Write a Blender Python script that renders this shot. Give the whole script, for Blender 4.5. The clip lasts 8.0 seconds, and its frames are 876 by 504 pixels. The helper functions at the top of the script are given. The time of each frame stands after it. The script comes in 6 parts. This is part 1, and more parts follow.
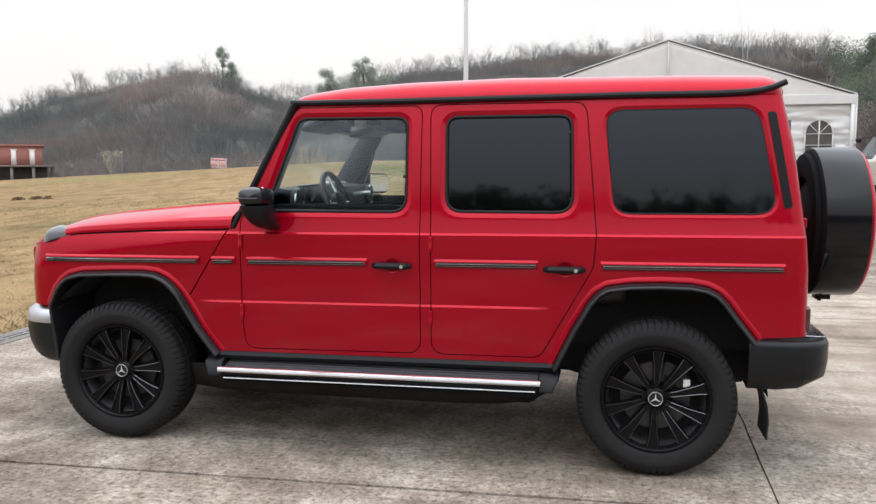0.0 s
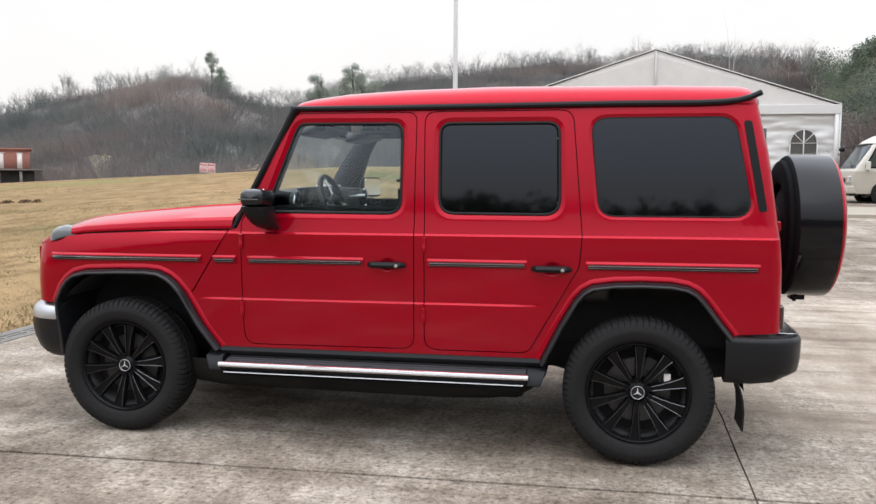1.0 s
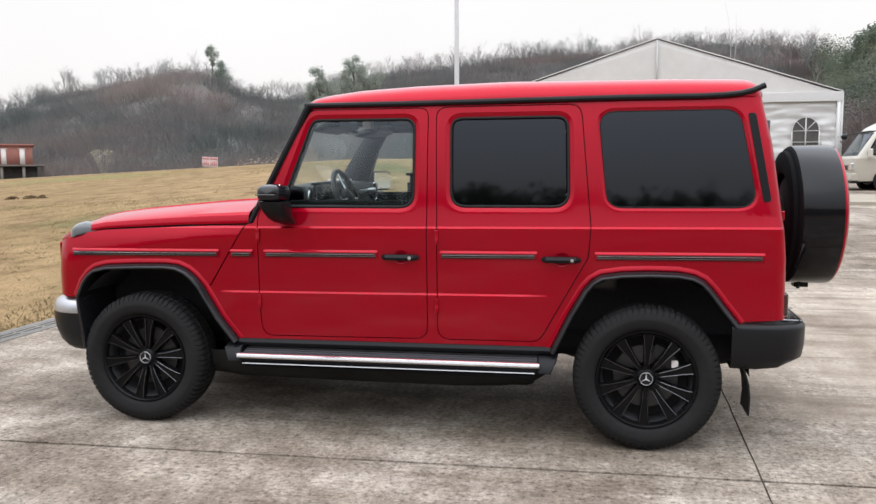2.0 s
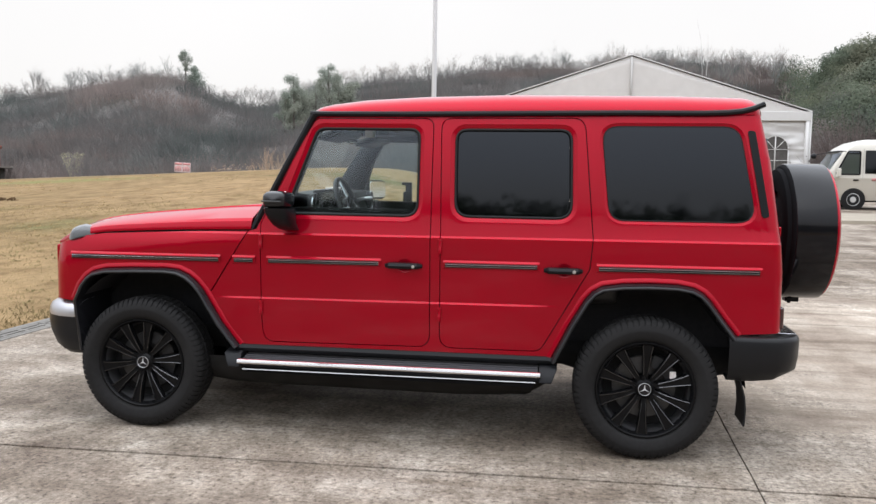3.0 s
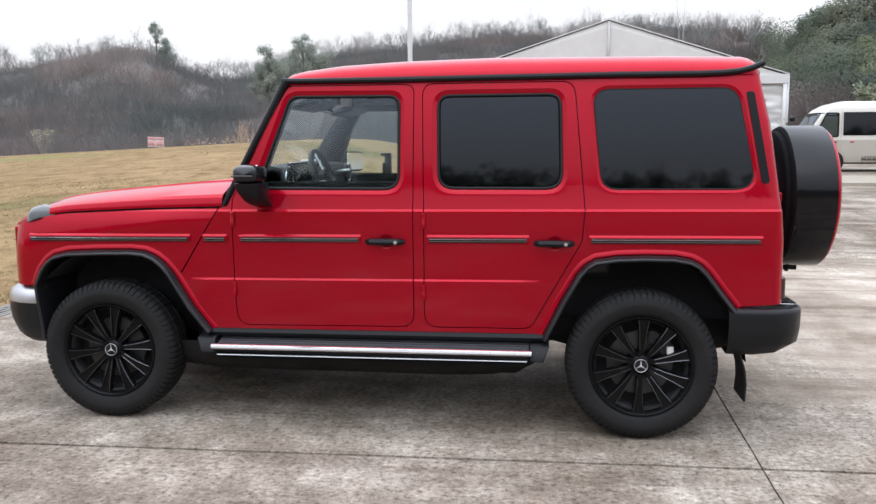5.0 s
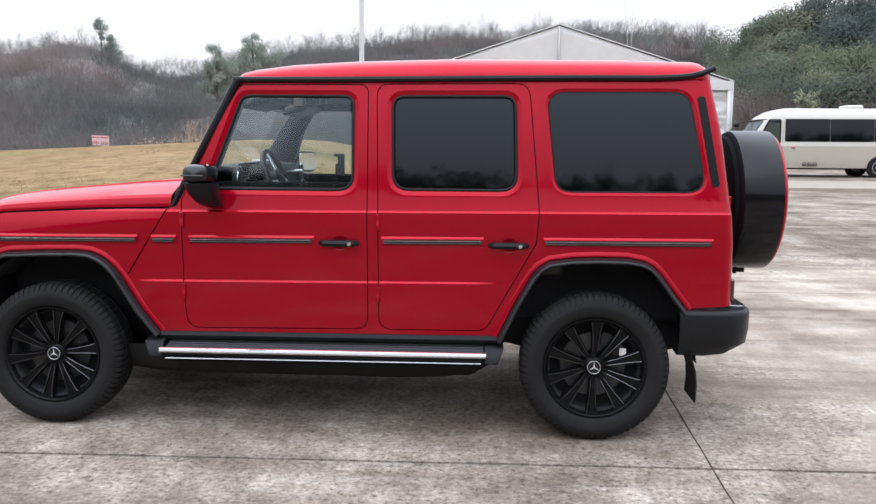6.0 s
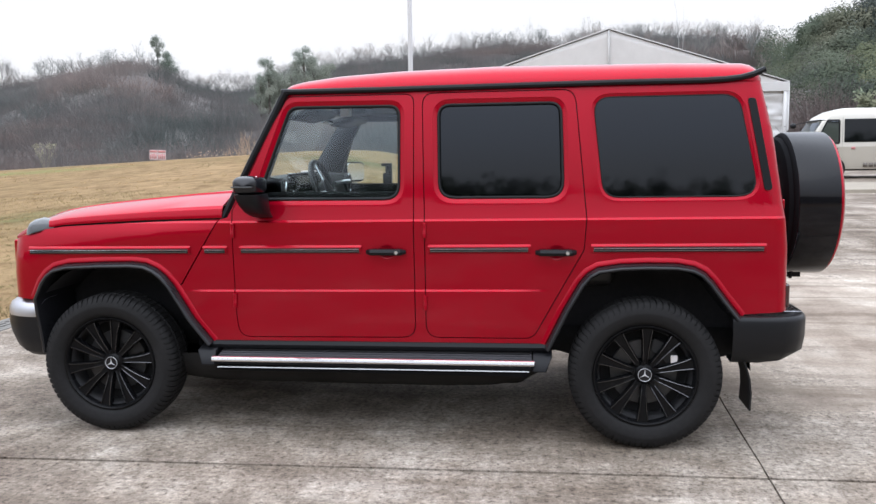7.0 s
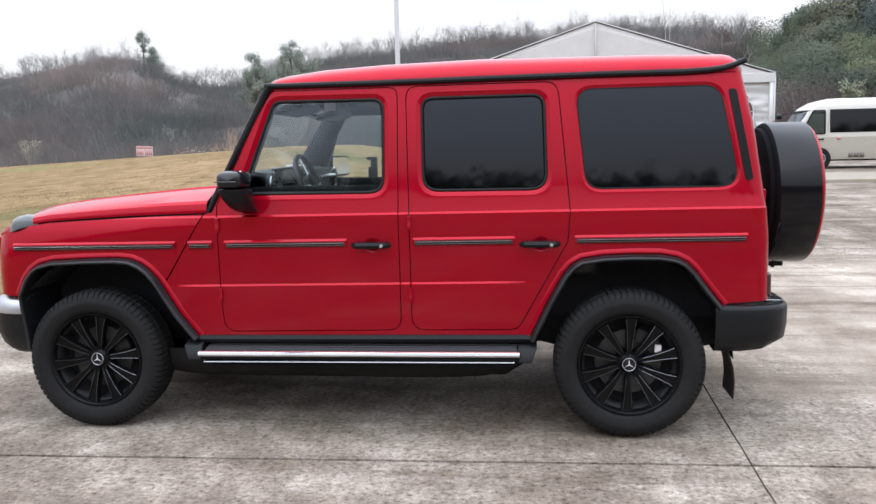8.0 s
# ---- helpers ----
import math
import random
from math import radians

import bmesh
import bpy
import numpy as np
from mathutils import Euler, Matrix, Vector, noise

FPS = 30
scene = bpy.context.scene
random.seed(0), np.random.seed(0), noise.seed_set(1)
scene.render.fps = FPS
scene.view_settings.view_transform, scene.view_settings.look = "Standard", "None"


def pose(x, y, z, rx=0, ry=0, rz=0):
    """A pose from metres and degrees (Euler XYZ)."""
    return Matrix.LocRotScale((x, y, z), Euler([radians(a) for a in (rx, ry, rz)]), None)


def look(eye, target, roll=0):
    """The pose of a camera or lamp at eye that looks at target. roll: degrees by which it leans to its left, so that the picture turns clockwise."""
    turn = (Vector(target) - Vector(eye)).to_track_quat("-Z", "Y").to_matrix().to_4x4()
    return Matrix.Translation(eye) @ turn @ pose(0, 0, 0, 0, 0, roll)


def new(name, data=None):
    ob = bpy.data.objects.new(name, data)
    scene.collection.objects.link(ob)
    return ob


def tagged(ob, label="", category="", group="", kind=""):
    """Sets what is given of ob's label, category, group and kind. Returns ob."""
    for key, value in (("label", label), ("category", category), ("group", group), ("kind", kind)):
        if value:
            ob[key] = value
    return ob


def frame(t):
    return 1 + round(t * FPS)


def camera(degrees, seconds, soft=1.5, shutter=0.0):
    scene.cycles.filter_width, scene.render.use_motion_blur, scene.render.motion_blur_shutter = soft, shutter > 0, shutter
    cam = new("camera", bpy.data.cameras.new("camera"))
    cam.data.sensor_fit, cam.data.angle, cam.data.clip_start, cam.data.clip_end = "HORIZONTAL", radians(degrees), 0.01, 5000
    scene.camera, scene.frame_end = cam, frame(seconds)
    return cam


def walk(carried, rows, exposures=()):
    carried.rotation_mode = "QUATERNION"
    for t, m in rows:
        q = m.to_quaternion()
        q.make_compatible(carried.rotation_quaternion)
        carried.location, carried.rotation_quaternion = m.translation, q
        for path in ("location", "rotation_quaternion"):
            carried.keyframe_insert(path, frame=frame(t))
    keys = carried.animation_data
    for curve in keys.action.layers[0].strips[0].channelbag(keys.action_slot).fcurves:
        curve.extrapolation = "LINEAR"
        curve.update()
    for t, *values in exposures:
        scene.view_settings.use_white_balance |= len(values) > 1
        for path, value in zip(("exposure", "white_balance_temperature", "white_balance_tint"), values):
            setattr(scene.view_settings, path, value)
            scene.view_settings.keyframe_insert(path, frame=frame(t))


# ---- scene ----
cam = camera(56.1, 8.0)
PATH = [
    (0, (2.661, -4.931, 1.495), (2.251, -2.984, 1.297), -0.1),
    (0.5, (2.585, -5.002, 1.494), (2.209, -3.046, 1.318), 0.2),
    (1, (2.675, -5.13, 1.479), (2.293, -3.175, 1.297), 0.3),
    (1.5, (2.718, -5.206, 1.478), (2.314, -3.258, 1.274), -0.0),
    (1.7, (2.7, -5.219, 1.489), (2.299, -3.271, 1.281), -0.2),
    (2.8, (2.487, -5.329, 1.497), (2.157, -3.365, 1.319), 0.6),
    (3, (2.474, -5.329, 1.49), (2.157, -3.362, 1.313), 0.9),
    (3.5, (2.449, -5.332, 1.483), (2.163, -3.364, 1.277), 1.1),
    (4, (2.441, -5.246, 1.48), (2.162, -3.282, 1.227), 0.2),
    (4.2, (2.451, -5.188, 1.494), (2.166, -3.227, 1.23), -0.4),
    (5.3, (2.393, -5.063, 1.488), (2.152, -3.093, 1.245), 0.2),
    (5.5, (2.384, -5.049, 1.492), (2.198, -3.072, 1.25), 0.3),
    (6, (2.393, -5.062, 1.485), (2.245, -3.082, 1.241), 0.4),
    (6.5, (2.407, -5.069, 1.485), (2.167, -3.097, 1.251), 0.1),
    (7, (2.416, -5.06, 1.484), (2.144, -3.091, 1.26), -0.7),
    (7.5, (2.426, -5.072, 1.484), (2.167, -3.102, 1.257), -1.2),
    (8, (2.443, -5.075, 1.479), (2.196, -3.105, 1.24), -1.2),
]
walk(cam, [(t, look(eye, target, roll)) for t, eye, target, roll in PATH], [(0, -0.04, 6500, 10), (3, -0.08, 6480, 10), (4.2, -0.07, 6450, 10), (5.3, 0.0, 6150, 11), (8, 0.0, 6150, 11)])

# ---------------------------------------------------------------- light
world = bpy.data.worlds.new("overcast_sky")
scene.world = world
world.use_nodes = True
wn, wl = world.node_tree.nodes, world.node_tree.links
wn.clear()
w_out = wn.new("ShaderNodeOutputWorld")
w_bg = wn.new("ShaderNodeBackground")
w_sky = wn.new("ShaderNodeTexSky")
w_sky.sky_type = "NISHITA"
w_sky.sun_disc = False
w_sky.sun_elevation = radians(48)
w_sky.sun_rotation = radians(200)
w_sky.dust_density = 4.0
w_hsv = wn.new("ShaderNodeHueSaturation")
w_hsv.inputs["Saturation"].default_value = 0.25
w_hsv.inputs["Value"].default_value = 0.8
w_tc = wn.new("ShaderNodeTexCoord")
w_sep = wn.new("ShaderNodeSeparateXYZ")
w_ramp = wn.new("ShaderNodeValToRGB")
w_ramp.color_ramp.elements[0].position = 0.0
w_ramp.color_ramp.elements[0].color = (10.2, 10.0, 9.8, 1)
w_ramp.color_ramp.elements[1].position = 0.9
w_ramp.color_ramp.elements[1].color = (31.0, 32.6, 35.4, 1)
w_mid = w_ramp.color_ramp.elements.new(0.22)
w_mid.color = (10.5, 10.4, 10.4, 1)
w_high = w_ramp.color_ramp.elements.new(0.34)
w_high.color = (13.2, 13.7, 14.8, 1)
w_noise = wn.new("ShaderNodeTexNoise")
w_noise.inputs["Scale"].default_value = 2.2
w_noise.inputs["Detail"].default_value = 5
w_nr = wn.new("ShaderNodeMapRange")
w_nr.inputs["To Min"].default_value = 0.93
w_nr.inputs["To Max"].default_value = 1.07
w_mul = wn.new("ShaderNodeMixRGB")
w_mul.blend_type = "MULTIPLY"
w_mul.inputs[0].default_value = 1
w_mix = wn.new("ShaderNodeMixRGB")
w_mix.inputs[0].default_value = 0.86
wl.new(w_sky.outputs[0], w_hsv.inputs["Color"])
wl.new(w_tc.outputs["Generated"], w_sep.inputs[0])
wl.new(w_sep.outputs["Z"], w_ramp.inputs[0])
wl.new(w_tc.outputs["Generated"], w_noise.inputs["Vector"])
wl.new(w_noise.outputs["Fac"], w_nr.inputs["Value"])
wl.new(w_ramp.outputs[0], w_mul.inputs[1])
wl.new(w_nr.outputs[0], w_mul.inputs[2])
wl.new(w_hsv.outputs[0], w_mix.inputs[1])
wl.new(w_mul.outputs[0], w_mix.inputs[2])
wl.new(w_mix.outputs[0], w_bg.inputs["Color"])
w_bg.inputs["Strength"].default_value = 0.112
wl.new(w_bg.outputs[0], w_out.inputs["Surface"])

sun = new("sun", bpy.data.lights.new("sun", "SUN"))
sun.data.energy = 0.6
sun.data.angle = radians(90)
sun.data.color = (1.0, 0.97, 0.93)
sun.matrix_world = look((0, 0, 40), (3, 5, 0))


# ---------------------------------------------------------------- materials
def material(name):
    m = bpy.data.materials.new(name)
    m.use_nodes = True
    n, l = m.node_tree.nodes, m.node_tree.links
    return m, n, l, n["Principled BSDF"]


def coords(n, l, scale, kind="Object"):
    tc = n.new("ShaderNodeTexCoord")
    mp = n.new("ShaderNodeMapping")
    mp.inputs["Scale"].default_value = scale if isinstance(scale, tuple) else (scale,) * 3
    l.new(tc.outputs[kind], mp.inputs["Vector"])
    return mp.outputs[0]


def noise_tex(n, l, vec, scale, detail=6, rough=0.6):
    t = n.new("ShaderNodeTexNoise")
    t.inputs["Scale"].default_value = scale
    t.inputs["Detail"].default_value = detail
    t.inputs["Roughness"].default_value = rough
    l.new(vec, t.inputs["Vector"])
    return t.outputs["Fac"]


def ramp(n, l, fac, stops):
    r = n.new("ShaderNodeValToRGB")
    e = r.color_ramp.elements
    while len(e) < len(stops):
        e.new(0.5)
    for el, (p, c) in zip(e, stops):
        el.position = p
        el.color = (*c, 1)
    l.new(fac, r.inputs[0])
    return r.outputs[0]


def blend(n, l, a, b, fac, mode="MIX"):
    m = n.new("ShaderNodeMixRGB")
    m.blend_type = mode
    for k, v in ((0, fac), (1, a), (2, b)):
        if isinstance(v, (int, float)):
            m.inputs[k].default_value = v
        elif isinstance(v, tuple):
            m.inputs[k].default_value = (*v, 1)
        else:
            l.new(v, m.inputs[k])
    return m.outputs[0]


def bump(n, l, b, height, strength, dist):
    bp = n.new("ShaderNodeBump")
    bp.inputs["Strength"].default_value = strength
    bp.inputs["Distance"].default_value = dist
    l.new(height, bp.inputs["Height"])
    l.new(bp.outputs[0], b.inputs["Normal"])


def simple(name, colour, rough=0.5, metal=0.0, vary=0.12, scale=30.0, bumps=0.1, coat=0.0, dist=0.002, spec=0.5):
    """A plain surface with faint unevenness of tone, gloss and relief at two scales."""
    m, n, l, b = material(name)
    v = coords(n, l, 1.0)
    f1 = noise_tex(n, l, v, scale)
    f2 = noise_tex(n, l, v, scale * 0.12, 4)
    dark = tuple(c * (1 - vary) for c in colour)
    lite = tuple(min(1, c * (1 + vary)) for c in colour)
    c1 = ramp(n, l, f1, [(0.3, dark), (0.7, lite)])
    c2 = ramp(n, l, f2, [(0.3, dark), (0.7, lite)])
    l.new(blend(n, l, c1, c2, 0.5), b.inputs["Base Color"])
    mr = n.new("ShaderNodeMapRange")
    mr.inputs["To Min"].default_value = max(0.02, rough - 0.06)
    mr.inputs["To Max"].default_value = min(1, rough + 0.08)
    l.new(f2, mr.inputs["Value"])
    l.new(mr.outputs[0], b.inputs["Roughness"])
    b.inputs["Metallic"].default_value = metal
    b.inputs["Coat Weight"].default_value = coat
    b.inputs["Coat Roughness"].default_value = 0.04
    b.inputs["Specular IOR Level"].default_value = spec
    if bumps:
        bump(n, l, b, f1, bumps, dist)
    return m


def paint(name, colour, coat_rough=0.03):
    m, n, l, b = material(name)
    v = coords(n, l, 1.0)
    dust = noise_tex(n, l, v, 3.0, 8, 0.7)
    fine = noise_tex(n, l, v, 400.0, 2)
    c = ramp(n, l, dust, [(0.35, colour), (0.75, tuple(a * 0.95 + 0.0006 for a in colour))])
    l.new(c, b.inputs["Base Color"])
    b.inputs["Roughness"].default_value = 0.40
    b.inputs["Metallic"].default_value = 0.6
    b.inputs["Specular IOR Level"].default_value = 0.02
    b.inputs["Coat Weight"].default_value = 1.0
    b.inputs["Coat IOR"].default_value = 1.29
    mr = n.new("ShaderNodeMapRange")
    mr.inputs["To Min"].default_value = coat_rough
    mr.inputs["To Max"].default_value = coat_rough + 0.05
    l.new(dust, mr.inputs["Value"])
    l.new(mr.outputs[0], b.inputs["Coat Roughness"])
    bump(n, l, b, fine, 0.01, 0.001)
    return m


def pane(name, tint, face=0.05, edge=0.85):
    """Glass: clear or tinted transparency under a gloss that grows towards the edge of sight."""
    m = bpy.data.materials.new(name)
    m.use_nodes = True
    n, l = m.node_tree.nodes, m.node_tree.links
    n.clear()
    out = n.new("ShaderNodeOutputMaterial")
    tr = n.new("ShaderNodeBsdfTransparent")
    tr.inputs[0].default_value = (*tint, 1)
    gl = n.new("ShaderNodeBsdfGlossy")
    gl.inputs["Roughness"].default_value = 0.04
    gl.inputs["Color"].default_value = (0.84, 0.90, 1.0, 1)
    lw = n.new("ShaderNodeLayerWeight")
    lw.inputs["Blend"].default_value = 0.5
    pw = n.new("ShaderNodeMath")
    pw.operation = "POWER"
    pw.inputs[1].default_value = 5.0
    ma = n.new("ShaderNodeMath")
    ma.operation = "MULTIPLY_ADD"
    ma.inputs[1].default_value = edge
    ma.inputs[2].default_value = face
    mx = n.new("ShaderNodeMixShader")
    l.new(lw.outputs["Facing"], pw.inputs[0])
    l.new(pw.outputs[0], ma.inputs[0])
    l.new(ma.outputs[0], mx.inputs[0])
    l.new(tr.outputs[0], mx.inputs[1])
    l.new(gl.outputs[0], mx.inputs[2])
    l.new(mx.outputs[0], out.inputs["Surface"])
    return m


def concrete(name):
    """Old yard concrete: pale worn patches, dark weathered ones, brushed streaks, grit and pits."""
    m, n, l, b = material(name)
    g = n.new("ShaderNodeNewGeometry")
    pos = g.outputs["Position"]
    wide = noise_tex(n, l, pos, 0.16, 4, 0.55)
    big = noise_tex(n, l, pos, 0.8, 8, 0.66)
    mid = noise_tex(n, l, pos, 6.0, 9, 0.74)
    fine = noise_tex(n, l, pos, 34.0, 7, 0.78)
    grit = noise_tex(n, l, pos, 160.0, 4, 0.7)
    # tamping streaks run towards the gate
    st = n.new("ShaderNodeMapping")
    st.inputs["Rotation"].default_value = (0.0, 0.0, -0.03)
    st.inputs["Scale"].default_value = (7.0, 0.45, 1.0)
    l.new(pos, st.inputs["Vector"])
    streak = noise_tex(n, l, st.outputs[0], 1.6, 8, 0.7)
    base = ramp(n, l, big, [(0.36, (0.134, 0.107, 0.086)), (0.5, (0.232, 0.199, 0.165)), (0.62, (0.345, 0.310, 0.270))])
    c = blend(n, l, base, ramp(n, l, wide, [(0.38, (0.80, 0.77, 0.74)), (0.62, (1.22, 1.22, 1.22))]), 1.0, "MULTIPLY")
    # a broad paler, smoother area, with grazing sky sheen put into its colour
    wp = n.new("ShaderNodeMapping")
    wp.vector_type = "TEXTURE"
    wp.inputs["Location"].default_value = (7.6, 1.8, 0.0)
    wp.inputs["Scale"].default_value = (9.0, 9.0, 40.0)
    l.new(pos, wp.inputs["Vector"])
    wv = n.new("ShaderNodeVectorMath")
    wv.operation = "LENGTH"
    l.new(wp.outputs[0], wv.inputs[0])
    wa = n.new("ShaderNodeMath")
    wa.operation = "ADD"
    l.new(wv.outputs["Value"], wa.inputs[0])
    l.new(big, wa.inputs[1])
    smooth_base = c
    c = blend(n, l, c, ramp(n, l, mid, [(0.36, (0.60, 0.57, 0.54)), (0.5, (1, 1, 1)), (0.66, (1.28, 1.27, 1.26))]), 0.75, "MULTIPLY")
    c = blend(n, l, c, ramp(n, l, streak, [(0.34, (0.66, 0.64, 0.62)), (0.52, (1.0, 1.0, 1.0)), (0.66, (1.26, 1.26, 1.27))]), 0.5, "MULTIPLY")
    c = blend(n, l, c, ramp(n, l, fine, [(0.38, (0.16, 0.14, 0.13)), (0.47, (0.92, 0.92, 0.91)), (0.55, (1.08, 1.08, 1.08)), (0.63, (1.75, 1.75, 1.75))]), 0.80, "MULTIPLY")
    c = blend(n, l, c, ramp(n, l, grit, [(0.34, (0.5, 0.48, 0.46)), (0.5, (1, 1, 1)), (0.66, (1.45, 1.45, 1.45))]), 0.4, "MULTIPLY")
    # the pale part is trowelled smooth, the rest open and gritty
    worn = ramp(n, l, wa.outputs[0], [(0.92, (0.62, 0.62, 0.62)), (1.12, (0.0, 0.0, 0.0))])
    wm = n.new("ShaderNodeMixRGB")
    l.new(worn, wm.inputs[0])
    l.new(c, wm.inputs[1])
    l.new(smooth_base, wm.inputs[2])
    c = wm.outputs[0]
    # faint dark rolling marks and damp smears
    tm = n.new("ShaderNodeMapping")
    tm.inputs["Rotation"].default_value = (0.0, 0.0, 0.5)
    tm.inputs["Scale"].default_value = (0.28, 2.2, 1.0)
    l.new(pos, tm.inputs["Vector"])
    marks = noise_tex(n, l, tm.outputs[0], 1.3, 6, 0.6)
    c = blend(n, l, c, ramp(n, l, marks, [(0.38, (0.66, 0.63, 0.60)), (0.50, (1.0, 1.0, 1.0)), (0.64, (1.16, 1.16, 1.16))]), 0.8, "MULTIPLY")
    # brightness of the open side painted in: raised inside the area, lowered outside
    c = blend(n, l, c, ramp(n, l, wa.outputs[0], [(0.75, (1.42, 1.42, 1.42)), (1.15, (1.17, 1.17, 1.16)), (1.42, (0.93, 0.92, 0.91))]), 1.0, "MULTIPLY")
    vo = n.new("ShaderNodeTexVoronoi")
    vo.inputs["Scale"].default_value = 26.0
    l.new(pos, vo.inputs["Vector"])
    c = blend(n, l, c, ramp(n, l, vo.outputs["Distance"], [(0.06, (0.40, 0.38, 0.36)), (0.13, (1, 1, 1))]), 0.5, "MULTIPLY")
    oi = n.new("ShaderNodeObjectInfo")
    c = blend(n, l, c, ramp(n, l, oi.outputs["Random"], [(0.0, (0.93, 0.92, 0.91)), (1.0, (1.07, 1.07, 1.07))]), 1.0, "MULTIPLY")
    l.new(c, b.inputs["Base Color"])
    b.inputs["Roughness"].default_value = 0.78
    b.inputs["Specular IOR Level"].default_value = 0.14
    bump(n, l, b, fine, 0.4, 0.005)
    return m


def ground_cover(name):
    """Dry grass that turns to leaf litter and bare earth on the slopes."""
    m, n, l, b = material(name)
    g = n.new("ShaderNodeNewGeometry")
    pos = g.outputs["Position"]
    big = noise_tex(n, l, pos, 0.12, 6, 0.6)
    mid = noise_tex(n, l, pos, 0.9, 8, 0.7)
    fine = noise_tex(n, l, pos, 14.0, 6, 0.75)
    grass = ramp(n, l, big, [(0.33, (0.124, 0.116, 0.049)), (0.42, (0.200, 0.140, 0.071)), (0.6, (0.250, 0.173, 0.092))])
    grass = blend(n, l, grass, ramp(n, l, mid, [(0.34, (0.60, 0.54, 0.46)), (0.47, (0.95, 0.94, 0.92)), (0.66, (1.2, 1.18, 1.15))]), 0.9, "MULTIPLY")
    st = n.new("ShaderNodeMapping")
    st.inputs["Scale"].default_value = (0.8, 0.28, 1.0)
    l.new(pos, st.inputs["Vector"])
    tuft = noise_tex(n, l, st.outputs[0], 2.6, 7, 0.72)
    grass = blend(n, l, grass, ramp(n, l, tuft, [(0.36, (0.50, 0.42, 0.34)), (0.48, (1.0, 0.98, 0.96)), (0.62, (1.22, 1.22, 1.22))]), 0.75, "MULTIPLY")
    sp = n.new("ShaderNodeMapping")
    sp.vector_type = "TEXTURE"
    sp.inputs["Location"].default_value = (-28.5, 41.0, 0.9)
    sp.inputs["Scale"].default_value = (8.0, 4.5, 40.0)
    l.new(pos, sp.inputs["Vector"])
    ln = n.new("ShaderNodeVectorMath")
    ln.operation = "LENGTH"
    l.new(sp.outputs[0], ln.inputs[0])
    damp = n.new("ShaderNodeMath")
    damp.operation = "MULTIPLY"
    l.new(ramp(n, l, ln.outputs["Value"], [(0.25, (1, 1, 1)), (1.0, (0, 0, 0))]), damp.inputs[0])
    l.new(ramp(n, l, mid, [(0.38, (0.1, 0.1, 0.1)), (0.58, (1, 1, 1))]), damp.inputs[1])
    grass = blend(n, l, grass, (0.150, 0.168, 0.056), damp.outputs[0])
    litter = ramp(n, l, mid, [(0.34, (0.135, 0.124, 0.118)), (0.5, (0.156, 0.143, 0.135)), (0.68, (0.180, 0.163, 0.150))])
    sep = n.new("ShaderNodeSeparateXYZ")
    l.new(pos, sep.inputs[0])
    far = n.new("ShaderNodeMapRange")
    far.inputs["From Min"].default_value = 48
    far.inputs["From Max"].default_value = 55
    bank = n.new("ShaderNodeMapRange")
    bank.inputs["From Min"].default_value = 8
    bank.inputs["From Max"].default_value = 13
    bank.inputs["To Max"].default_value = 12
    l.new(sep.outputs["X"], bank.inputs["Value"])
    edge = n.new("ShaderNodeMath")
    edge.operation = "ADD"
    l.new(sep.outputs["Y"], edge.inputs[0])
    l.new(bank.outputs[0], edge.inputs[1])
    l.new(edge.outputs[0], far.inputs["Value"])
    back = n.new("ShaderNodeMapRange")
    back.inputs["From Min"].default_value = -46
    back.inputs["From Max"].default_value = -54
    l.new(sep.outputs["Y"], back.inputs["Value"])
    mx = n.new("ShaderNodeMath")
    mx.operation = "MAXIMUM"
    l.new(far.outputs[0], mx.inputs[0])
    l.new(back.outputs[0], mx.inputs[1])
    c = blend(n, l, grass, litter, mx.outputs[0])
    c = blend(n, l, c, ramp(n, l, fine, [(0.3, (0.6, 0.6, 0.6)), (0.65, (1.15, 1.15, 1.15))]), 0.6, "MULTIPLY")
    l.new(c, b.inputs["Base Color"])
    b.inputs["Roughness"].default_value = 0.95
    b.inputs["Specular IOR Level"].default_value = 0.1
    bump(n, l, b, fine, 0.5, 0.03)
    return m


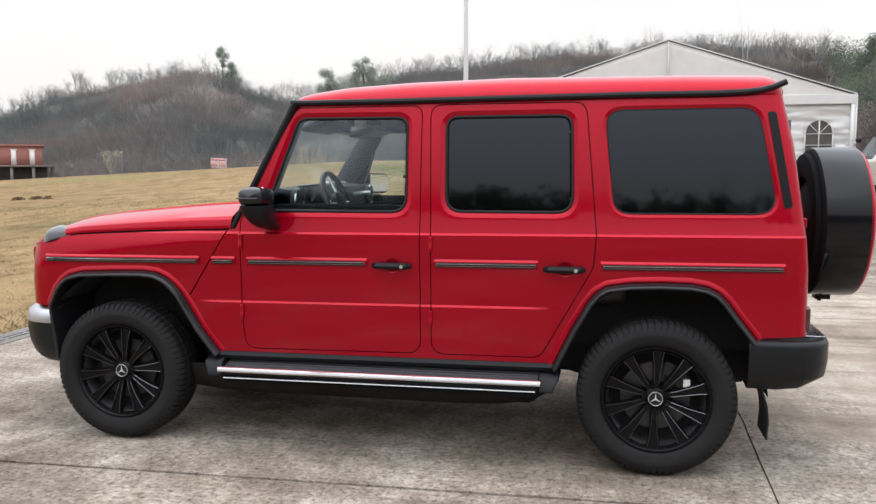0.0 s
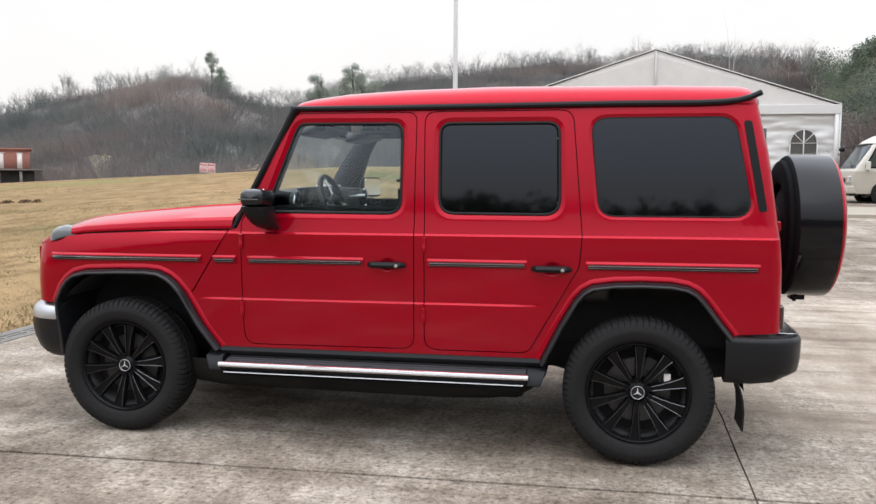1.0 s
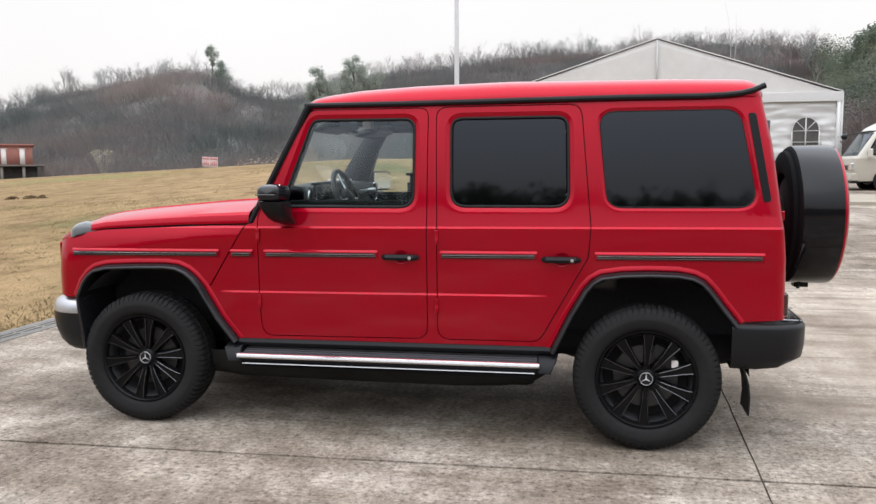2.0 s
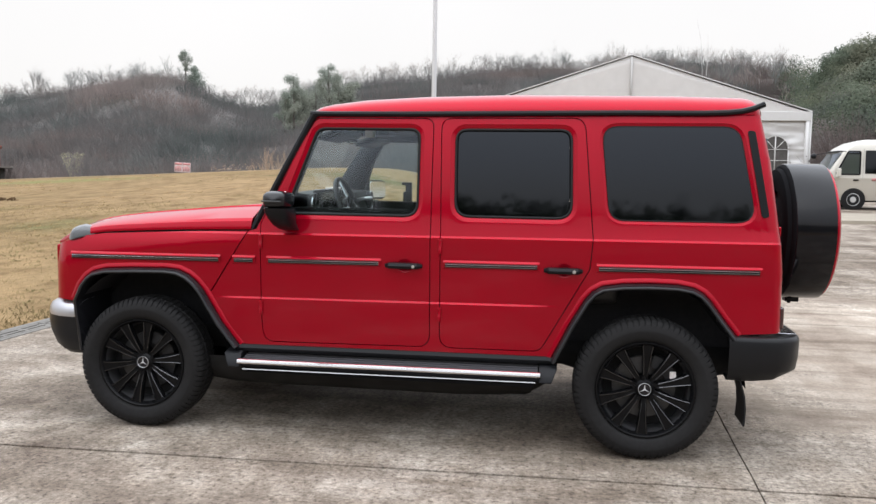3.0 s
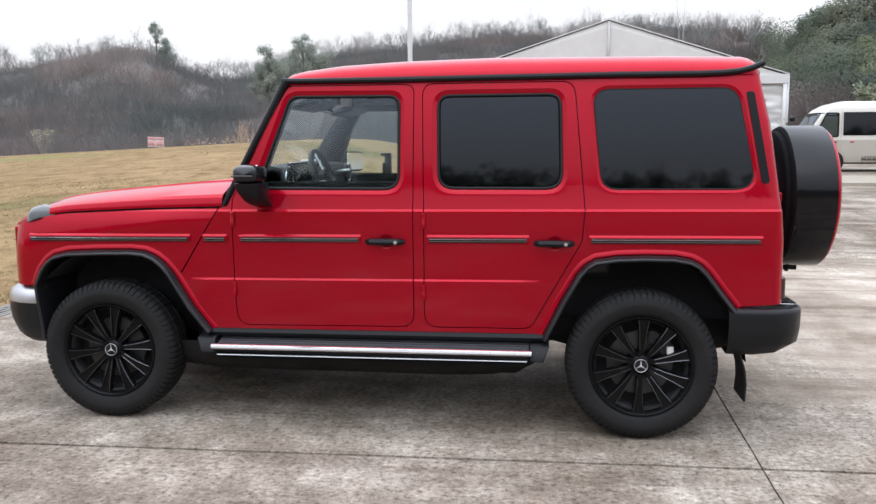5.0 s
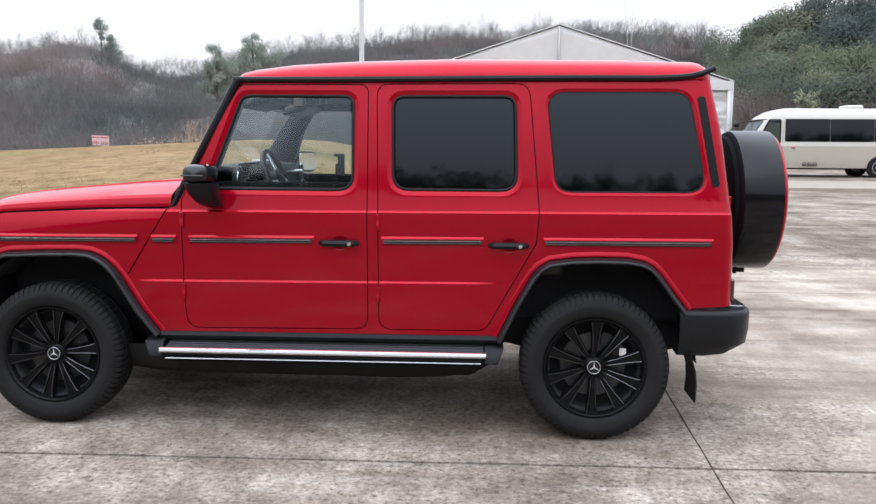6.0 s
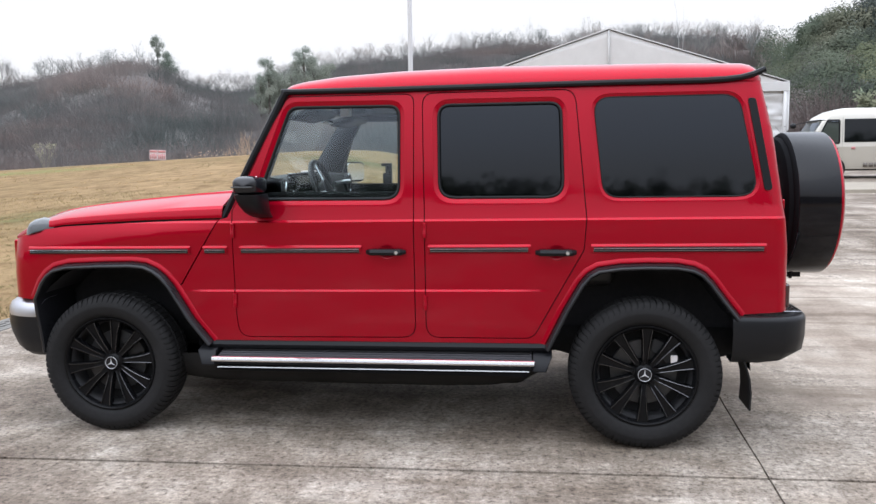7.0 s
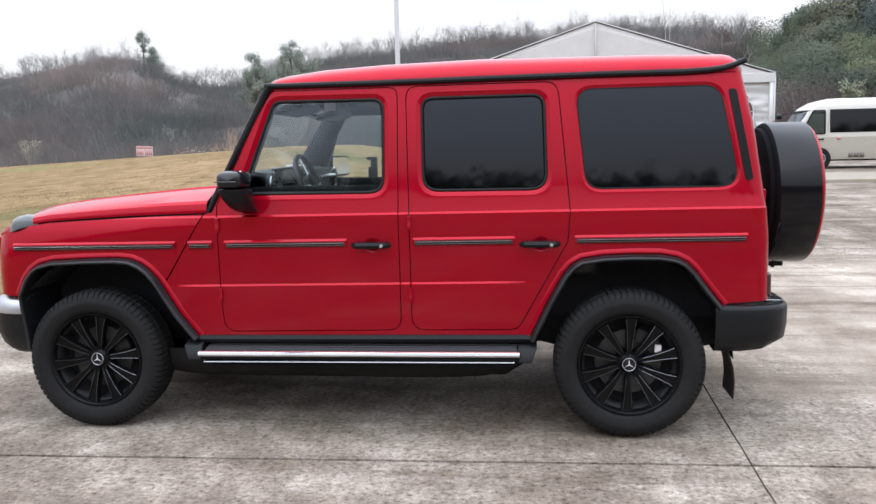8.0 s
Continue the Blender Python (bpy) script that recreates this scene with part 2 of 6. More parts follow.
def foliage(name, a, b_, c_, rough=0.7, patchy=0.9, turn=0.45):
    """Leaves and twigs, each its own tone, part of the light passing through."""
    m = bpy.data.materials.new(name)
    m.use_nodes = True
    n, l = m.node_tree.nodes, m.node_tree.links
    n.clear()
    out = n.new("ShaderNodeOutputMaterial")
    g = n.new("ShaderNodeNewGeometry")
    col = ramp(n, l, g.outputs["Random Per Island"], [(0.0, a), (0.5, b_), (1.0, c_)])
    st = n.new("ShaderNodeMapping")
    st.inputs["Scale"].default_value = (0.6, 1.0, 2.6)
    l.new(g.outputs["Position"], st.inputs["Vector"])
    patch = noise_tex(n, l, st.outputs[0], 0.055, 5)
    col = blend(n, l, col, ramp(n, l, patch, [(0.40, (0.62, 0.74, 0.73)), (0.5, (1.0, 1.0, 1.0)), (0.60, (1.36, 1.16, 1.09))]), patchy, "MULTIPLY")
    oi = n.new("ShaderNodeObjectInfo")
    col = blend(n, l, col, ramp(n, l, oi.outputs["Random"], [(0.0, (0.84, 0.88, 0.84)), (1.0, (1.18, 1.14, 1.12))]), min(1.0, turn), "MULTIPLY")
    nm = n.new("ShaderNodeVectorMath")
    nm.operation = "MULTIPLY_ADD"
    nm.inputs[1].default_value = (turn, turn, turn)
    nm.inputs[2].default_value = (0.0, -0.15, 1.05 - 0.67 * turn)
    l.new(g.outputs["Normal"], nm.inputs[0])
    nz = n.new("ShaderNodeVectorMath")
    nz.operation = "NORMALIZE"
    l.new(nm.outputs[0], nz.inputs[0])
    df, tr, mx = n.new("ShaderNodeBsdfDiffuse"), n.new("ShaderNodeBsdfTranslucent"), n.new("ShaderNodeMixShader")
    l.new(nz.outputs[0], df.inputs["Normal"])
    mx.inputs[0].default_value = 0.35
    l.new(col, df.inputs["Color"])
    l.new(col, tr.inputs["Color"])
    l.new(df.outputs[0], mx.inputs[1])
    l.new(tr.outputs[0], mx.inputs[2])
    l.new(mx.outputs[0], out.inputs["Surface"])
    return m


def brushed(name, colour, rough):
    m, n, l, b = material(name)
    v = coords(n, l, (4, 300, 300))
    f = noise_tex(n, l, v, 1.0, 5)
    mr = n.new("ShaderNodeMapRange")
    mr.inputs["To Min"].default_value = rough * 0.6
    mr.inputs["To Max"].default_value = rough * 1.5
    l.new(f, mr.inputs["Value"])
    l.new(mr.outputs[0], b.inputs["Roughness"])
    b.inputs["Base Color"].default_value = (*colour, 1)
    b.inputs["Metallic"].default_value = 1
    return m


RED = paint("red_paint", (0.356, 0.0010, 0.0135))
BLACK_GLOSS = simple("gloss_black", (0.008, 0.008, 0.010), 0.10, coat=0.0, bumps=0.0, spec=0.38)
PLASTIC = simple("black_plastic", (0.0080, 0.0083, 0.0098), 0.36, scale=300, bumps=0.12, dist=0.0005, spec=0.18)
BUMPER = simple("bumper_plastic", (0.0085, 0.0088, 0.0100), 0.32, scale=300, bumps=0.1, dist=0.0005, spec=0.22)
COVER_GLOSS = simple("cover_black", (0.006, 0.006, 0.0075), 0.10, coat=0.0, bumps=0.0, spec=0.26)
FLARE = simple("flare_plastic", (0.0105, 0.0108, 0.0125), 0.22, scale=300, bumps=0.05, dist=0.0004, spec=0.36)
ARCH = simple("arch_felt", (0.034, 0.034, 0.037), 0.95, vary=0.25, spec=0.1)
TREADPLATE = simple("board_rubber", (0.036, 0.034, 0.039), 0.5, scale=200, bumps=0.1, dist=0.0005, spec=0.5)
VERGE = simple("worn_verge", (0.27, 0.235, 0.185), 0.95, vary=0.22, scale=2.0, bumps=0.3, dist=0.01)
LOUVRE = simple("dull_louvre", (0.16, 0.14, 0.12), 0.6)
RUBBER = simple("rubber_seal", (0.006, 0.006, 0.007), 0.5, bumps=0.05, spec=0.3)
TYRE = simple("tyre_rubber", (0.0145, 0.0141, 0.0143), 0.70, spec=0.16, vary=0.3, scale=40, bumps=0.15, dist=0.001)
RIM = simple("black_rim", (0.0052, 0.0052, 0.0058), 0.26, vary=0.2, spec=0.13, bumps=0.0)
# paler metal that stands for the gloss highlight on black spoke edges
EDGE_GLINT = simple("rim_edge_glint", (0.12, 0.12, 0.124), 0.22, metal=1.0, vary=0.2, scale=30, bumps=0)
BARREL = simple("rim_barrel", (0.035, 0.035, 0.037), 0.35, vary=0.3, bumps=0.0)
STEEL = simple("dull_steel", (0.38, 0.37, 0.36), 0.42, metal=1.0, vary=0.2)
DISC = simple("brake_iron", (0.075, 0.075, 0.077), 0.42, metal=0.6, vary=0.3)
CHROME = brushed("polished_strip", (0.74, 0.74, 0.75), 0.18)
SILVER = simple("silver_trim", (0.75, 0.76, 0.78), 0.3, metal=1.0, vary=0.06, bumps=0)
EMBLEM = simple("satin_emblem", (0.62, 0.62, 0.64), 0.4, metal=0.3, vary=0.05, bumps=0)
MIRROR = simple("mirror_glass", (0.85, 0.86, 0.87), 0.03, metal=1.0, vary=0.02, bumps=0)
CAPSILVER = simple("silver_paint", (0.45, 0.45, 0.47), 0.28, metal=0.75, vary=0.08, scale=8, bumps=0)
DARKCHROME = simple("smoked_chrome", (0.50, 0.50, 0.52), 0.2, metal=1.0, vary=0.1, bumps=0)
UNDER = simple("underbody", (0.020, 0.020, 0.0205), 0.9, vary=0.3, spec=0.2)
# dark tone of the added hulls that stand for shade under the car
HULL_DARK = simple("shade_hull_dark", (0.020, 0.0195, 0.019), 0.95, vary=0.4, scale=6, spec=0.1)
TRIM = simple("cabin_trim", (0.011, 0.0115, 0.013), 0.6, vary=0.2, scale=200)
LINER = simple("headliner", (0.030, 0.0315, 0.036), 0.9, vary=0.1, scale=20, bumps=0)
LEATHER = simple("black_leather", (0.02, 0.02, 0.021), 0.45, scale=150, bumps=0.25)
CLEAR = pane("clear_glass", (0.92, 0.96, 0.95), 0.030, 0.5)
PRIVACY = pane("privacy_glass", (0.012, 0.013, 0.018), 0.038)
LENS = simple("smoked_lens", (0.036, 0.040, 0.043), 0.16, coat=1.0, vary=0.10, scale=25, bumps=0.05)
MATTE = simple("matte_black", (0.0075, 0.0075, 0.0085), 0.9, spec=0.1, bumps=0)
LAMP_RED = simple("red_lens", (0.035, 0.004, 0.005), 0.15, coat=1.0, bumps=0)
CONCRETE = concrete("worn_concrete")
JOINT = simple("joint_filler", (0.055, 0.05, 0.045), 0.95, vary=0.4, scale=12)
KERB = simple("kerb_stone", (0.155, 0.145, 0.130), 0.9, vary=0.25, scale=8, bumps=0.3, dist=0.004)
GROUND = ground_cover("dry_grass_ground")
BLADE = foliage("dry_blades", (0.31, 0.225, 0.115), (0.36, 0.262, 0.135), (0.415, 0.308, 0.162))
# paler than bare twigs: the hill's haze is put into this colour
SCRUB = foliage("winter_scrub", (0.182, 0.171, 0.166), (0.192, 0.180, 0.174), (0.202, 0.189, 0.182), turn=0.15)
GREENWOOD = foliage("evergreen_leaves", (0.098, 0.116, 0.084), (0.106, 0.125, 0.090), (0.114, 0.134, 0.096), patchy=0.7, turn=0.9)
# leaf green dulled so that the colour carries the bank's haze
BANKGREEN = foliage("bank_leaves", (0.128, 0.146, 0.113), (0.146, 0.166, 0.128), (0.166, 0.187, 0.144), patchy=0.5, turn=1.0)
DULLGREEN = foliage("dull_bank_leaves", (0.088, 0.098, 0.083), (0.100, 0.110, 0.093), (0.114, 0.124, 0.105), patchy=0.4, turn=1.0)
YELLOWGREEN = foliage("yellow_green_leaves", (0.150, 0.163, 0.106), (0.170, 0.184, 0.119), (0.192, 0.205, 0.133), patchy=0.4, turn=1.0)
BLUEGREEN = foliage("blue_green_leaves", (0.078, 0.098, 0.094), (0.090, 0.112, 0.106), (0.104, 0.126, 0.118), patchy=0.4, turn=1.0)
BROWNSCRUB = foliage("brown_bank_scrub", (0.140, 0.112, 0.104), (0.150, 0.120, 0.111), (0.160, 0.128, 0.118), turn=0.2, patchy=0.5)
# far evergreens, lightened and greyed by haze painted into the leaves
HAZYGREEN = foliage("hazy_evergreen", (0.215, 0.240, 0.205), (0.245, 0.270, 0.232), (0.275, 0.300, 0.258), patchy=0.3, turn=0.8)
BRACKEN = foliage("dead_bracken", (0.285, 0.242, 0.226), (0.300, 0.254, 0.236), (0.315, 0.266, 0.246), turn=0.15, patchy=0.5)
GREYGREEN = foliage("grey_green_leaves", (0.170, 0.182, 0.172), (0.180, 0.192, 0.181), (0.190, 0.202, 0.190), turn=0.2, patchy=0.5)
DEADGRASS = foliage("dead_grass", (0.18, 0.125, 0.064), (0.23, 0.162, 0.084), (0.29, 0.208, 0.110))
REED = foliage("pale_reeds", (0.30, 0.24, 0.18), (0.42, 0.35, 0.27), (0.55, 0.47, 0.38), 0.9)
PALEGREEN = foliage("pale_green_leaves", (0.16, 0.19, 0.13), (0.23, 0.26, 0.18), (0.31, 0.34, 0.24))
TWIG = foliage("bare_twigs", (0.25, 0.24, 0.235), (0.30, 0.29, 0.28), (0.36, 0.345, 0.335), 0.9)
BARK = simple("bark", (0.11, 0.095, 0.08), 0.95, vary=0.3, scale=8)
PVC = simple("white_tent_cloth", (0.60, 0.59, 0.575), 0.5, vary=0.05, scale=3, bumps=0.1, dist=0.02)
PVC_ROOF = simple("weathered_tent_cloth", (0.60, 0.58, 0.56), 0.55, vary=0.08, scale=2, bumps=0.1, dist=0.02)
TENT_PANE = simple("tent_window_film", (0.09, 0.085, 0.08), 0.2, vary=0.3)
ALU = simple("aluminium", (0.62, 0.62, 0.62), 0.4, metal=0.6, vary=0.08)
BUS_WHITE = simple("bus_white", (0.56, 0.535, 0.475), 0.3, vary=0.04, scale=2, coat=0.4, bumps=0)
BUS_CREAM = simple("bus_champagne", (0.43, 0.395, 0.335), 0.35, vary=0.05, scale=2, coat=0.4, bumps=0)
CAB_GLASS = pane("cab_glass", (0.30, 0.33, 0.32), 0.05)
BUS_GLASS = pane("bus_glass", (0.03, 0.033, 0.036), 0.04)
BUS_CLEAR = pane("bus_windscreen", (0.74, 0.82, 0.78), 0.045)
POLE = simple("galvanised_pole", (0.60, 0.60, 0.615), 0.45, vary=0.06, scale=5)
BRICK = simple("red_brick", (0.34, 0.145, 0.115), 0.9, vary=0.15, scale=3)
SIGN_WHITE = simple("sign_board", (0.70, 0.66, 0.64), 0.7, vary=0.1)
SIGN_RED = simple("sign_letters", (0.52, 0.22, 0.21), 0.7, vary=0.1)
HEADLAMP = simple("clear_headlamp", (0.55, 0.55, 0.53), 0.12, metal=0.5, vary=0.1, bumps=0)
AMBER = simple("amber_lens", (0.40, 0.24, 0.14), 0.2, vary=0.1, bumps=0)
CLOD = foliage("dark_clods", (0.10, 0.070, 0.042), (0.14, 0.098, 0.060), (0.18, 0.13, 0.08))
CREAMLEAF = foliage("cream_leaves", (0.34, 0.31, 0.22), (0.42, 0.39, 0.28), (0.5, 0.46, 0.34), patchy=0.2)
POST = simple("grey_post", (0.46, 0.45, 0.435), 0.6, vary=0.08, scale=3)
SIGN_PINK = simple("faded_sign_board", (0.56, 0.43, 0.42), 0.7, vary=0.15, scale=3)


# ---------------------------------------------------------------- mesh helpers
def mesh_of(bm, name, mat, smooth=True):
    me = bpy.data.meshes.new(name)
    bm.to_mesh(me)
    bm.free()
    me.materials.append(mat)
    if smooth:
        me.polygons.foreach_set("use_smooth", [True] * len(me.polygons))
    return me


def part(name, bm, mat, parent=None, label="", bevel=0.0, segments=2, smooth=True, sharp=35, harden=False):
    """One bmesh as one mesh object, under a thing or a part."""
    if sharp and not bevel:
        lim = radians(sharp)
        for e in bm.edges:
            if len(e.link_faces) == 2 and e.calc_face_angle(0) > lim:
                e.smooth = False
    ob = new(name, mesh_of(bm, name, mat, smooth))
    if parent:
        ob.parent = parent
    if bevel:
        md = ob.modifiers.new("bevel", "BEVEL")
        md.width, md.segments, md.limit_method, md.angle_limit = bevel, segments, "ANGLE", radians(78)
        if harden:
            md.harden_normals = True
        else:
            ob.modifiers.new("normals", "WEIGHTED_NORMAL").keep_sharp = True
    return tagged(ob, label)


def empty(name, label, category, group="", at=(0, 0, 0)):
    ob = tagged(new(name), label, category, group)
    ob.location = at
    ob.empty_display_size = 0.2
    return ob


def box(bm, x0, x1, y0, y1, z0, z1, m=None):
    v = [Vector((x, y, z)) for x in (x0, x1) for y in (y0, y1) for z in (z0, z1)]
    if m:
        v = [m @ p for p in v]
    v = [bm.verts.new(p) for p in v]
    for f in ((0, 1, 3, 2), (4, 6, 7, 5), (0, 4, 5, 1), (2, 3, 7, 6), (0, 2, 6, 4), (1, 5, 7, 3)):
        bm.faces.new([v[i] for i in f])
    return bm


def boxes(*dims):
    bm = bmesh.new()
    for d in dims:
        box(bm, *d)
    bmesh.ops.recalc_face_normals(bm, faces=bm.faces)
    return bm


def tube(pts, radius, sides=8, closed=False, bm=None):
    """A tube along points; radius may be one number, a pair (across, up) or a list."""
    bm = bm or bmesh.new()
    pts = [Vector(p) for p in pts]
    rings = []
    for i, p in enumerate(pts):
        a = pts[i - 1] if (i or closed) else pts[0]
        b = pts[(i + 1) % len(pts)] if (i < len(pts) - 1 or closed) else pts[-1]
        t = (b - a).normalized()
        up = Vector((0, 0, 1)) if abs(t.z) < 0.95 else Vector((0, 1, 0))
        s = t.cross(up).normalized()
        u = s.cross(t)
        r = radius[i] if isinstance(radius, list) else radius
        ra, rb = r if isinstance(r, tuple) else (r, r)
        rings.append([bm.verts.new(p + s * ra * math.cos(k * math.tau / sides) + u * rb * math.sin(k * math.tau / sides)) for k in range(sides)])
    for i in range(len(rings) - (0 if closed else 1)):
        a, b = rings[i], rings[(i + 1) % len(rings)]
        for k in range(sides):
            bm.faces.new((a[k], a[(k + 1) % sides], b[(k + 1) % sides], b[k]))
    if not closed:
        bm.faces.new(rings[0][::-1])
        bm.faces.new(rings[-1])
    bmesh.ops.recalc_face_normals(bm, faces=bm.faces)
    return bm


def grid_surface(rows, thick=None, bm=None):
    """A surface through rows of points; thick: a vector by which its underside lies off."""
    bm = bm or bmesh.new()
    top = [[bm.verts.new(p) for p in r] for r in rows]
    n, k = len(top), len(top[0])
    for i in range(n - 1):
        for j in range(k - 1):
            bm.faces.new((top[i][j], top[i][j + 1], top[i + 1][j + 1], top[i + 1][j]))
    if thick:
        low = [[bm.verts.new(Vector(p) + Vector(thick)) for p in r] for r in rows]
        for i in range(n - 1):
            for j in range(k - 1):
                bm.faces.new((low[i][j], low[i + 1][j], low[i + 1][j + 1], low[i][j + 1]))
        for j in range(k - 1):
            bm.faces.new((top[0][j + 1], top[0][j], low[0][j], low[0][j + 1]))
            bm.faces.new((top[-1][j], top[-1][j + 1], low[-1][j + 1], low[-1][j]))
        for i in range(n - 1):
            bm.faces.new((top[i][0], top[i + 1][0], low[i + 1][0], low[i][0]))
            bm.faces.new((top[i + 1][-1], top[i][-1], low[i][-1], low[i + 1][-1]))
    bmesh.ops.recalc_face_normals(bm, faces=bm.faces)
    return bm


def lathe(profile, steps, axis="y", bm=None, m=None):
    """A profile of (along, radius) turned round the y or x axis."""
    bm = bm or bmesh.new()
    rings = []
    for s in range(steps):
        a = math.tau * s / steps
        ring = []
        for d, r in profile:
            p = Vector((r * math.cos(a), d, r * math.sin(a))) if axis == "y" else Vector((d, r * math.cos(a), r * math.sin(a)))
            ring.append(bm.verts.new(m @ p if m else p))
        rings.append(ring)
    for s in range(steps):
        a, b = rings[s], rings[(s + 1) % steps]
        for i in range(len(profile) - 1):
            if profile[i][1] < 1e-5 and profile[i + 1][1] < 1e-5:
                continue
            bm.faces.new((a[i], a[i + 1], b[i + 1], b[i]))
    bmesh.ops.remove_doubles(bm, verts=bm.verts, dist=1e-6)
    bmesh.ops.recalc_face_normals(bm, faces=bm.faces)
    return bm


def rounded(points, radius, steps=5):
    """A closed outline with its corners rounded; radius: one number or one a corner."""
    out = []
    n = len(points)
    for i in range(n):
        p0, p, p1 = Vector(points[i - 1]), Vector(points[i]), Vector(points[(i + 1) % n])
        r = radius[i] if isinstance(radius, (list, tuple)) else radius
        if r <= 0:
            out.append(tuple(p))
            continue
        a, b = (p0 - p), (p1 - p)
        la, lb = a.length, b.length
        ang = a.angle(b)
        d = min(r / math.tan(ang / 2), la * 0.45, lb * 0.45)
        s, e = p + a.normalized() * d, p + b.normalized() * d
        for k in range(steps + 1):
            t = k / steps
            q = (1 - t) ** 2 * s + 2 * t * (1 - t) * p + t**2 * e
            out.append(tuple(q))
    return out


def offset(loop, d):
    """The closed outline moved inwards (to its left when anticlockwise) by d."""
    area = sum(a[0] * b[1] - b[0] * a[1] for a, b in zip(loop, loop[1:] + loop[:1]))
    sgn = 1 if area > 0 else -1
    out = []
    n = len(loop)
    for i in range(n):
        a, p, b = Vector(loop[i - 1]), Vector(loop[i]), Vector(loop[(i + 1) % n])
        t1, t2 = (p - a), (b - p)
        t1 = t1.normalized() if t1.length > 1e-9 else t2.normalized()
        t2 = t2.normalized() if t2.length > 1e-9 else t1
        n1, n2 = Vector((-t1.y, t1.x)), Vector((-t2.y, t2.x))
        m = n1 + n2
        m = m.normalized() if m.length > 1e-6 else n1
        k = max(0.4, m.dot(n1))
        q = p + m * (sgn * d / k)
        out.append((q.x, q.y))
    return out


# ---------------------------------------------------------------- terrain
CREST_U = [-1.6, -0.83, -0.73, -0.64, -0.58, -0.51, -0.45, -0.40, -0.36, -0.26, -0.12, 0.04, 0.14, 0.22, 0.27, 0.30, 0.36, 0.6, 1.6]
CREST_V = [0.06, 0.078, 0.107, 0.123, 0.129, 0.132, 0.104, 0.092, 0.098, 0.122, 0.133, 0.141, 0.142, 0.137, 0.118, 0.122, 0.134, 0.150, 0.15]
EYE_Y, EYE_Z = -5.1, 1.485


def smooth(t):
    t = min(1.0, max(0.0, t))
    return t * t * (3 - 2 * t)


def ground_h(x, y):
    """Height of the ground: a level yard, a lawn that swells behind it, wooded slopes all round."""
    d = y - EYE_Y
    yard = 0.0227 * max(0.0, y - 4) * smooth((y - 2) / 8)
    yard = min(yard, 0.95)
    u = (x - 2.5) / max(d, 8.0)
    crest = 1.485 + 57 * max(-0.03, min(0.012, 0.008 + (u + 0.39) * 0.046))
    lawn = crest * max(0.0, min(1.0, (y - 2) / 48)) ** 0.85
    if y > 50:
        lawn = crest - 0.9 * smooth((y - 50) / 10)
    z = yard + (lawn - yard) * smooth((-3.2 - x) / 7)
    if d > 40:
        dc = np.interp(u, [-0.5, -0.3, 0.2, 0.3], [128, 145, 145, 105])
        df = np.interp(u, [-0.5, -0.3, 0.2, 0.3], [70, 72, 66, 47])
        v = np.interp(u, CREST_U, CREST_V)
        top = EYE_Z + v * dc - 1.5
        if d < dc:
            t = max(0.0, (d - df) / (dc - df))
            rise = t**0.85 if t < 1 else 1
        else:
            rise = 1 - 0.25 * smooth((d - dc) / 150)
        bumps = noise.noise(Vector((x * 0.06, y * 0.06, 0))) * 1.6 + noise.noise(Vector((x * 0.16, y * 0.16, 3))) * 0.7
        k = smooth((d - df) / 12)
        z = z + max(0.0, top - z) * rise + bumps * k * (0.4 if d > dc - 8 else 1)
    if y < -40:
        z += 15.0 * smooth((-40 - y) / 48) + noise.noise(Vector((x * 0.05, y * 0.05, 5))) * 1.6 * smooth((-44 - y) / 8)
    return float(z)


LOT_X0, LOT_X1, LOT_Y0, LOT_Y1 = -2.48, 40.0, -22.0, 20.2


def build_ground():
    xs = [-2600, -1200, -600, -380, *range(-260, -60, 5), *range(-60, -14, 2), *np.arange(-14, -3.9, 0.5), -3.4, -3.2, -3.0, -2.76, -2.72, -2.6, -2.2, -1, *range(0, 44, 2), 45, *range(50, 260, 5), 380, 600, 1200, 2600]
    ys = [-2600, -1200, -600, -300, -200, -120, *range(-90, -24, 4), -22.5, -21.5, *range(-20, 20, 2), 19.9, 20.3, *np.arange(21, 60, 1.5), *range(60, 180, 4), *range(185, 300, 15), 400, 700, 1300, 2600]
    bm = bmesh.new()
    rows = []
    for y in ys:
        row = []
        for x in xs:
            cx, cy = max(-400, min(400, x)), max(-200, min(400, y))
            z = ground_h(cx, cy)
            if x > -2.74 and -22 < y < 20.25 and x < 41:
                z -= 0.14
            row.append((x, y, z))
        rows.append(row)
    grid_surface(rows, bm=bm)
    ob = part("ground", bm, GROUND, sharp=0)
    return tagged(ob, "dry tan grass lawn swelling up to wooded slopes", "ground", kind="structure")


ground = build_ground()

# ---------------------------------------------------------------- the car
car = empty("off_road_car", "boxy red off-road car with black trim, parked on concrete", "car")


def hood_edge(x):
    return float(np.interp(x, [-0.63, -0.5, -0.38, -0.25, 0.0, 0.23, 0.655], [1.058, 1.100, 1.132, 1.152, 1.166, 1.177, 1.188]))


def crease_z(x):
    return 0.800 + 0.0095 * (x - 0.557)


def belt_z(x):
    return 1.172 + 0.0062 * (x - 0.73)


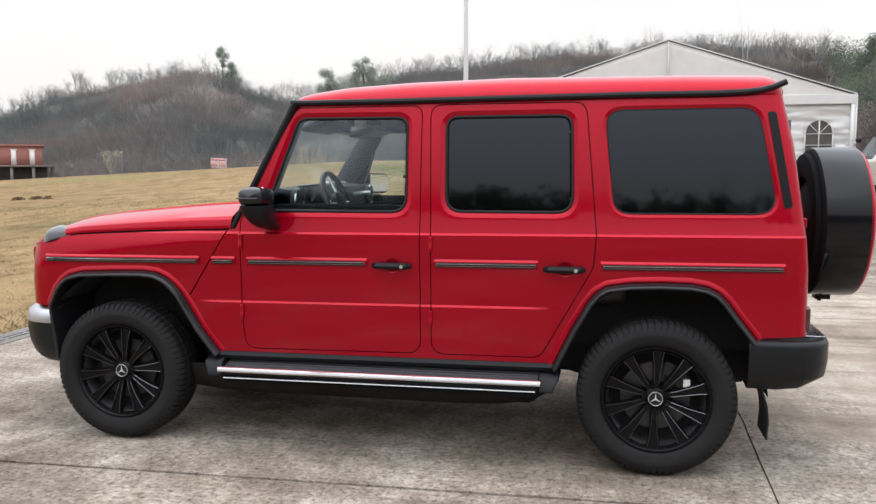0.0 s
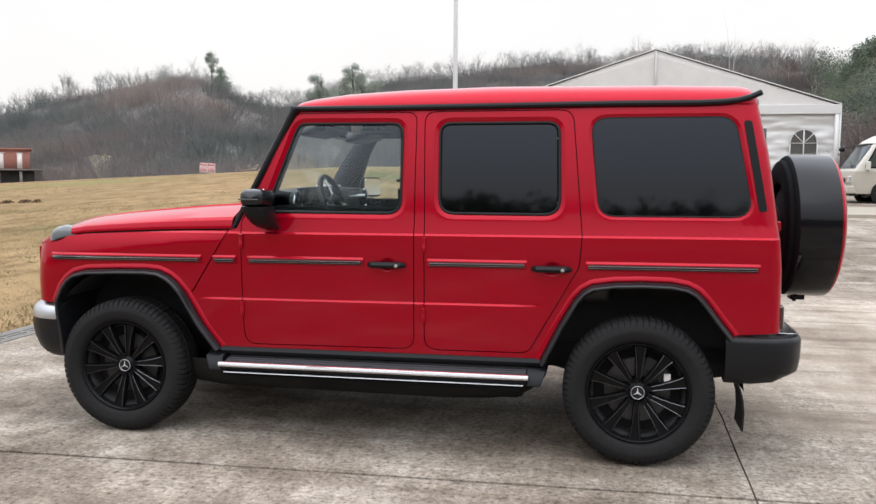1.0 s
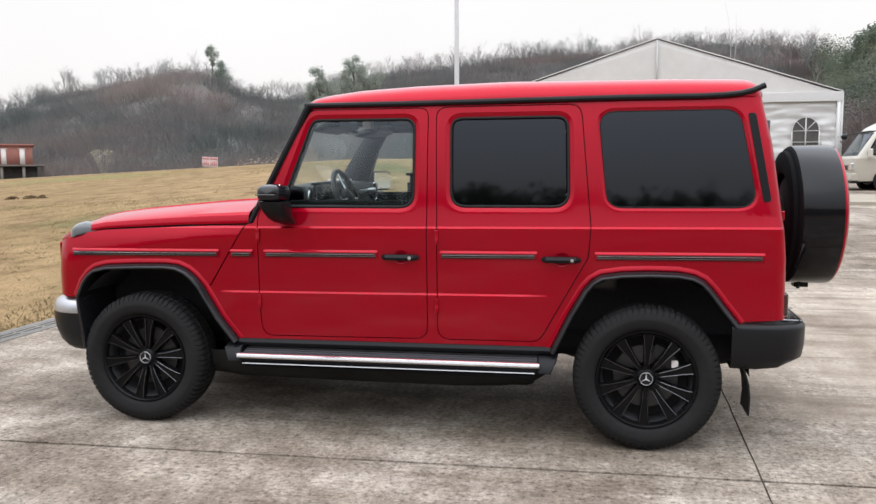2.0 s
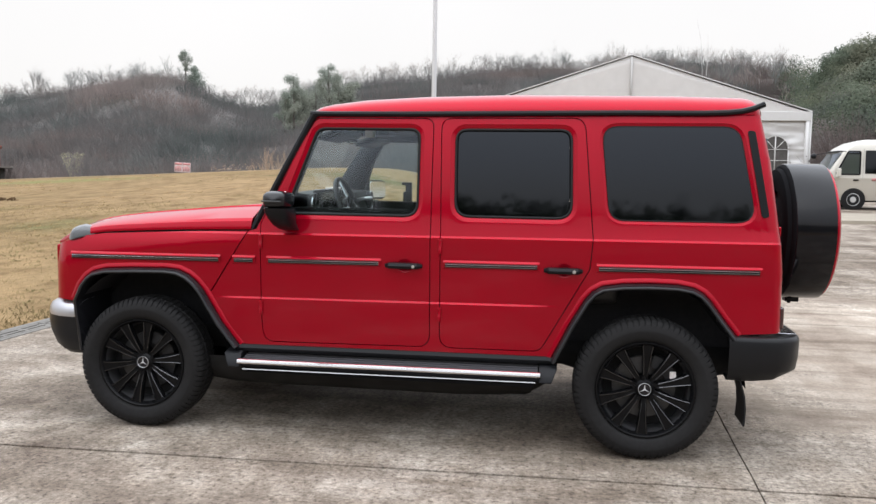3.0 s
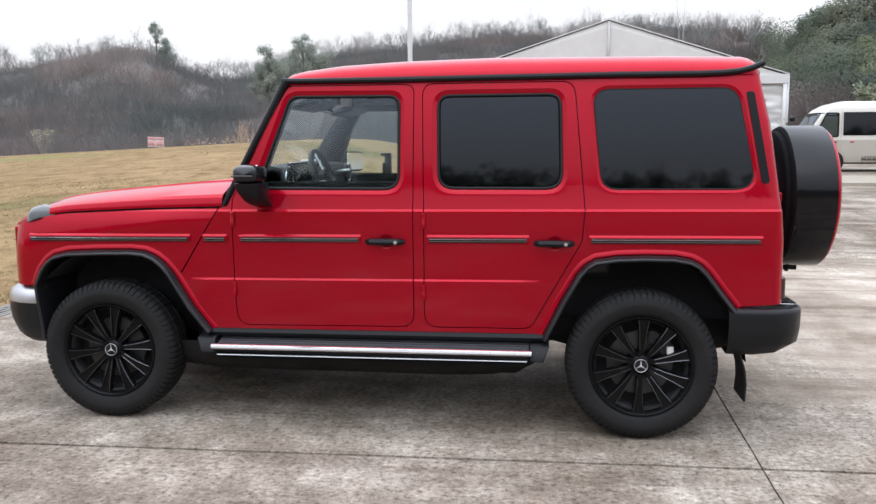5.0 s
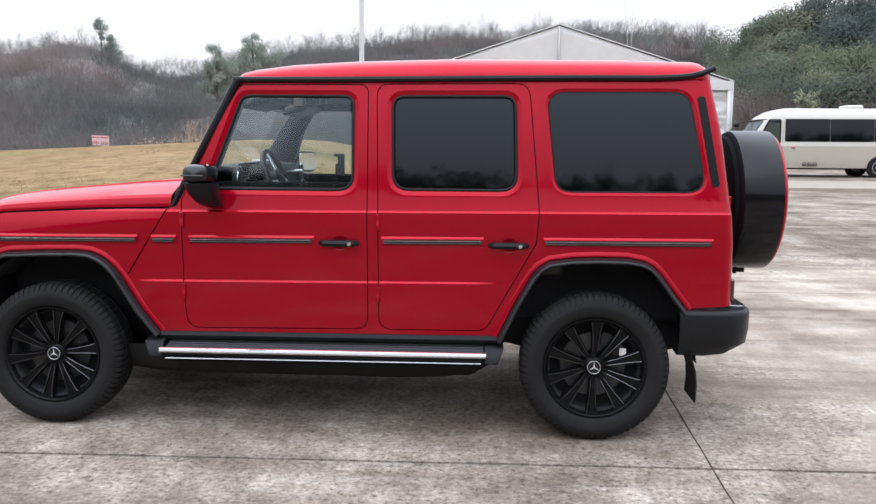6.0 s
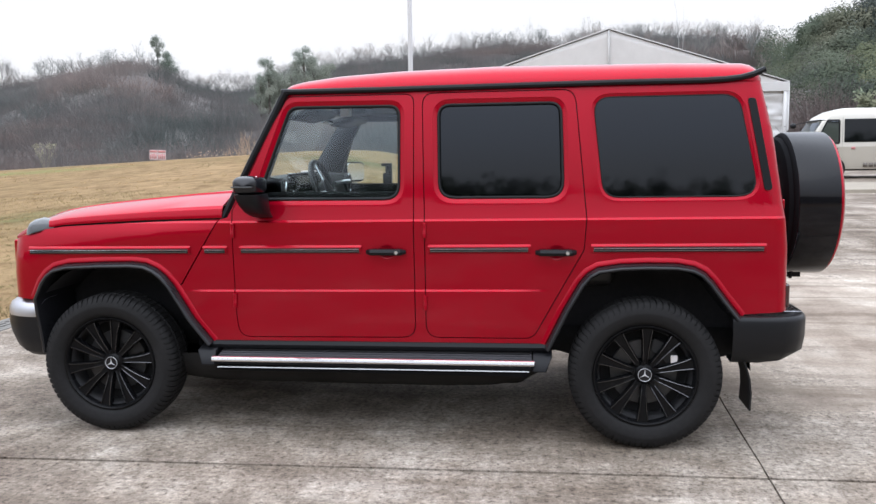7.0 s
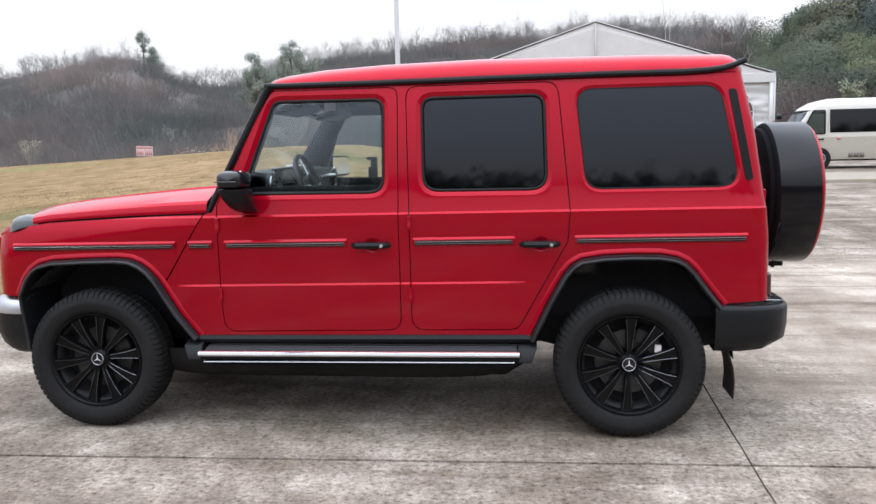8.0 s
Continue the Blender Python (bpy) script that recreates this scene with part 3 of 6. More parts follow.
def half_width(z, x=1.5):
    """Half the width of the body at a height: upright below the waist, leaning in above it."""
    c, b = crease_z(x), belt_z(x)
    w = float(np.interp(z, [0.3, 0.50, 0.65, c - 0.010, c, 0.95, 1.10, b - 0.011, b, 1.24, 1.31, 1.52, 1.73, 1.86], [0.868, 0.876, 0.883, 0.8875, 0.8805, 0.884, 0.888, 0.887, 0.8790, 0.8668, 0.8582, 0.832, 0.798, 0.774]))
    if z < c:
        w -= 0.0070 * (max(0.0, min(1.0, (x - 2.22) / 0.20)) + max(0.0, min(1.0, (0.58 - x) / 0.12))) * smooth((z - 0.55) / 0.2) * min(1.0, (c - z) / 0.010)
    if x < 0.70:
        e = hood_edge(x)
        zone = 0.07 + 0.11 * max(0.0, min(1.0, (0.45 - x) / 0.9))
        w -= (0.024 + 0.15 * (zone - 0.07)) * max(0.0, (z - e + zone) / zone) ** 1.5 * (1 - smooth((x - 0.58) / 0.1))
    return w


def rear_x(z):
    return float(np.interp(z, [0.45, 0.72, 1.03, 1.19, 1.6, 1.85], [3.578, 3.575, 3.570, 3.556, 3.500, 3.446]))


def skin(u, z, side=-1, off=0.0):
    """A place on the body's skin, from the length u along it (it wraps round the corners) and the height."""
    w = half_width(z, u) + off
    rf, xf = 0.13, -0.468
    rr = 0.055
    xr = rear_x(z) - rr
    if u < xf:
        a = (xf - u) / rf
        if a > math.pi / 2:
            x, y = xf - rf - off, w - rf - (a - math.pi / 2) * rf
        else:
            x, y = xf - (rf + off) * math.sin(a), w - off - rf + (rf + off) * math.cos(a)
    elif u > xr:
        a = (u - xr) / rr
        if a > math.pi / 2:
            x, y = xr + rr + off, w - rr - (a - math.pi / 2) * rr
        else:
            x, y = xr + (rr + off) * math.sin(a), w - off - rr + (rr + off) * math.cos(a)
    else:
        x, y = u, w
    return Vector((x, side * y, z))


Z_CUTS = [0.5, 0.57, 0.65, 0.72, 0.88, 0.965, 1.03, 1.10, 1.24, 1.31, 1.42, 1.52, 1.63, 1.73, 1.80]


def skin_panel(name, outline, holes, mat, parent, side=-1, thick=0.025, off=0.0, label="", bevel=0.004, ucuts=(), zcuts=()):
    """A panel of the body's skin cut to an outline in (length, height), with holes, and given its thickness."""
    bm = bmesh.new()
    edges = []
    for loop in [outline, *holes]:
        vs = [bm.verts.new((p[0], 0, p[1])) for p in loop]
        edges += [bm.edges.new((a, b)) for a, b in zip(vs, vs[1:] + vs[:1])]
    bmesh.ops.triangle_fill(bm, use_beauty=True, use_dissolve=False, edges=edges, normal=(0, -1, 0))
    us = [p[0] for p in outline]
    zs = [p[1] for p in outline]
    planes = [((0, 0, z), (0, 0, 1)) for z in [*Z_CUTS, *zcuts] if min(zs) < z < max(zs)]
    planes += [((0.557, 0, 0.800 + d), (-0.0095, 0, 1)) for d in (-0.010, 0.0)] + [((0.73, 0, 1.172 + d), (-0.0062, 0, 1)) for d in (-0.011, 0.0)]
    planes += [((u, 0, 0), (1, 0, 0)) for u in ucuts if min(us) < u < max(us)]
    for co, no in planes:
        bmesh.ops.bisect_plane(bm, geom=[*bm.verts, *bm.edges, *bm.faces], dist=1e-5, plane_co=co, plane_no=no)
    faces = list(bm.faces)
    outer = list(bm.verts)
    flat = {v: (v.co.x, v.co.z) for v in outer}
    got = bmesh.ops.extrude_face_region(bm, geom=faces)
    inner = [g for g in got["geom"] if isinstance(g, bmesh.types.BMVert)]
    for v in inner:
        u, z = v.co.x, v.co.z
        v.co = skin(u, z, side, off - thick)
    for v, (u, z) in flat.items():
        v.co = skin(u, z, side, off)
    bmesh.ops.recalc_face_normals(bm, faces=bm.faces)
    for e in bm.edges:
        if len(e.link_faces) != 2:
            continue
        p, q = e.verts[0].co, e.verts[1].co
        mid = (p + q) / 2
        on_crease = abs(p.z - q.z) < 0.02 * abs(p.x - q.x) and min(abs(mid.z - crease_z(mid.x) + 0.005), abs(mid.z - belt_z(mid.x) + 0.0055)) < 0.008
        if e.calc_face_angle(0) > radians(1.5 if on_crease else 22):
            e.smooth = False
    return part(name, bm, mat, parent, label, bevel=min(bevel, 0.003), sharp=0, harden=True)


def skin_ring(name, loop, width, mat, parent, side, out0=-0.006, out1=0.006, label=""):
    """A moulding round an outline on the skin: outer edge, rounded crown, inner edge."""
    n = len(loop)
    l0, l1, l2, l3 = loop, offset(loop, width * 0.25), offset(loop, width * 0.75), offset(loop, width)
    rows = []
    for lp, o in ((l0, out0), (l1, out1), (l2, out1), (l3, out0 - 0.004)):
        rows.append([skin(u, z, side, o) for u, z in lp] + [skin(*lp[0], side, o)])
    bm = grid_surface(rows)
    bmesh.ops.remove_doubles(bm, verts=bm.verts, dist=1e-6)
    return part(name, bm, mat, parent, label, sharp=0)


def window_surround(win, levels, parent, side):
    """The pressed red return that leads from the skin down to a window's seal."""
    rows = []
    for d, o in levels:
        lp = offset(win, d)
        rows.append([skin(u, z, side, o) for u, z in lp] + [skin(*lp[0], side, o)])
    bm = grid_surface(rows)
    bmesh.ops.remove_doubles(bm, verts=bm.verts, dist=1e-6)
    return part("window_surround", bm, RED, parent, sharp=0)


W1 = rounded([(1.036, 1.774), (1.638, 1.772), (1.641, 1.275), (0.868, 1.275), (0.874, 1.325)], [0.07, 0.065, 0.085, 0.04, 0.03])
W1_FAR = rounded([(1.030, 1.772), (1.640, 1.768), (1.643, 1.275), (0.870, 1.275), (0.870, 1.315)], [0.07, 0.065, 0.085, 0.03, 0.02])
W2 = rounded([(1.828, 1.771), (2.472, 1.772), (2.486, 1.280), (1.838, 1.280)], [0.07, 0.07, 0.09, 0.09])
W3 = rounded([(2.620, 1.790), (3.336, 1.791), (3.430, 1.283), (2.674, 1.280)], [0.085, 0.10, 0.09, 0.09])
D1 = rounded([(1.028, 1.820), (1.706, 1.821), (1.714, 0.560), (0.752, 0.547), (0.738, 0.75), (0.734, 1.225)], [0.05, 0.05, 0.07, 0.07, 0, 0.02])
D2 = rounded([(1.755, 1.823), (2.532, 1.826), (2.592, 1.18), (2.580, 1.022), (2.325, 0.565), (1.775, 0.560), (1.772, 1.17)], [0.06, 0.07, 0, 0.05, 0.07, 0.07, 0])
FLARE_F = [(-0.395, 0.440), (-0.408, 0.56), (-0.423, 0.66), (-0.430, 0.745), (-0.385, 0.838), (-0.345, 0.886), (-0.30, 0.917), (-0.215, 0.938), (-0.02, 0.947), (0.16, 0.950), (0.24, 0.942), (0.30, 0.916), (0.345, 0.880), (0.39, 0.827), (0.50, 0.648), (0.605, 0.515)]
FLARE_R = [(2.383, 0.515), (2.43, 0.612), (2.482, 0.720), (2.56, 0.856), (2.60, 0.904), (2.65, 0.933), (2.76, 0.950), (2.90, 0.956), (3.04, 0.954), (3.12, 0.940), (3.17, 0.914), (3.21, 0.873), (3.283, 0.775), (3.35, 0.69)]
CORNER_CUTS = [round(-0.70 + 0.03 * i, 3) for i in range(8)]
REAR_CUTS = [round(3.39 + 0.018 * i, 3) for i in range(13)]


def trim_strip(name, u0, u1, parent, side, z0=1.004, z1=1.032):
    """A rubbing strip: black moulding with a smoked bright line let into it."""
    f = lambda u: (z0 + z1) / 2 + 0.0067 * (u - 1.5)
    bm = bmesh.new()
    us = list(np.linspace(u0, u1, max(3, int((u1 - u0) / 0.08))))
    prof = [(-0.016, -0.002), (-0.013, 0.010), (-0.005, 0.013), (0.005, 0.013), (0.011, 0.010), (0.015, -0.002)]
    rows = [[skin(u, f(u) + dz, side, o) for dz, o in prof] for u in us]
    grid_surface(rows, bm=bm)
    bm.faces.new([bm.verts.new(p) for p in rows[0]])
    bm.faces.new([bm.verts.new(p) for p in rows[-1]])
    bmesh.ops.recalc_face_normals(bm, faces=bm.faces)
    strip = part(name, bm, PLASTIC, parent, "black rubbing strip with a bright line")
    bm = bmesh.new()
    e0, e1 = u0 - 0.012, u1 + 0.012
    rows = [[skin(u, f(u) + dz, side, o) for dz, o in [(-0.021, -0.002), (-0.018, 0.005), (0.0155, 0.010), (0.0215, 0.007), (0.0275, -0.001)]] for u in [e0, *us[1:-1], e1]]
    grid_surface(rows, bm=bm)
    part("strip_bed", bm, RED, strip, "raised red moulding")
    for low, deep in ((-0.0078, 0.0118), (0.0022, 0.0128)):
        rows = [[skin(u, f(u) + low + dz, side, deep + o) for dz, o in [(0.0, 0.0), (0.0008, 0.0016), (0.0022, 0.0016), (0.0032, 0.0)]] for u in us]
        part("bright_line", grid_surface(rows), DARKCHROME, strip)
    return strip


def door_handle(u0, u1, z, parent, side):
    """A fixed grip with a press button, over a shallow round cup in the door."""
    bm = bmesh.new()
    us = np.linspace(u0, u1, 9)
    rows = []
    for i, u in enumerate(us):
        e = min(1, min(u - u0, u1 - u) / 0.02)
        h, o = 0.010 + 0.007 * e**0.5, 0.014 + 0.030 * e**0.7
        rows.append([skin(u, z - h, side, 0.004), skin(u, z - h * 0.9, side, o * 0.8), skin(u, z, side, o), skin(u, z + h * 0.9, side, o * 0.8), skin(u, z + h, side, 0.004)])
    grid_surface(rows, bm=bm)
    for r in (rows[0], rows[-1]):
        bm.faces.new([bm.verts.new(p) for p in r])
    bmesh.ops.recalc_face_normals(bm, faces=bm.faces)
    grip = part("door_handle", bm, PLASTIC, parent, "black door handle with a silver button")
    c = skin(u1 - 0.045, z, side, 0.045)
    b2 = lathe([(0, 0.0), (0, 0.009), (0.008, 0.009), (0.008, 0.011), (0, 0.012)], 16, bm=bmesh.new(), m=Matrix.Translation(c) @ (Matrix.Identity(4) if side < 0 else Matrix.Rotation(math.pi, 4, "Z")))
    part("push_button", b2, SILVER, grip, "silver button")
    cu = (u0 + u1) / 2 + 0.005
    rows = []
    for k in range(5):
        r = 0.043 * (1 - k / 5)
        d = [0.0015, -0.001, -0.004, -0.006, -0.007][k]
        rows.append([skin(cu + r * math.cos(a * math.tau / 20), z + 0.0 + r * 0.9 * math.sin(a * math.tau / 20), side, 0.007 + d) for a in range(21)])
    bm = grid_surface(rows)
    bmesh.ops.remove_doubles(bm, verts=bm.verts, dist=1e-6)
    part("handle_cup", bm, RED, parent, sharp=0)


def door_hinge(u, z, parent, side):
    bm = bmesh.new()
    lathe([(0, 0), (0, 0.011), (0.03, 0.012), (0.032, 0.011), (0.075, 0.012), (0.077, 0.010), (0.08, 0)], 10, "x", bm, Matrix.Translation(skin(u, z - 0.04, side, 0.007)) @ Matrix.Rotation(-math.pi / 2, 4, "Y"))
    part("hinge", bm, RED, parent)


def glazing(name, loop, mat, parent, side, label=""):
    inner = offset(loop, 0.02)
    g = skin_panel(name, inner, [], mat, parent, side, thick=0.005, off=-0.006, label=label, bevel=0)
    g.visible_shadow = mat is not CLEAR
    return g


def side_of_body(side):
    gap = 0.005
    fr = list(reversed(FLARE_R))
    top = [(0.705, 1.19), (0.80, 1.374), (0.92, 1.605), (1.035, 1.838)]
    out = [(0.603, 0.517), (0.50, 0.650), (0.405, 0.806), (0.440, 0.830), (0.660, 1.178), *top, (1.6, 1.846), (2.4, 1.852), (3.44, 1.852)]
    out += [(rear_x(z) - 0.055 + 0.086, z) for z in (1.852, 1.6, 1.4, 1.19, 1.03, 0.72)] + [(3.352, 0.700)]
    out += fr[1:] + [(2.37, 0.531), (0.64, 0.519)]
    body = skin_panel("body_side", out, [offset(D1, -gap), offset(D2, -gap), offset(W3, -0.014)], RED, car, side, thick=0.02, ucuts=[*REAR_CUTS, 0.46, 0.50, 0.54, 0.58, 2.22, 2.27, 2.32, 2.37, 2.42])
    skin_panel("side_lining", [(0.71, 0.56), (0.71, 1.19), (1.045, 1.80), (3.36, 1.80), (3.45, 0.98), (2.62, 0.98), (2.36, 0.56)], [offset(D1, 0.02), offset(D2, 0.02), offset(W3, 0.012)], LINER, car, side, thick=0.02, off=-0.024, bevel=0)
    # front wing, round the corner of the nose
    wing = [(-0.67, 1.035), (-0.67, 0.76), (-0.60, 0.75), (-0.45, 0.735)] + FLARE_F[3:14] + [(0.432, 0.832), (0.652, 1.177), (0.30, 1.166), (0.0, 1.153), (-0.25, 1.140), (-0.38, 1.122), (-0.47, 1.098), (-0.57, 1.07)]
    skin_panel("front_wing", wing, [], RED, car, side, thick=0.02, ucuts=[*CORNER_CUTS, -0.3, -0.15, 0.0, 0.15, 0.3, 0.45], zcuts=(1.045, 1.06, 1.075, 1.085, 1.115, 1.125, 1.135, 1.145, 1.155, 1.165))
    # doors
    for name, outline, win, hand, strips, hx in (
        ("front_door", D1, W1 if side < 0 else W1_FAR, (1.462, 1.672), (0.783, 1.425), 0.737),
        ("rear_door", D2, W2, (2.338, 2.545), (1.800, 2.302), 1.770),
    ):
        d = skin_panel(name, outline, [offset(win, -0.022)], RED, car, side, thick=0.03, ucuts=(2.22, 2.27, 2.32, 2.37, 2.42))
        window_surround(win, ((-0.0225, -0.002), (-0.019, -0.003), (-0.012, -0.0046), (-0.005, -0.0068), (0.004, -0.0105)), d, side)
        skin_ring("window_seal", offset(win, -0.001), 0.018, RUBBER, d, side, -0.014, -0.004)
        glazing("window_pane", win, CLEAR if name == "front_door" else PRIVACY, d, side, "clear window glass" if name == "front_door" else "dark privacy glass")
        door_handle(*hand, 1.009, d, side)
        trim_strip("rubbing_strip", *strips, d, side)
        for z in (1.122, 0.745):
            door_hinge(hx, z, d, side)
        skin_panel("door_card", offset(outline, 0.012), [offset(win, 0.014)], TRIM, d, side, thick=0.04, off=-0.032, bevel=0.006)
    q = tagged(skin_panel("quarter_window", offset(W3, 0.006), [], PRIVACY, car, side, thick=0.005, off=-0.004, bevel=0), "dark privacy glass")
    window_surround(W3, ((-0.0145, -0.002), (-0.011, -0.003), (-0.005, -0.0045), (0.006, -0.008)), car, side)
    skin_ring("window_seal", offset(W3, 0.001), 0.009, RUBBER, q, side, -0.010, -0.002)
    trim_strip("rubbing_strip", 2.629, 3.447, car, side)
    trim_strip("rubbing_strip", -0.440, 0.482, car, side)
    trim_strip("rubbing_strip", 0.578, 0.690, car, side)
    # air outlet behind the quarter window
    vent = rounded([(3.371, 1.768), (3.410, 1.765), (3.487, 1.318), (3.450, 1.313)], [0.018] * 4)
    skin_panel("air_outlet", vent, [], PLASTIC, car, side, thick=0.02, off=0.006, bevel=0.005, label="slim black air outlet")
    # wheel-arch flares: skin edge, swelling lip, return into the arch
    for flare, wx in ((FLARE_F, 0.0), (FLARE_R, 2.89)):
        n = len(flare)
        loop = []
        for i in range(n):
            a, b = Vector(flare[max(0, i - 1)]), Vector(flare[min(n - 1, i + 1)])
            t = (b - a).normalized()
            loop.append(Vector((t.y, -t.x)))
        rows = []
        for d, y in ((-0.004, -0.004), (0.001, 0.012), (0.006, 0.030), (0.013, 0.041), (0.020, 0.045), (0.026, 0.045), (0.030, 0.040), (0.032, 0.025), (0.034, -0.06), (0.036, -0.32)):
            row = []
            for p, nn in zip(flare, loop):
                u, z = p[0] + nn.x * d, p[1] + nn.y * d
                base = skin(max(u, -0.48) if u < 1 else u, max(0.5, min(z, 0.95)), side)
                row.append(Vector((u, side * (abs(base.y) + y), z)))
            rows.append(row)
        part("wheel_arch_flare", grid_surface(rows), FLARE, car, "black plastic wheel-arch flare", sharp=28)
        # red swage round the flare
        lip = []
        for d, y in ((-0.030, -0.001), (-0.020, 0.004), (-0.010, 0.0075), (-0.002, 0.0085), (0.0, -0.004)):
            row = []
            for p, nn in zip(flare[3:] if wx < 1 else flare, loop[3:] if wx < 1 else loop):
                u, z = p[0] + nn.x * d, p[1] + nn.y * d
                base = skin(u, max(0.5, z), side)
                row.append(Vector((u, side * (abs(base.y) + y), z)))
            lip.append(row)
        part("arch_swage", grid_surface(lip), RED, car, sharp=0)
        # inner arch
        arc = [Vector((wx + 0.52 * math.cos(a), 0, 0.40 + 0.55 * math.sin(a))) for a in np.linspace(math.pi * 0.98, 0.02, 17)]
        part("arch_liner", grid_surface([[p + Vector((0, side * y, 0)) for p in arc] for y in (0.86, 0.62, 0.48)]), ARCH, car)
        wall = [Vector((wx, side * 0.5, 0.3))] + [p + Vector((0, side * 0.5, 0)) for p in arc]
        bm = bmesh.new()
        vs = [bm.verts.new(p) for p in wall]
        for a, b in zip(vs[1:], vs[2:]):
            bm.faces.new((vs[0], a, b))
        part("arch_wall", bm, ARCH, car)


for s in (-1, 1):
    side_of_body(s)


# roof, bonnet, windscreen, rear
def roof_top(x):
    return float(np.interp(x, [0.97, 1.03, 1.10, 1.30, 1.63, 2.14, 3.0, 3.36, 3.42, 3.455], [1.872, 1.898, 1.914, 1.940, 1.959, 1.971, 1.964, 1.953, 1.938, 1.898]))


ROOF_Y = [0.782, 0.776, 0.755, 0.72, 0.67, 0.60, 0.45, 0.22, 0.0]
ROOF_G = [0.0, 0.28, 0.56, 0.79, 0.93, 1.0, 1.07, 1.12, 1.13]


def roof_row(x):
    t, b = roof_top(x), float(np.interp(x, [1.0, 2.75], [1.846, 1.856]))
    k = 1 - 0.11 * max(0.0, (x - 3.40) / 0.055) ** 2 - 0.06 * max(0.0, (1.07 - x) / 0.07) ** 2
    half = [(-y * k, b + (t - b) * g) for y, g in zip(ROOF_Y, ROOF_G)]
    return [Vector((x, y, z)) for y, z in half] + [Vector((x, -y, z)) for y, z in half[-2::-1]]


part("roof", grid_surface([roof_row(x) for x in (0.995, 1.01, 1.03, 1.06, 1.10, 1.2, 1.3, 1.45, 1.63, 1.85, 2.14, 2.5, 3.0, 3.25, 3.36, 3.40, 3.43, 3.455)], (0, 0, -0.008)), RED, car, "red roof panel", sharp=50)
part("headliner", grid_surface([[Vector((x, y, 1.80 + 0.02 * (1 - abs(y)))) for y in (-0.76, -0.4, 0, 0.4, 0.76)] for x in (1.0, 2, 3.4)], (0, 0, 0.02)), LINER, car)
for s in (-1, 1):
    g = [(1.0, 1.849), (1.1, 1.848), (1.55, 1.848), (2.2, 1.853), (2.75, 1.857), (3.15, 1.856), (3.27, 1.860), (3.34, 1.867), (3.40, 1.882), (3.452, 1.904)]
    part("roof_gutter", tube([(x, s * (half_width(min(z, 1.85)) + 0.012), z) for x, z in g], (0.016, 0.015), 8), PLASTIC, car, "black roof gutter rail")
    a = [(0.632, 0.79, 1.165), (0.668, 0.785, 1.235), (0.72, 0.783, 1.335), (0.83, 0.775, 1.54), (0.94, 0.762, 1.745), (0.975, 0.757, 1.812), (1.000, 0.760, 1.846)]
    part("windscreen_pillar_trim", tube([(x + 0.025, s * (y + 0.030), z) for x, y, z in a], (0.023, 0.021), 8), PLASTIC, car, "black windscreen pillar trim")
    p2 = [(0.70 - 0.03 * (s > 0), 0.74, 1.19), (0.84 - 0.03 * (s > 0), 0.74, 1.45), (0.96, 0.73, 1.68), (1.03, 0.72, 1.80)]
    part("inner_pillar", tube([(x, s * y, z) for x, y, z in p2], (0.050 if s > 0 else 0.035, 0.074 if s > 0 else 0.028), 10), LINER, car)
    part("door_pillar", boxes((1.68, 1.80, s * 0.70, s * 0.835, 0.5, 1.25)), TRIM, car, bevel=0.01)
    part("door_pillar_upper", tube([(1.735, s * 0.80, 1.22), (1.735, s * 0.755, 1.55), (1.735, s * 0.72, 1.80)], (0.03, 0.05), 8), LINER, car)
bm = grid_surface([[Vector((x - 0.04 * (1 - (y / 0.76) ** 2), y * k, z)) for y in np.linspace(-0.76, 0.76, 9)] for x, z, k in ((0.66, 1.20, 1.0), (0.83, 1.515, 0.98), (1.0, 1.83, 0.95))])
ws = part("windscreen", bm, CLEAR, car, "clear windscreen")
ws.visible_shadow = False


def hood_crest(x):
    return float(np.interp(x, [-0.63, -0.58, -0.532, -0.43, -0.328, -0.13, 0.063, 0.44, 0.60, 0.67], [1.07, 1.125, 1.160, 1.200, 1.228, 1.256, 1.275, 1.309, 1.319, 1.322]))


def hood_row(x):
    a, b = hood_edge(x) + 0.007, hood_crest(x)
    k = 1 - 0.10 * smooth((-0.42 - x) / 0.22)
    half = [(-y * k, a + (b - a) * g) for y, g in ((0.840, 0.0), (0.838, 0.09), (0.830, 0.30), (0.815, 0.43), (0.72, 0.73), (0.66, 0.875), (0.618, 0.935), (0.612, 1.0), (0.57, 0.88), (0.50, 0.82), (0.40, 0.81), (0.2, 0.84), (0, 0.86))]
    return [Vector((x, y, z)) for y, z in half] + [Vector((x, -y, z)) for y, z in half[-2::-1]]


part("bonnet", grid_surface([hood_row(x) for x in (-0.596, -0.585, -0.56, -0.50, -0.43, -0.35, -0.25, -0.1, 0.06, 0.25, 0.44, 0.60, 0.66)], (0, 0, -0.010)), RED, car, "red bonnet", sharp=24)
for s in (-1, 1):
    part("bonnet_seal", tube([(x, s * 0.822 * (1 - 0.10 * smooth((-0.42 - x) / 0.22)), hood_edge(x) - 0.012) for x in np.linspace(-0.56, 0.66, 14)], 0.010, 6), RUBBER, car)
part("scuttle", boxes((0.60, 0.74, -0.80, 0.80, 1.10, 1.185)), PLASTIC, car, bevel=0.01)
part("bulkhead", boxes((0.52, 0.70, -0.80, 0.80, 0.45, 1.15)), UNDER, car)
part("nose_panel", boxes((-0.625, -0.58, -0.76, 0.76, 0.70, 1.06)), RED, car, bevel=0.012)
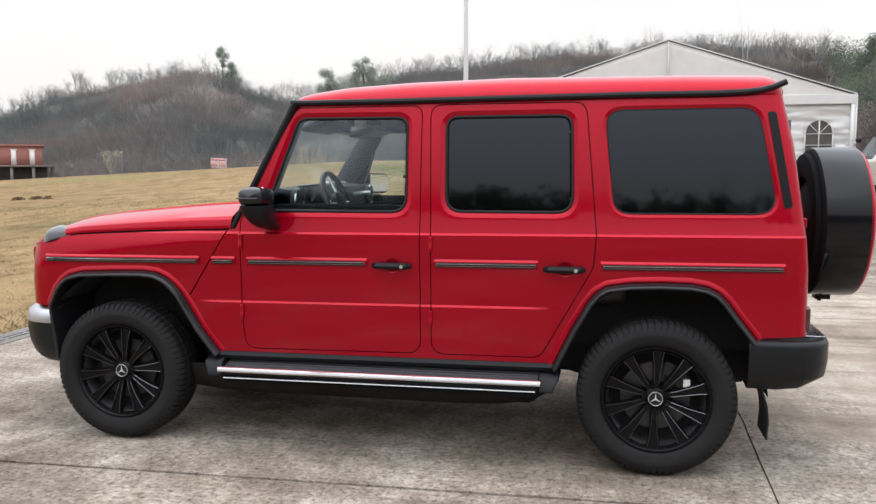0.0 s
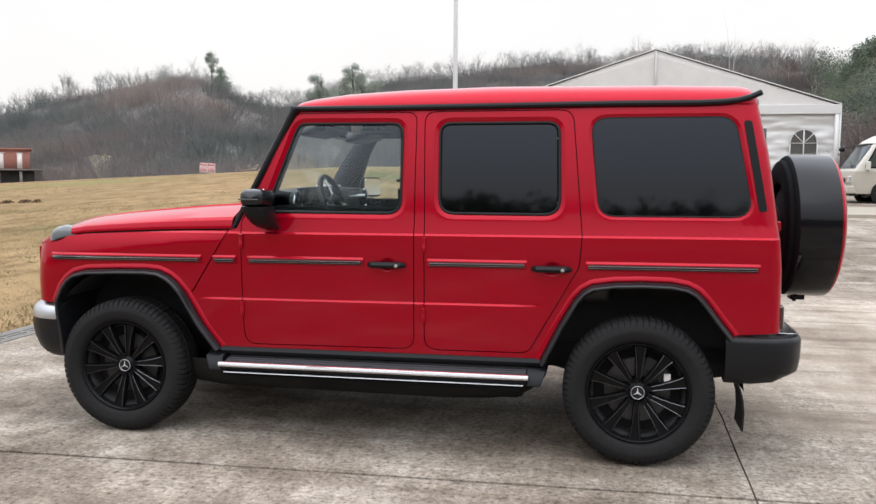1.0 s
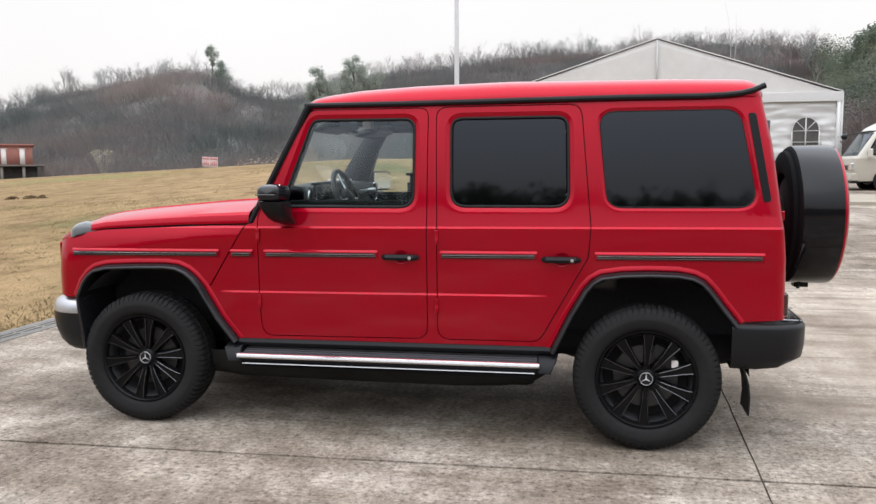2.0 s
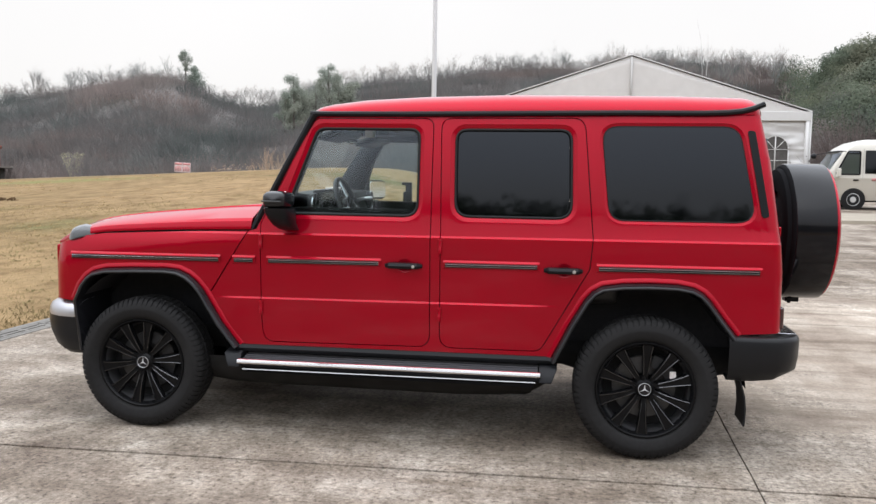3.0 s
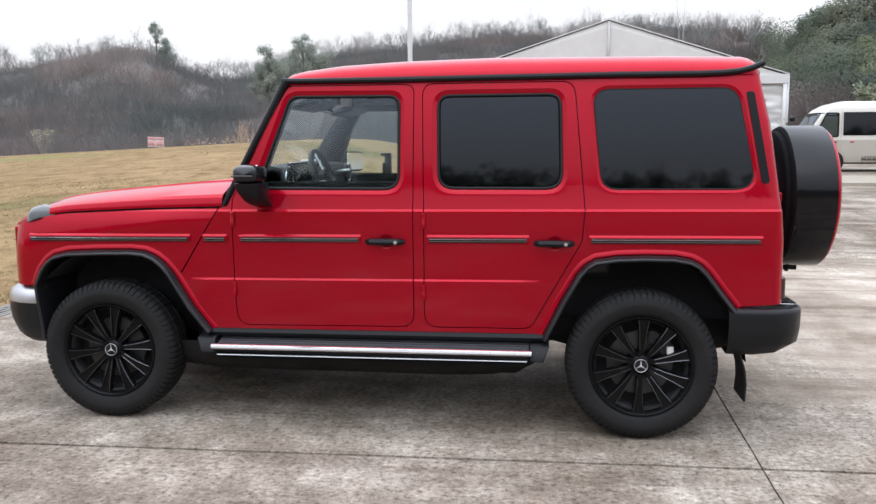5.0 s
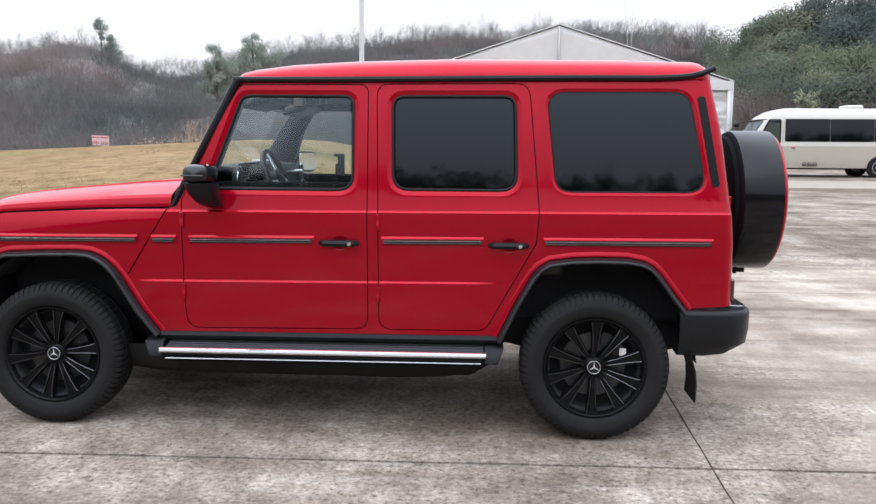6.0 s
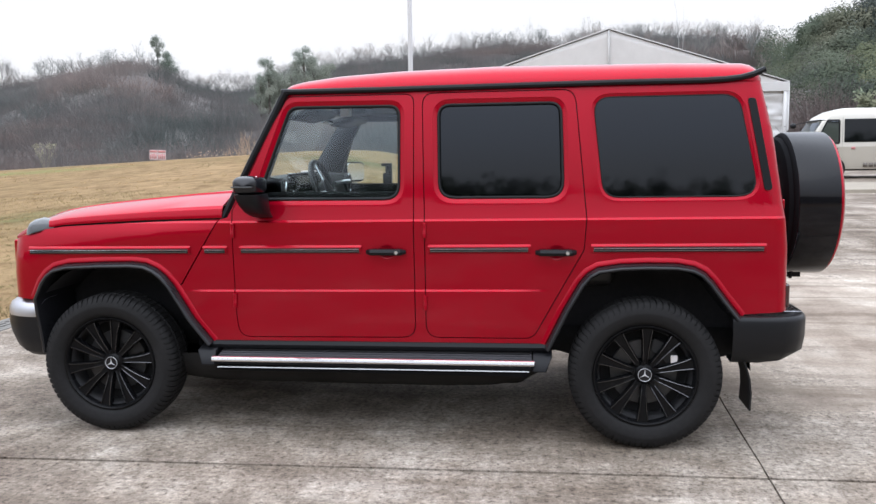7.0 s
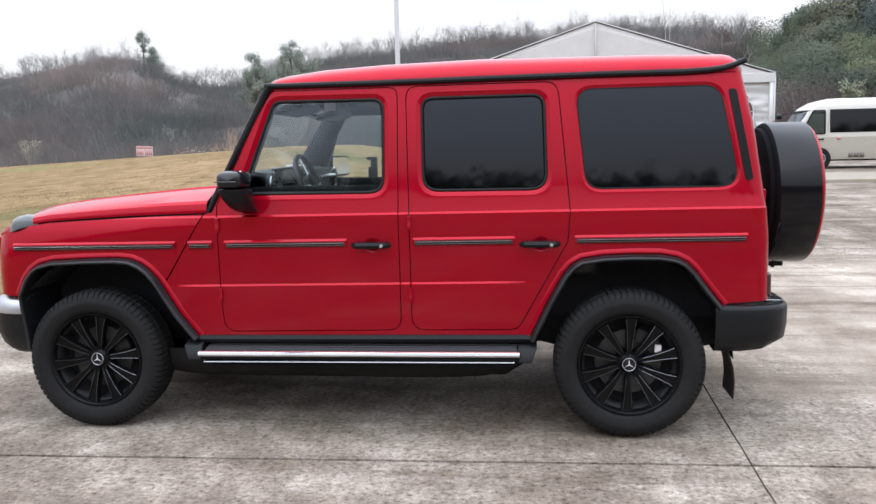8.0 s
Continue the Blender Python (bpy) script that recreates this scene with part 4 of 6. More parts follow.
bm = boxes((-0.645, -0.62, -0.42, 0.42, 0.78, 1.03), *[(-0.66, -0.64, -0.40, 0.40, z, z + 0.035) for z in (0.80, 0.88, 0.96)])
part("grille", bm, BLACK_GLOSS, car, "black radiator grille", bevel=0.006)
for s in (-1, 1):
    hl = part("headlamp", lathe([(-0.67, 0.0), (-0.665, 0.05), (-0.65, 0.09), (-0.62, 0.105), (-0.60, 0.11)], 28, "x", m=Matrix.Translation((0, s * 0.58, 0.92))), LENS, car, "round headlamp")
    part("headlamp_ring", lathe([(-0.64, 0.10), (-0.65, 0.11), (-0.64, 0.122), (-0.61, 0.122)], 28, "x", m=Matrix.Translation((0, s * 0.58, 0.92))), SILVER, hl)
    # indicator on top of the wing: a teardrop blister
    rows = []
    for i, x in enumerate(np.linspace(-0.505, -0.272, 19)):
        t = i / 18
        e = float(np.interp(t, [0, 0.06, 0.16, 0.28, 0.46, 0.62, 0.8, 1], [0.12, 0.55, 0.90, 1.0, 0.97, 0.74, 0.42, 0.06]))
        z0 = hood_edge(x) - 0.015
        rows.append([Vector((x, s * (0.800 + 0.066 * e * math.cos(a)), z0 + (0.074 * e + 0.005) * math.sin(a) ** 0.7)) for a in np.linspace(0, math.pi, 9)])
    part("indicator_lamp", grid_surface(rows), LENS, car, "smoked clear indicator lamp on the wing", sharp=0)
    # door mirror
    mrows = []
    for cx, cy, cz, rx, ry in ((0.912, 0.875, 1.190, 0.046, 0.030), (0.910, 0.915, 1.200, 0.051, 0.050), (0.903, 0.955, 1.225, 0.058, 0.070), (0.898, 0.985, 1.262, 0.066, 0.088), (0.894, 1.005, 1.300, 0.072, 0.100), (0.892, 1.010, 1.318, 0.071, 0.100)):
        mrows.append([Vector((cx + rx * abs(math.cos(b)) ** 0.6 * (1 if math.cos(b) > 0 else -1), s * (cy + ry * abs(math.sin(b)) ** 0.6 * (1 if math.sin(b) > 0 else -1)), cz)) for b in np.linspace(0, math.tau, 21)])
    bm = grid_surface(mrows)
    for r in (mrows[0], mrows[-1]):
        bm.faces.new([bm.verts.new(p) for p in r[:-1]])
    bmesh.ops.remove_doubles(bm, verts=bm.verts, dist=1e-5)
    bmesh.ops.recalc_face_normals(bm, faces=bm.faces)
    mir = part("door_mirror", bm, PLASTIC, car, "black door mirror with gloss cap", sharp=50)
    rows = []
    for i, a in enumerate(np.linspace(0, math.pi, 9)):
        ring = []
        for b in np.linspace(0, math.tau, 21):
            cx, cz = math.cos(b), math.sin(b)
            sx = abs(cx) ** 0.55 * (1 if cx > 0 else -1)
            sz = abs(cz) ** 0.55 * (1 if cz > 0 else -1)
            r = max(0.02, math.sin(a) ** 0.45)
            ring.append(Vector((0.890 + 0.075 * sx * r - (0.055 if s > 0 else 0), s * (1.012 - 0.108 * math.cos(a)), 1.360 + (0.03 if s > 0 else 0) + (0.052 if sz > 0 else 0.045) * sz * r)))
        rows.append(ring)
    bm = grid_surface(rows)
    bmesh.ops.remove_doubles(bm, verts=bm.verts, dist=1e-5)
    part("mirror_cap", bm, BLACK_GLOSS, mir, "gloss black cap", sharp=0)
    mg = pose(0.925 if s < 0 else 0.962, s * 1.0, 1.366 + (0.035 if s > 0 else 0), 0, 0.8 if s > 0 else 0, -34 if s > 0 else 14)
    if s > 0:
        bm = bmesh.new()
        box(bm, -0.06, -0.003, -0.104, 0.104, -0.078, 0.072, mg)
        bmesh.ops.recalc_face_normals(bm, faces=bm.faces)
        part("mirror_housing", bm, MATTE, mir, bevel=0.035)
    bm = bmesh.new()
    hy, hz = (0.084, 0.062) if s > 0 else (0.06, 0.045)
    shape = rounded([(-hy, -hz), (hy, -hz), (hy, hz), (-hy, hz)], [0.03, 0.03, 0.045, 0.03])
    fr = [bm.verts.new(mg @ Vector((0.004, y, z))) for y, z in shape]
    bk = [bm.verts.new(mg @ Vector((-0.004, y, z))) for y, z in shape]
    bm.faces.new(fr)
    bm.faces.new(bk[::-1])
    for i in range(len(fr)):
        j = (i + 1) % len(fr)
        bm.faces.new((fr[i], bk[i], bk[j], fr[j]))
    bmesh.ops.recalc_face_normals(bm, faces=bm.faces)
    part("mirror_glass", bm, MIRROR, mir)
    part("repeater_lamp", boxes((0.828, 0.94, s * 1.00, s * 1.1215, 1.353, 1.360)), LENS, mir, bevel=0.002)

# rear body panel with door, lamps
bm = grid_surface([[Vector((rear_x(z) + 0.0, y * (half_width(z) - 0.05), z)) for y in np.linspace(-1, 1, 5)] for z in (0.715, 0.85, 1.03, 1.19, 1.4, 1.6, 1.75, 1.85)], (-0.02, 0, 0))
part("tailgate", bm, RED, car, "red tailgate")
part("tailgate_window", boxes((3.50, 3.525, -0.55, 0.55, 1.32, 1.74)), PRIVACY, car)
for s in (-1, 1):
    part("tail_lamp", boxes((3.545, 3.588, s * 0.72, s * 0.850, 0.735, 0.850)), LAMP_RED, car, "small rear lamp", bevel=0.01)
    part("tailgate_hinge", boxes((3.53, 3.572, s * 0.745, s * 0.765, 1.215, 1.265)), RED, car, bevel=0.006)

# bumpers
def bumper_front():
    ys = np.concatenate([np.linspace(-0.935, -0.80, 7), np.linspace(-0.7, 0.7, 9), np.linspace(0.80, 0.935, 7)])
    rows = []
    plan = [(-0.395, 0.862), (-0.46, 0.862), (-0.52, 0.848), (-0.58, 0.815), (-0.632, 0.755), (-0.662, 0.68), (-0.695, 0.45), (-0.705, 0.0)]
    path = [(x, -y) for x, y in plan] + [(x, y) for x, y in plan[-2::-1]]
    sec = [(-0.10, 0.400), (-0.03, 0.408), (0.012, 0.44), (0.036, 0.52), (0.045, 0.60), (0.042, 0.640)]
    cap = [(0.042, 0.640), (0.040, 0.675), (0.026, 0.706), (-0.01, 0.728), (-0.06, 0.736), (-0.14, 0.736)]
    for name, section, mat, lab, lo, hi in (("front_bumper", sec, BUMPER, "black front bumper", 0, 99), ("bumper_cap", cap, CAPSILVER, "silver bumper cap", 0, 15)):
        rows = []
        for i, (x, y) in enumerate(path):
            a, b = Vector(path[max(0, i - 1)]), Vector(path[min(len(path) - 1, i + 1)])
            t = (b - a).normalized()
            nrm = Vector((-t.y, t.x))
            if nrm.x > 0.3 or (abs(nrm.x) <= 0.3 and nrm.y * y < 0):
                nrm = -nrm
            rise = 0.045 * smooth((-0.50 - x) / 0.16)
            rows.append([Vector((x + nrm.x * d - 0.0, y + nrm.y * d, z + rise * max(0.0, min(1.0, (0.56 - z) / 0.12)))) for d, z in section])
        rows = rows[lo:hi] if name == "bumper_cap" else rows
        part(name, grid_surface(rows), mat, car, lab, sharp=50)
    part("bumper_core", boxes((-0.60, -0.42, -0.74, 0.74, 0.49, 0.715)), UNDER, car)


def bumper_rear():
    plan = [(3.310, 0.878), (3.44, 0.884), (3.545, 0.878), (3.600, 0.854), (3.636, 0.81), (3.655, 0.755), (3.667, 0.65), (3.675, 0.0)]
    path = [(x, -y) for x, y in plan] + [(x, y) for x, y in plan[-2::-1]]
    section = [(-0.20, 0.684), (-0.06, 0.684), (-0.012, 0.694), (0.014, 0.696), (0.030, 0.688), (0.038, 0.670), (0.036, 0.58), (0.026, 0.52), (-0.005, 0.472), (-0.03, 0.462), (-0.2, 0.46)]
    rows = []
    for i, (x, y) in enumerate(path):
        a, b = Vector(path[max(0, i - 1)]), Vector(path[min(len(path) - 1, i + 1)])
        t = (b - a).normalized()
        nrm = Vector((t.y, -t.x))
        if nrm.x < -0.3 or (abs(nrm.x) <= 0.3 and nrm.y * y < 0):
            nrm = -nrm
        rows.append([Vector((x + nrm.x * d, y + nrm.y * d, z + 0.035 * (smooth((x - 3.5) / 0.12) if z < 0.5 else 0) - 0.01 * (z < 0.5))) for d, z in section])
    part("rear_bumper", grid_surface(rows), BUMPER, car, "black rear bumper", sharp=60)
    part("bumper_step", boxes((3.585, 3.68, -0.74, 0.74, 0.690, 0.6965)), DARKCHROME, car, bevel=0.002)


bumper_front()
bumper_rear()

# sills, running boards, underside
for s in (-1, 1):
    rows = [[Vector((x, s * y, z + 0.007 * (x - 1.5))) for y, z in ((0.872, 0.532), (0.884, 0.528), (0.894, 0.510), (0.884, 0.490), (0.80, 0.484))] for x in (0.585, 1.2, 1.8, 2.40)]
    part("sill_cover", grid_surface(rows), PLASTIC, car, "black sill cover")
    rb = part("running_board", boxes((0.635, 2.325, s * 0.80, s * 0.955, 0.408, 0.436)), MATTE, car, "black running board with bright strips", bevel=0.008)
    rib = [(0.806, 0.480)]
    for k in range(5):
        y, z = 0.815 + 0.023 * k, 0.474 - 0.0065 * k
        rib += [(y, z), (y + 0.002, z + 0.004), (y + 0.011, z + 0.002), (y + 0.013, z - 0.004)]
    part("ribbed_tread", grid_surface([[Vector((x, s * y, z + 0.0055 * (x - 0.62))) for y, z in rib] for x in (0.64, 1.5, 2.32)]), TREADPLATE, rb, "grey ribbed step tread", sharp=20)
    part("bright_strip", grid_surface([[Vector((x, s * y, z + 0.0055 * (x - 0.62))) for y, z in ((0.926, 0.446), (0.936, 0.4515), (0.949, 0.4505), (0.957, 0.4440), (0.960, 0.4330), (0.957, 0.4250), (0.945, 0.423))] for x in (0.618, 1.5, 2.335)]), CHROME, rb, "polished metal strip")
    part("lower_bright_strip", grid_surface([[Vector((x, s * y, z + 0.0066 * (x - 0.65))) for y, z in ((0.938, 0.4055), (0.950, 0.4015), (0.957, 0.3965), (0.958, 0.3935), (0.945, 0.392))] for x in (0.65, 1.5, 2.31)]), CHROME, rb, "thin polished strip", sharp=15)
    part("board_side", boxes((0.66, 2.30, s * 0.885, s * 0.935, 0.372, 0.42)), MATTE, rb, bevel=0.004)
    # added dark hull below the sill, shaped to read as under-car shade
    part("shade_hull", grid_surface([[Vector((x, s * y, zb + (0.43 - zb) * f)) for y, f in ((0.80, 1.0), (0.78, 0.62), (0.735, 0.30), (0.66, 0.10), (0.56, 0.0), (0.46, 0.0), (0.44, 1.0))] for x, zb in ((0.30, 0.250), (0.50, 0.226), (0.8, 0.220), (1.85, 0.220), (2.10, 0.232), (2.27, 0.262), (2.37, 0.33), (2.41, 0.40))]), HULL_DARK, car, sharp=0)
    for x0, x1, xt in ((0.525, 0.630, 0.50), (2.325, 2.425, 2.46)):
        bm = bmesh.new()
        lo, hi = (x0 + 0.03, x1) if x0 < 1 else (x0, x1 - 0.03)
        v = [bm.verts.new(p) for p in ((lo, s * 0.82, 0.395), (hi, s * 0.82, 0.395), (x1, s * 0.84, 0.50), (x0, s * 0.84, 0.50), (lo, s * 0.945, 0.40), (hi, s * 0.945, 0.40), (x1, s * 0.92, 0.475), (x0, s * 0.92, 0.475))]
        for f in ((0, 1, 2, 3), (4, 7, 6, 5), (0, 4, 5, 1), (1, 5, 6, 2), (2, 6, 7, 3), (3, 7, 4, 0)):
            bm.faces.new([v[i] for i in f])
        bmesh.ops.recalc_face_normals(bm, faces=bm.faces)
        part("board_end", bm, PLASTIC, rb, bevel=0.006)
    for xb in (0.85, 2.05):
        part("board_bracket", boxes((xb, xb + 0.07, s * 0.6, s * 0.90, 0.39, 0.41)), UNDER, rb)
    part("chassis_rail", boxes((-0.55, 3.55, s * 0.42, s * 0.52, 0.42, 0.56)), UNDER, car)
    bm = bmesh.new()
    rows = [[Vector((3.362 + dx, s * (y + 0.03 * t * (y > 0.7)), 0.50 - 0.285 * t)) for y in (0.66, 0.86)] for t, dx in ((0, 0), (0.25, 0.022), (0.45, 0.038), (0.7, 0.044), (1, 0.038))]
    part("mud_flap", grid_surface(rows, (0.008, 0, 0)), RUBBER, car, "hanging black rubber mud flap")
part("floor_pan", boxes((0.50, 2.40, -0.80, 0.80, 0.42, 0.545)), UNDER, car)
# added box that keeps skylight off the ground beneath the car
part("light_block", boxes((0.45, 2.28, -0.50, 0.50, 0.205, 0.43)), UNDER, car, bevel=0.05)
part("boot_floor", boxes((2.38, 3.50, -0.5, 0.5, 0.44, 0.545)), UNDER, car)
part("fuel_tank", boxes((1.95, 2.36, -0.40, 0.40, 0.36, 0.50)), UNDER, car, bevel=0.03)
part("gearbox", boxes((0.5, 1.6, -0.22, 0.22, 0.33, 0.5)), UNDER, car, bevel=0.04)
part("engine_bay_floor", boxes((-0.42, 0.43, -0.5, 0.5, 0.29, 0.52)), UNDER, car)
for x in (0.0, 2.89):
    part("axle", tube([(x, -0.70, 0.385), (x, -0.2, 0.385), (x, 0.0, 0.385), (x, 0.2, 0.385), (x, 0.70, 0.385)], [0.05, 0.05, 0.12, 0.05, 0.05], 12), UNDER, car)
part("exhaust_pipe", tube([(1.2, 0.3, 0.40), (2.4, 0.45, 0.42), (2.5, 0.60, 0.40), (2.62, 0.88, 0.38)], 0.04, 10), STEEL, car, "steel exhaust pipe")


# wheels
def wheel(x, side, z=0.385, turn=0.0):
    """Tyre with shoulder blocks, ten-spoke rim, disc and caliper; built about its own centre, outer face towards -y."""
    w = empty("wheel", "", "")
    w.parent = car
    # (across, radius, share of the groove's depth there)
    prof = [(0.085, 0.250, 0), (0.105, 0.262, 0), (0.122, 0.295, 0), (0.126, 0.325, 0), (0.119, 0.352, 0), (0.112, 0.364, 1), (0.100, 0.374, 1), (0.08, 0.381, 1), (0.052, 0.3835, 1), (0.049, 0.374, 0), (0.041, 0.374, 0), (0.038, 0.384, 1), (0.0, 0.3845, 1), (-0.038, 0.384, 1), (-0.041, 0.374, 0), (-0.049, 0.374, 0), (-0.052, 0.3835, 1), (-0.08, 0.381, 1), (-0.096, 0.3755, 1), (-0.107, 0.3665, 1), (-0.1145, 0.355, 0.7), (-0.1195, 0.343, 0), (-0.126, 0.325, 0), (-0.1265, 0.318, 0), (-0.1235, 0.300, 0), (-0.1185, 0.283, 0), (-0.112, 0.272, 0), (-0.100, 0.262, 0), (-0.088, 0.252, 0)]
    bm = bmesh.new()
    pitch = 74
    rings = []
    for k in range(pitch):
        for f, cut in ((0.0, 1), (0.16 + 0.05 * (k % 3), 1), (0.17 + 0.05 * (k % 3), 0), (0.6, 0), (0.99, 0)):
            ring = []
            for d, r, g in prof:
                a = math.tau * (k + f + 1.6 * d * (1 if g else 0)) / pitch
                rr = r - 0.0068 * g * cut
                dd = d + (0.003 * cut * g if d < -0.09 else -0.003 * cut * g if d > 0.09 else 0)
                ring.append(bm.verts.new((rr * math.cos(a), dd, rr * math.sin(a))))
            rings.append(ring)
    for p, q in zip(rings, rings[1:] + rings[:1]):
        for i in range(len(prof) - 1):
            bm.faces.new((p[i], p[i + 1], q[i + 1], q[i]))
    bmesh.ops.recalc_face_normals(bm, faces=bm.faces)
    tyre = part("tyre", bm, TYRE, w, "black all-terrain tyre", sharp=40)
    bm = lathe([(-0.100, 0.262), (-0.108, 0.259), (-0.109, 0.252), (-0.101, 0.245), (-0.088, 0.240), (-0.075, 0.236)], 64)
    part("rim_barrel", lathe([(-0.075, 0.236), (-0.06, 0.229), (-0.03, 0.224), (0.06, 0.222), (0.085, 0.25)], 64), BARREL, w)
    rim = part("rim", bm, RIM, w, "black ten-spoke wheel rim")
    for k in range(10):
        a = math.radians((16 if x > 1 else 8) + 36 * k)
        ca, sa = math.cos(a), math.sin(a)
        bm = bmesh.new()
        rows = []
        for r, hw, y, g in ((0.042, 0.0145, -0.066, 0.003), (0.075, 0.0140, -0.074, 0.004), (0.12, 0.0165, -0.084, 0.006), (0.17, 0.0205, -0.092, 0.008), (0.215, 0.0260, -0.097, 0.008), (0.243, 0.031, -0.098, 0.006)):
            sec = [(-hw - 0.003, y + 0.036), (-hw, y + 0.004), (-hw + 0.0015, y + 0.001), (-hw + 0.0035, y), (-hw + 0.0050, y + 0.0015), (-hw + 0.0075, y + g), (hw - 0.0075, y + g), (hw - 0.0050, y + 0.0015), (hw - 0.0035, y), (hw - 0.0015, y + 0.001), (hw, y + 0.004), (hw + 0.003, y + 0.036)]
            rows.append([Vector((r * ca - t * sa, yy, r * sa + t * ca)) for t, yy in sec])
        grid_surface(rows, bm=bm)
        part("spoke", bm, RIM, rim, sharp=25)
        # thin added lines that draw the highlight along both spoke edges
        for sg in (-1, 1):
            pts = [Vector((r * ca - sg * (hw - 0.0035) * sa, y - 0.0002, r * sa + sg * (hw - 0.0035) * ca)) for r, hw, y in ((0.075, 0.0140, -0.074), (0.12, 0.0165, -0.084), (0.17, 0.0205, -0.092), (0.215, 0.0260, -0.097), (0.238, 0.0300, -0.098))]
            part("spoke_glint", tube(pts, 0.0019, 5), EDGE_GLINT, rim)
    bm = lathe([(-0.050, 0.058), (-0.064, 0.054), (-0.072, 0.045), (-0.076, 0.040), (-0.080, 0.038), (-0.081, 0.034)], 40)
    lathe([(-0.03, 0.07), (-0.050, 0.058)], 40, bm=bm)
    part("hub", bm, RIM, rim)
    cap = part("hub_cap", lathe([(-0.078, 0.036), (-0.083, 0.034), (-0.085, 0.02), (-0.0855, 0.0)], 40), BLACK_GLOSS, rim, "black hub cap with a silver emblem")
    bm = lathe([(-0.083, 0.0345), (-0.0865, 0.034), (-0.0875, 0.0332), (-0.0865, 0.0322), (-0.083, 0.032)], 40)
    for k in range(3):
        a = math.radians(90 + 120 * k)
        p = [Vector((0.031 * math.cos(a), 0, 0.031 * math.sin(a))), Vector((0.0042 * math.cos(a + 1.05), 0, 0.0042 * math.sin(a + 1.05))), Vector((0, 0, 0)), Vector((0.0042 * math.cos(a - 1.05), 0, 0.0042 * math.sin(a - 1.05)))]
        top = [bm.verts.new(q + Vector((0, -0.0885 if i == 2 else -0.0862, 0))) for i, q in enumerate(p)]
        bm.faces.new((top[0], top[1], top[2]))
        bm.faces.new((top[0], top[2], top[3]))
    part("emblem", bm, EMBLEM, cap, sharp=20)
    for k in range(5):
        a = math.radians(26 + 72 * k)
        part("wheel_nut", lathe([(-0.062, 0.012), (-0.074, 0.011), (-0.075, 0.0)], 6, bm=bmesh.new(), m=Matrix.Translation((0.057 * math.cos(a), 0, 0.057 * math.sin(a)))), RIM, rim)
    part("brake_disc", lathe([(0.0, 0.07), (-0.012, 0.075), (-0.012, 0.168), (0.012, 0.168), (0.012, 0.07)], 48), DISC, w, "bare metal brake disc")
    bm = bmesh.new()
    lathe([(0.02, 0.0), (0.02, 0.23)], 40, bm=bm)
    part("back_plate", bm, UNDER, w)
    bm = bmesh.new()
    aa = np.linspace(math.radians(20), math.radians(75), 8)
    grid_surface([[Vector((r * math.cos(a), y, r * math.sin(a))) for r, y in ((0.115, -0.02), (0.12, -0.045), (0.185, -0.045), (0.192, -0.03), (0.192, 0.0))] for a in aa], bm=bm)
    part("brake_caliper", bm, TRIM, w)
    if x > 1:
        part("caliper_badge", boxes((0.129, 0.163, -0.066, -0.046, 0.058, 0.098)), SIGN_WHITE, w, bevel=0.004)
    rot = 0 if side < 0 else 180
    w.matrix_basis = pose(x, side * 0.803, z, 0, 0, rot + turn)
    return w


wheel(0.0, -1, turn=2.0)
wheel(2.89, -1)
wheel(0.0, 1)
wheel(2.89, 1)

# spare wheel in its round cover
sp = Matrix.Translation((0, 0.0, 1.207)) @ Matrix.Diagonal((1, 1.035, 1.035, 1))
sw = part("spare_wheel_cover", lathe([(3.742, 0.392), (3.748, 0.395), (3.93, 0.397), (3.958, 0.394), (3.962, 0.388)], 72, "x", m=sp), COVER_GLOSS, car, "gloss black round spare wheel cover")
part("cover_back", lathe([(3.735, 0.30), (3.722, 0.345), (3.722, 0.372), (3.728, 0.384), (3.742, 0.392)], 72, "x", m=sp), MATTE, sw)
part("cover_face", lathe([(3.955, 0.386), (3.972, 0.383), (3.982, 0.372), (3.996, 0.335), (4.004, 0.20), (4.006, 0.0)], 72, "x", m=sp), RED, sw, "red cover face")
part("spare_tyre", lathe([(3.90, 0.24), (3.70, 0.24), (3.69, 0.27), (3.69, 0.33), (3.70, 0.36), (3.73, 0.372), (3.90, 0.372)], 64, "x", m=sp), MATTE, sw)
part("spare_hub", lathe([(3.55, 0.10), (3.70, 0.11), (3.72, 0.20), (3.74, 0.24)], 40, "x", m=sp), UNDER, sw)
part("cover_latch", boxes((3.79, 3.87, -0.03, 0.05, 0.772, 0.80), (3.80, 3.82, -0.045, -0.02, 0.765, 0.79)), PLASTIC, sw, bevel=0.004)

# cabin: dashboard, steering wheel, seats, mirror, visors
bm = bmesh.new()
rows = []
for y in np.linspace(-0.74, 0.74, 13):
    hump = 0.012 * math.cos(y * 3)
    rows.append([Vector((0.69, y, 1.22)), Vector((0.73, y, 1.31 + hump)), Vector((0.785, y, 1.392 + hump)), Vector((0.90, y, 1.405 + hump)), Vector((0.955, y, 1.39)), Vector((0.975, y, 1.28)), Vector((0.96, y, 1.05)), Vector((0.95, y, 0.75))])
grid_surface(rows, bm=bm)
dash = part("dashboard", bm, TRIM, car, "dark dashboard")
scr = part("instrument_screen", boxes((0.948, 0.978, -0.60, 0.12, 1.295, 1.412)), TRIM, dash, "wide dark display panel", bevel=0.012)
part("screen_glass", boxes((0.977, 0.981, -0.585, 0.105, 1.305, 1.402)), BLACK_GLOSS, scr, bevel=0.002)
part("screen_trim", boxes((0.955, 0.982, -0.60, 0.12, 1.410, 1.415)), DARKCHROME, scr)
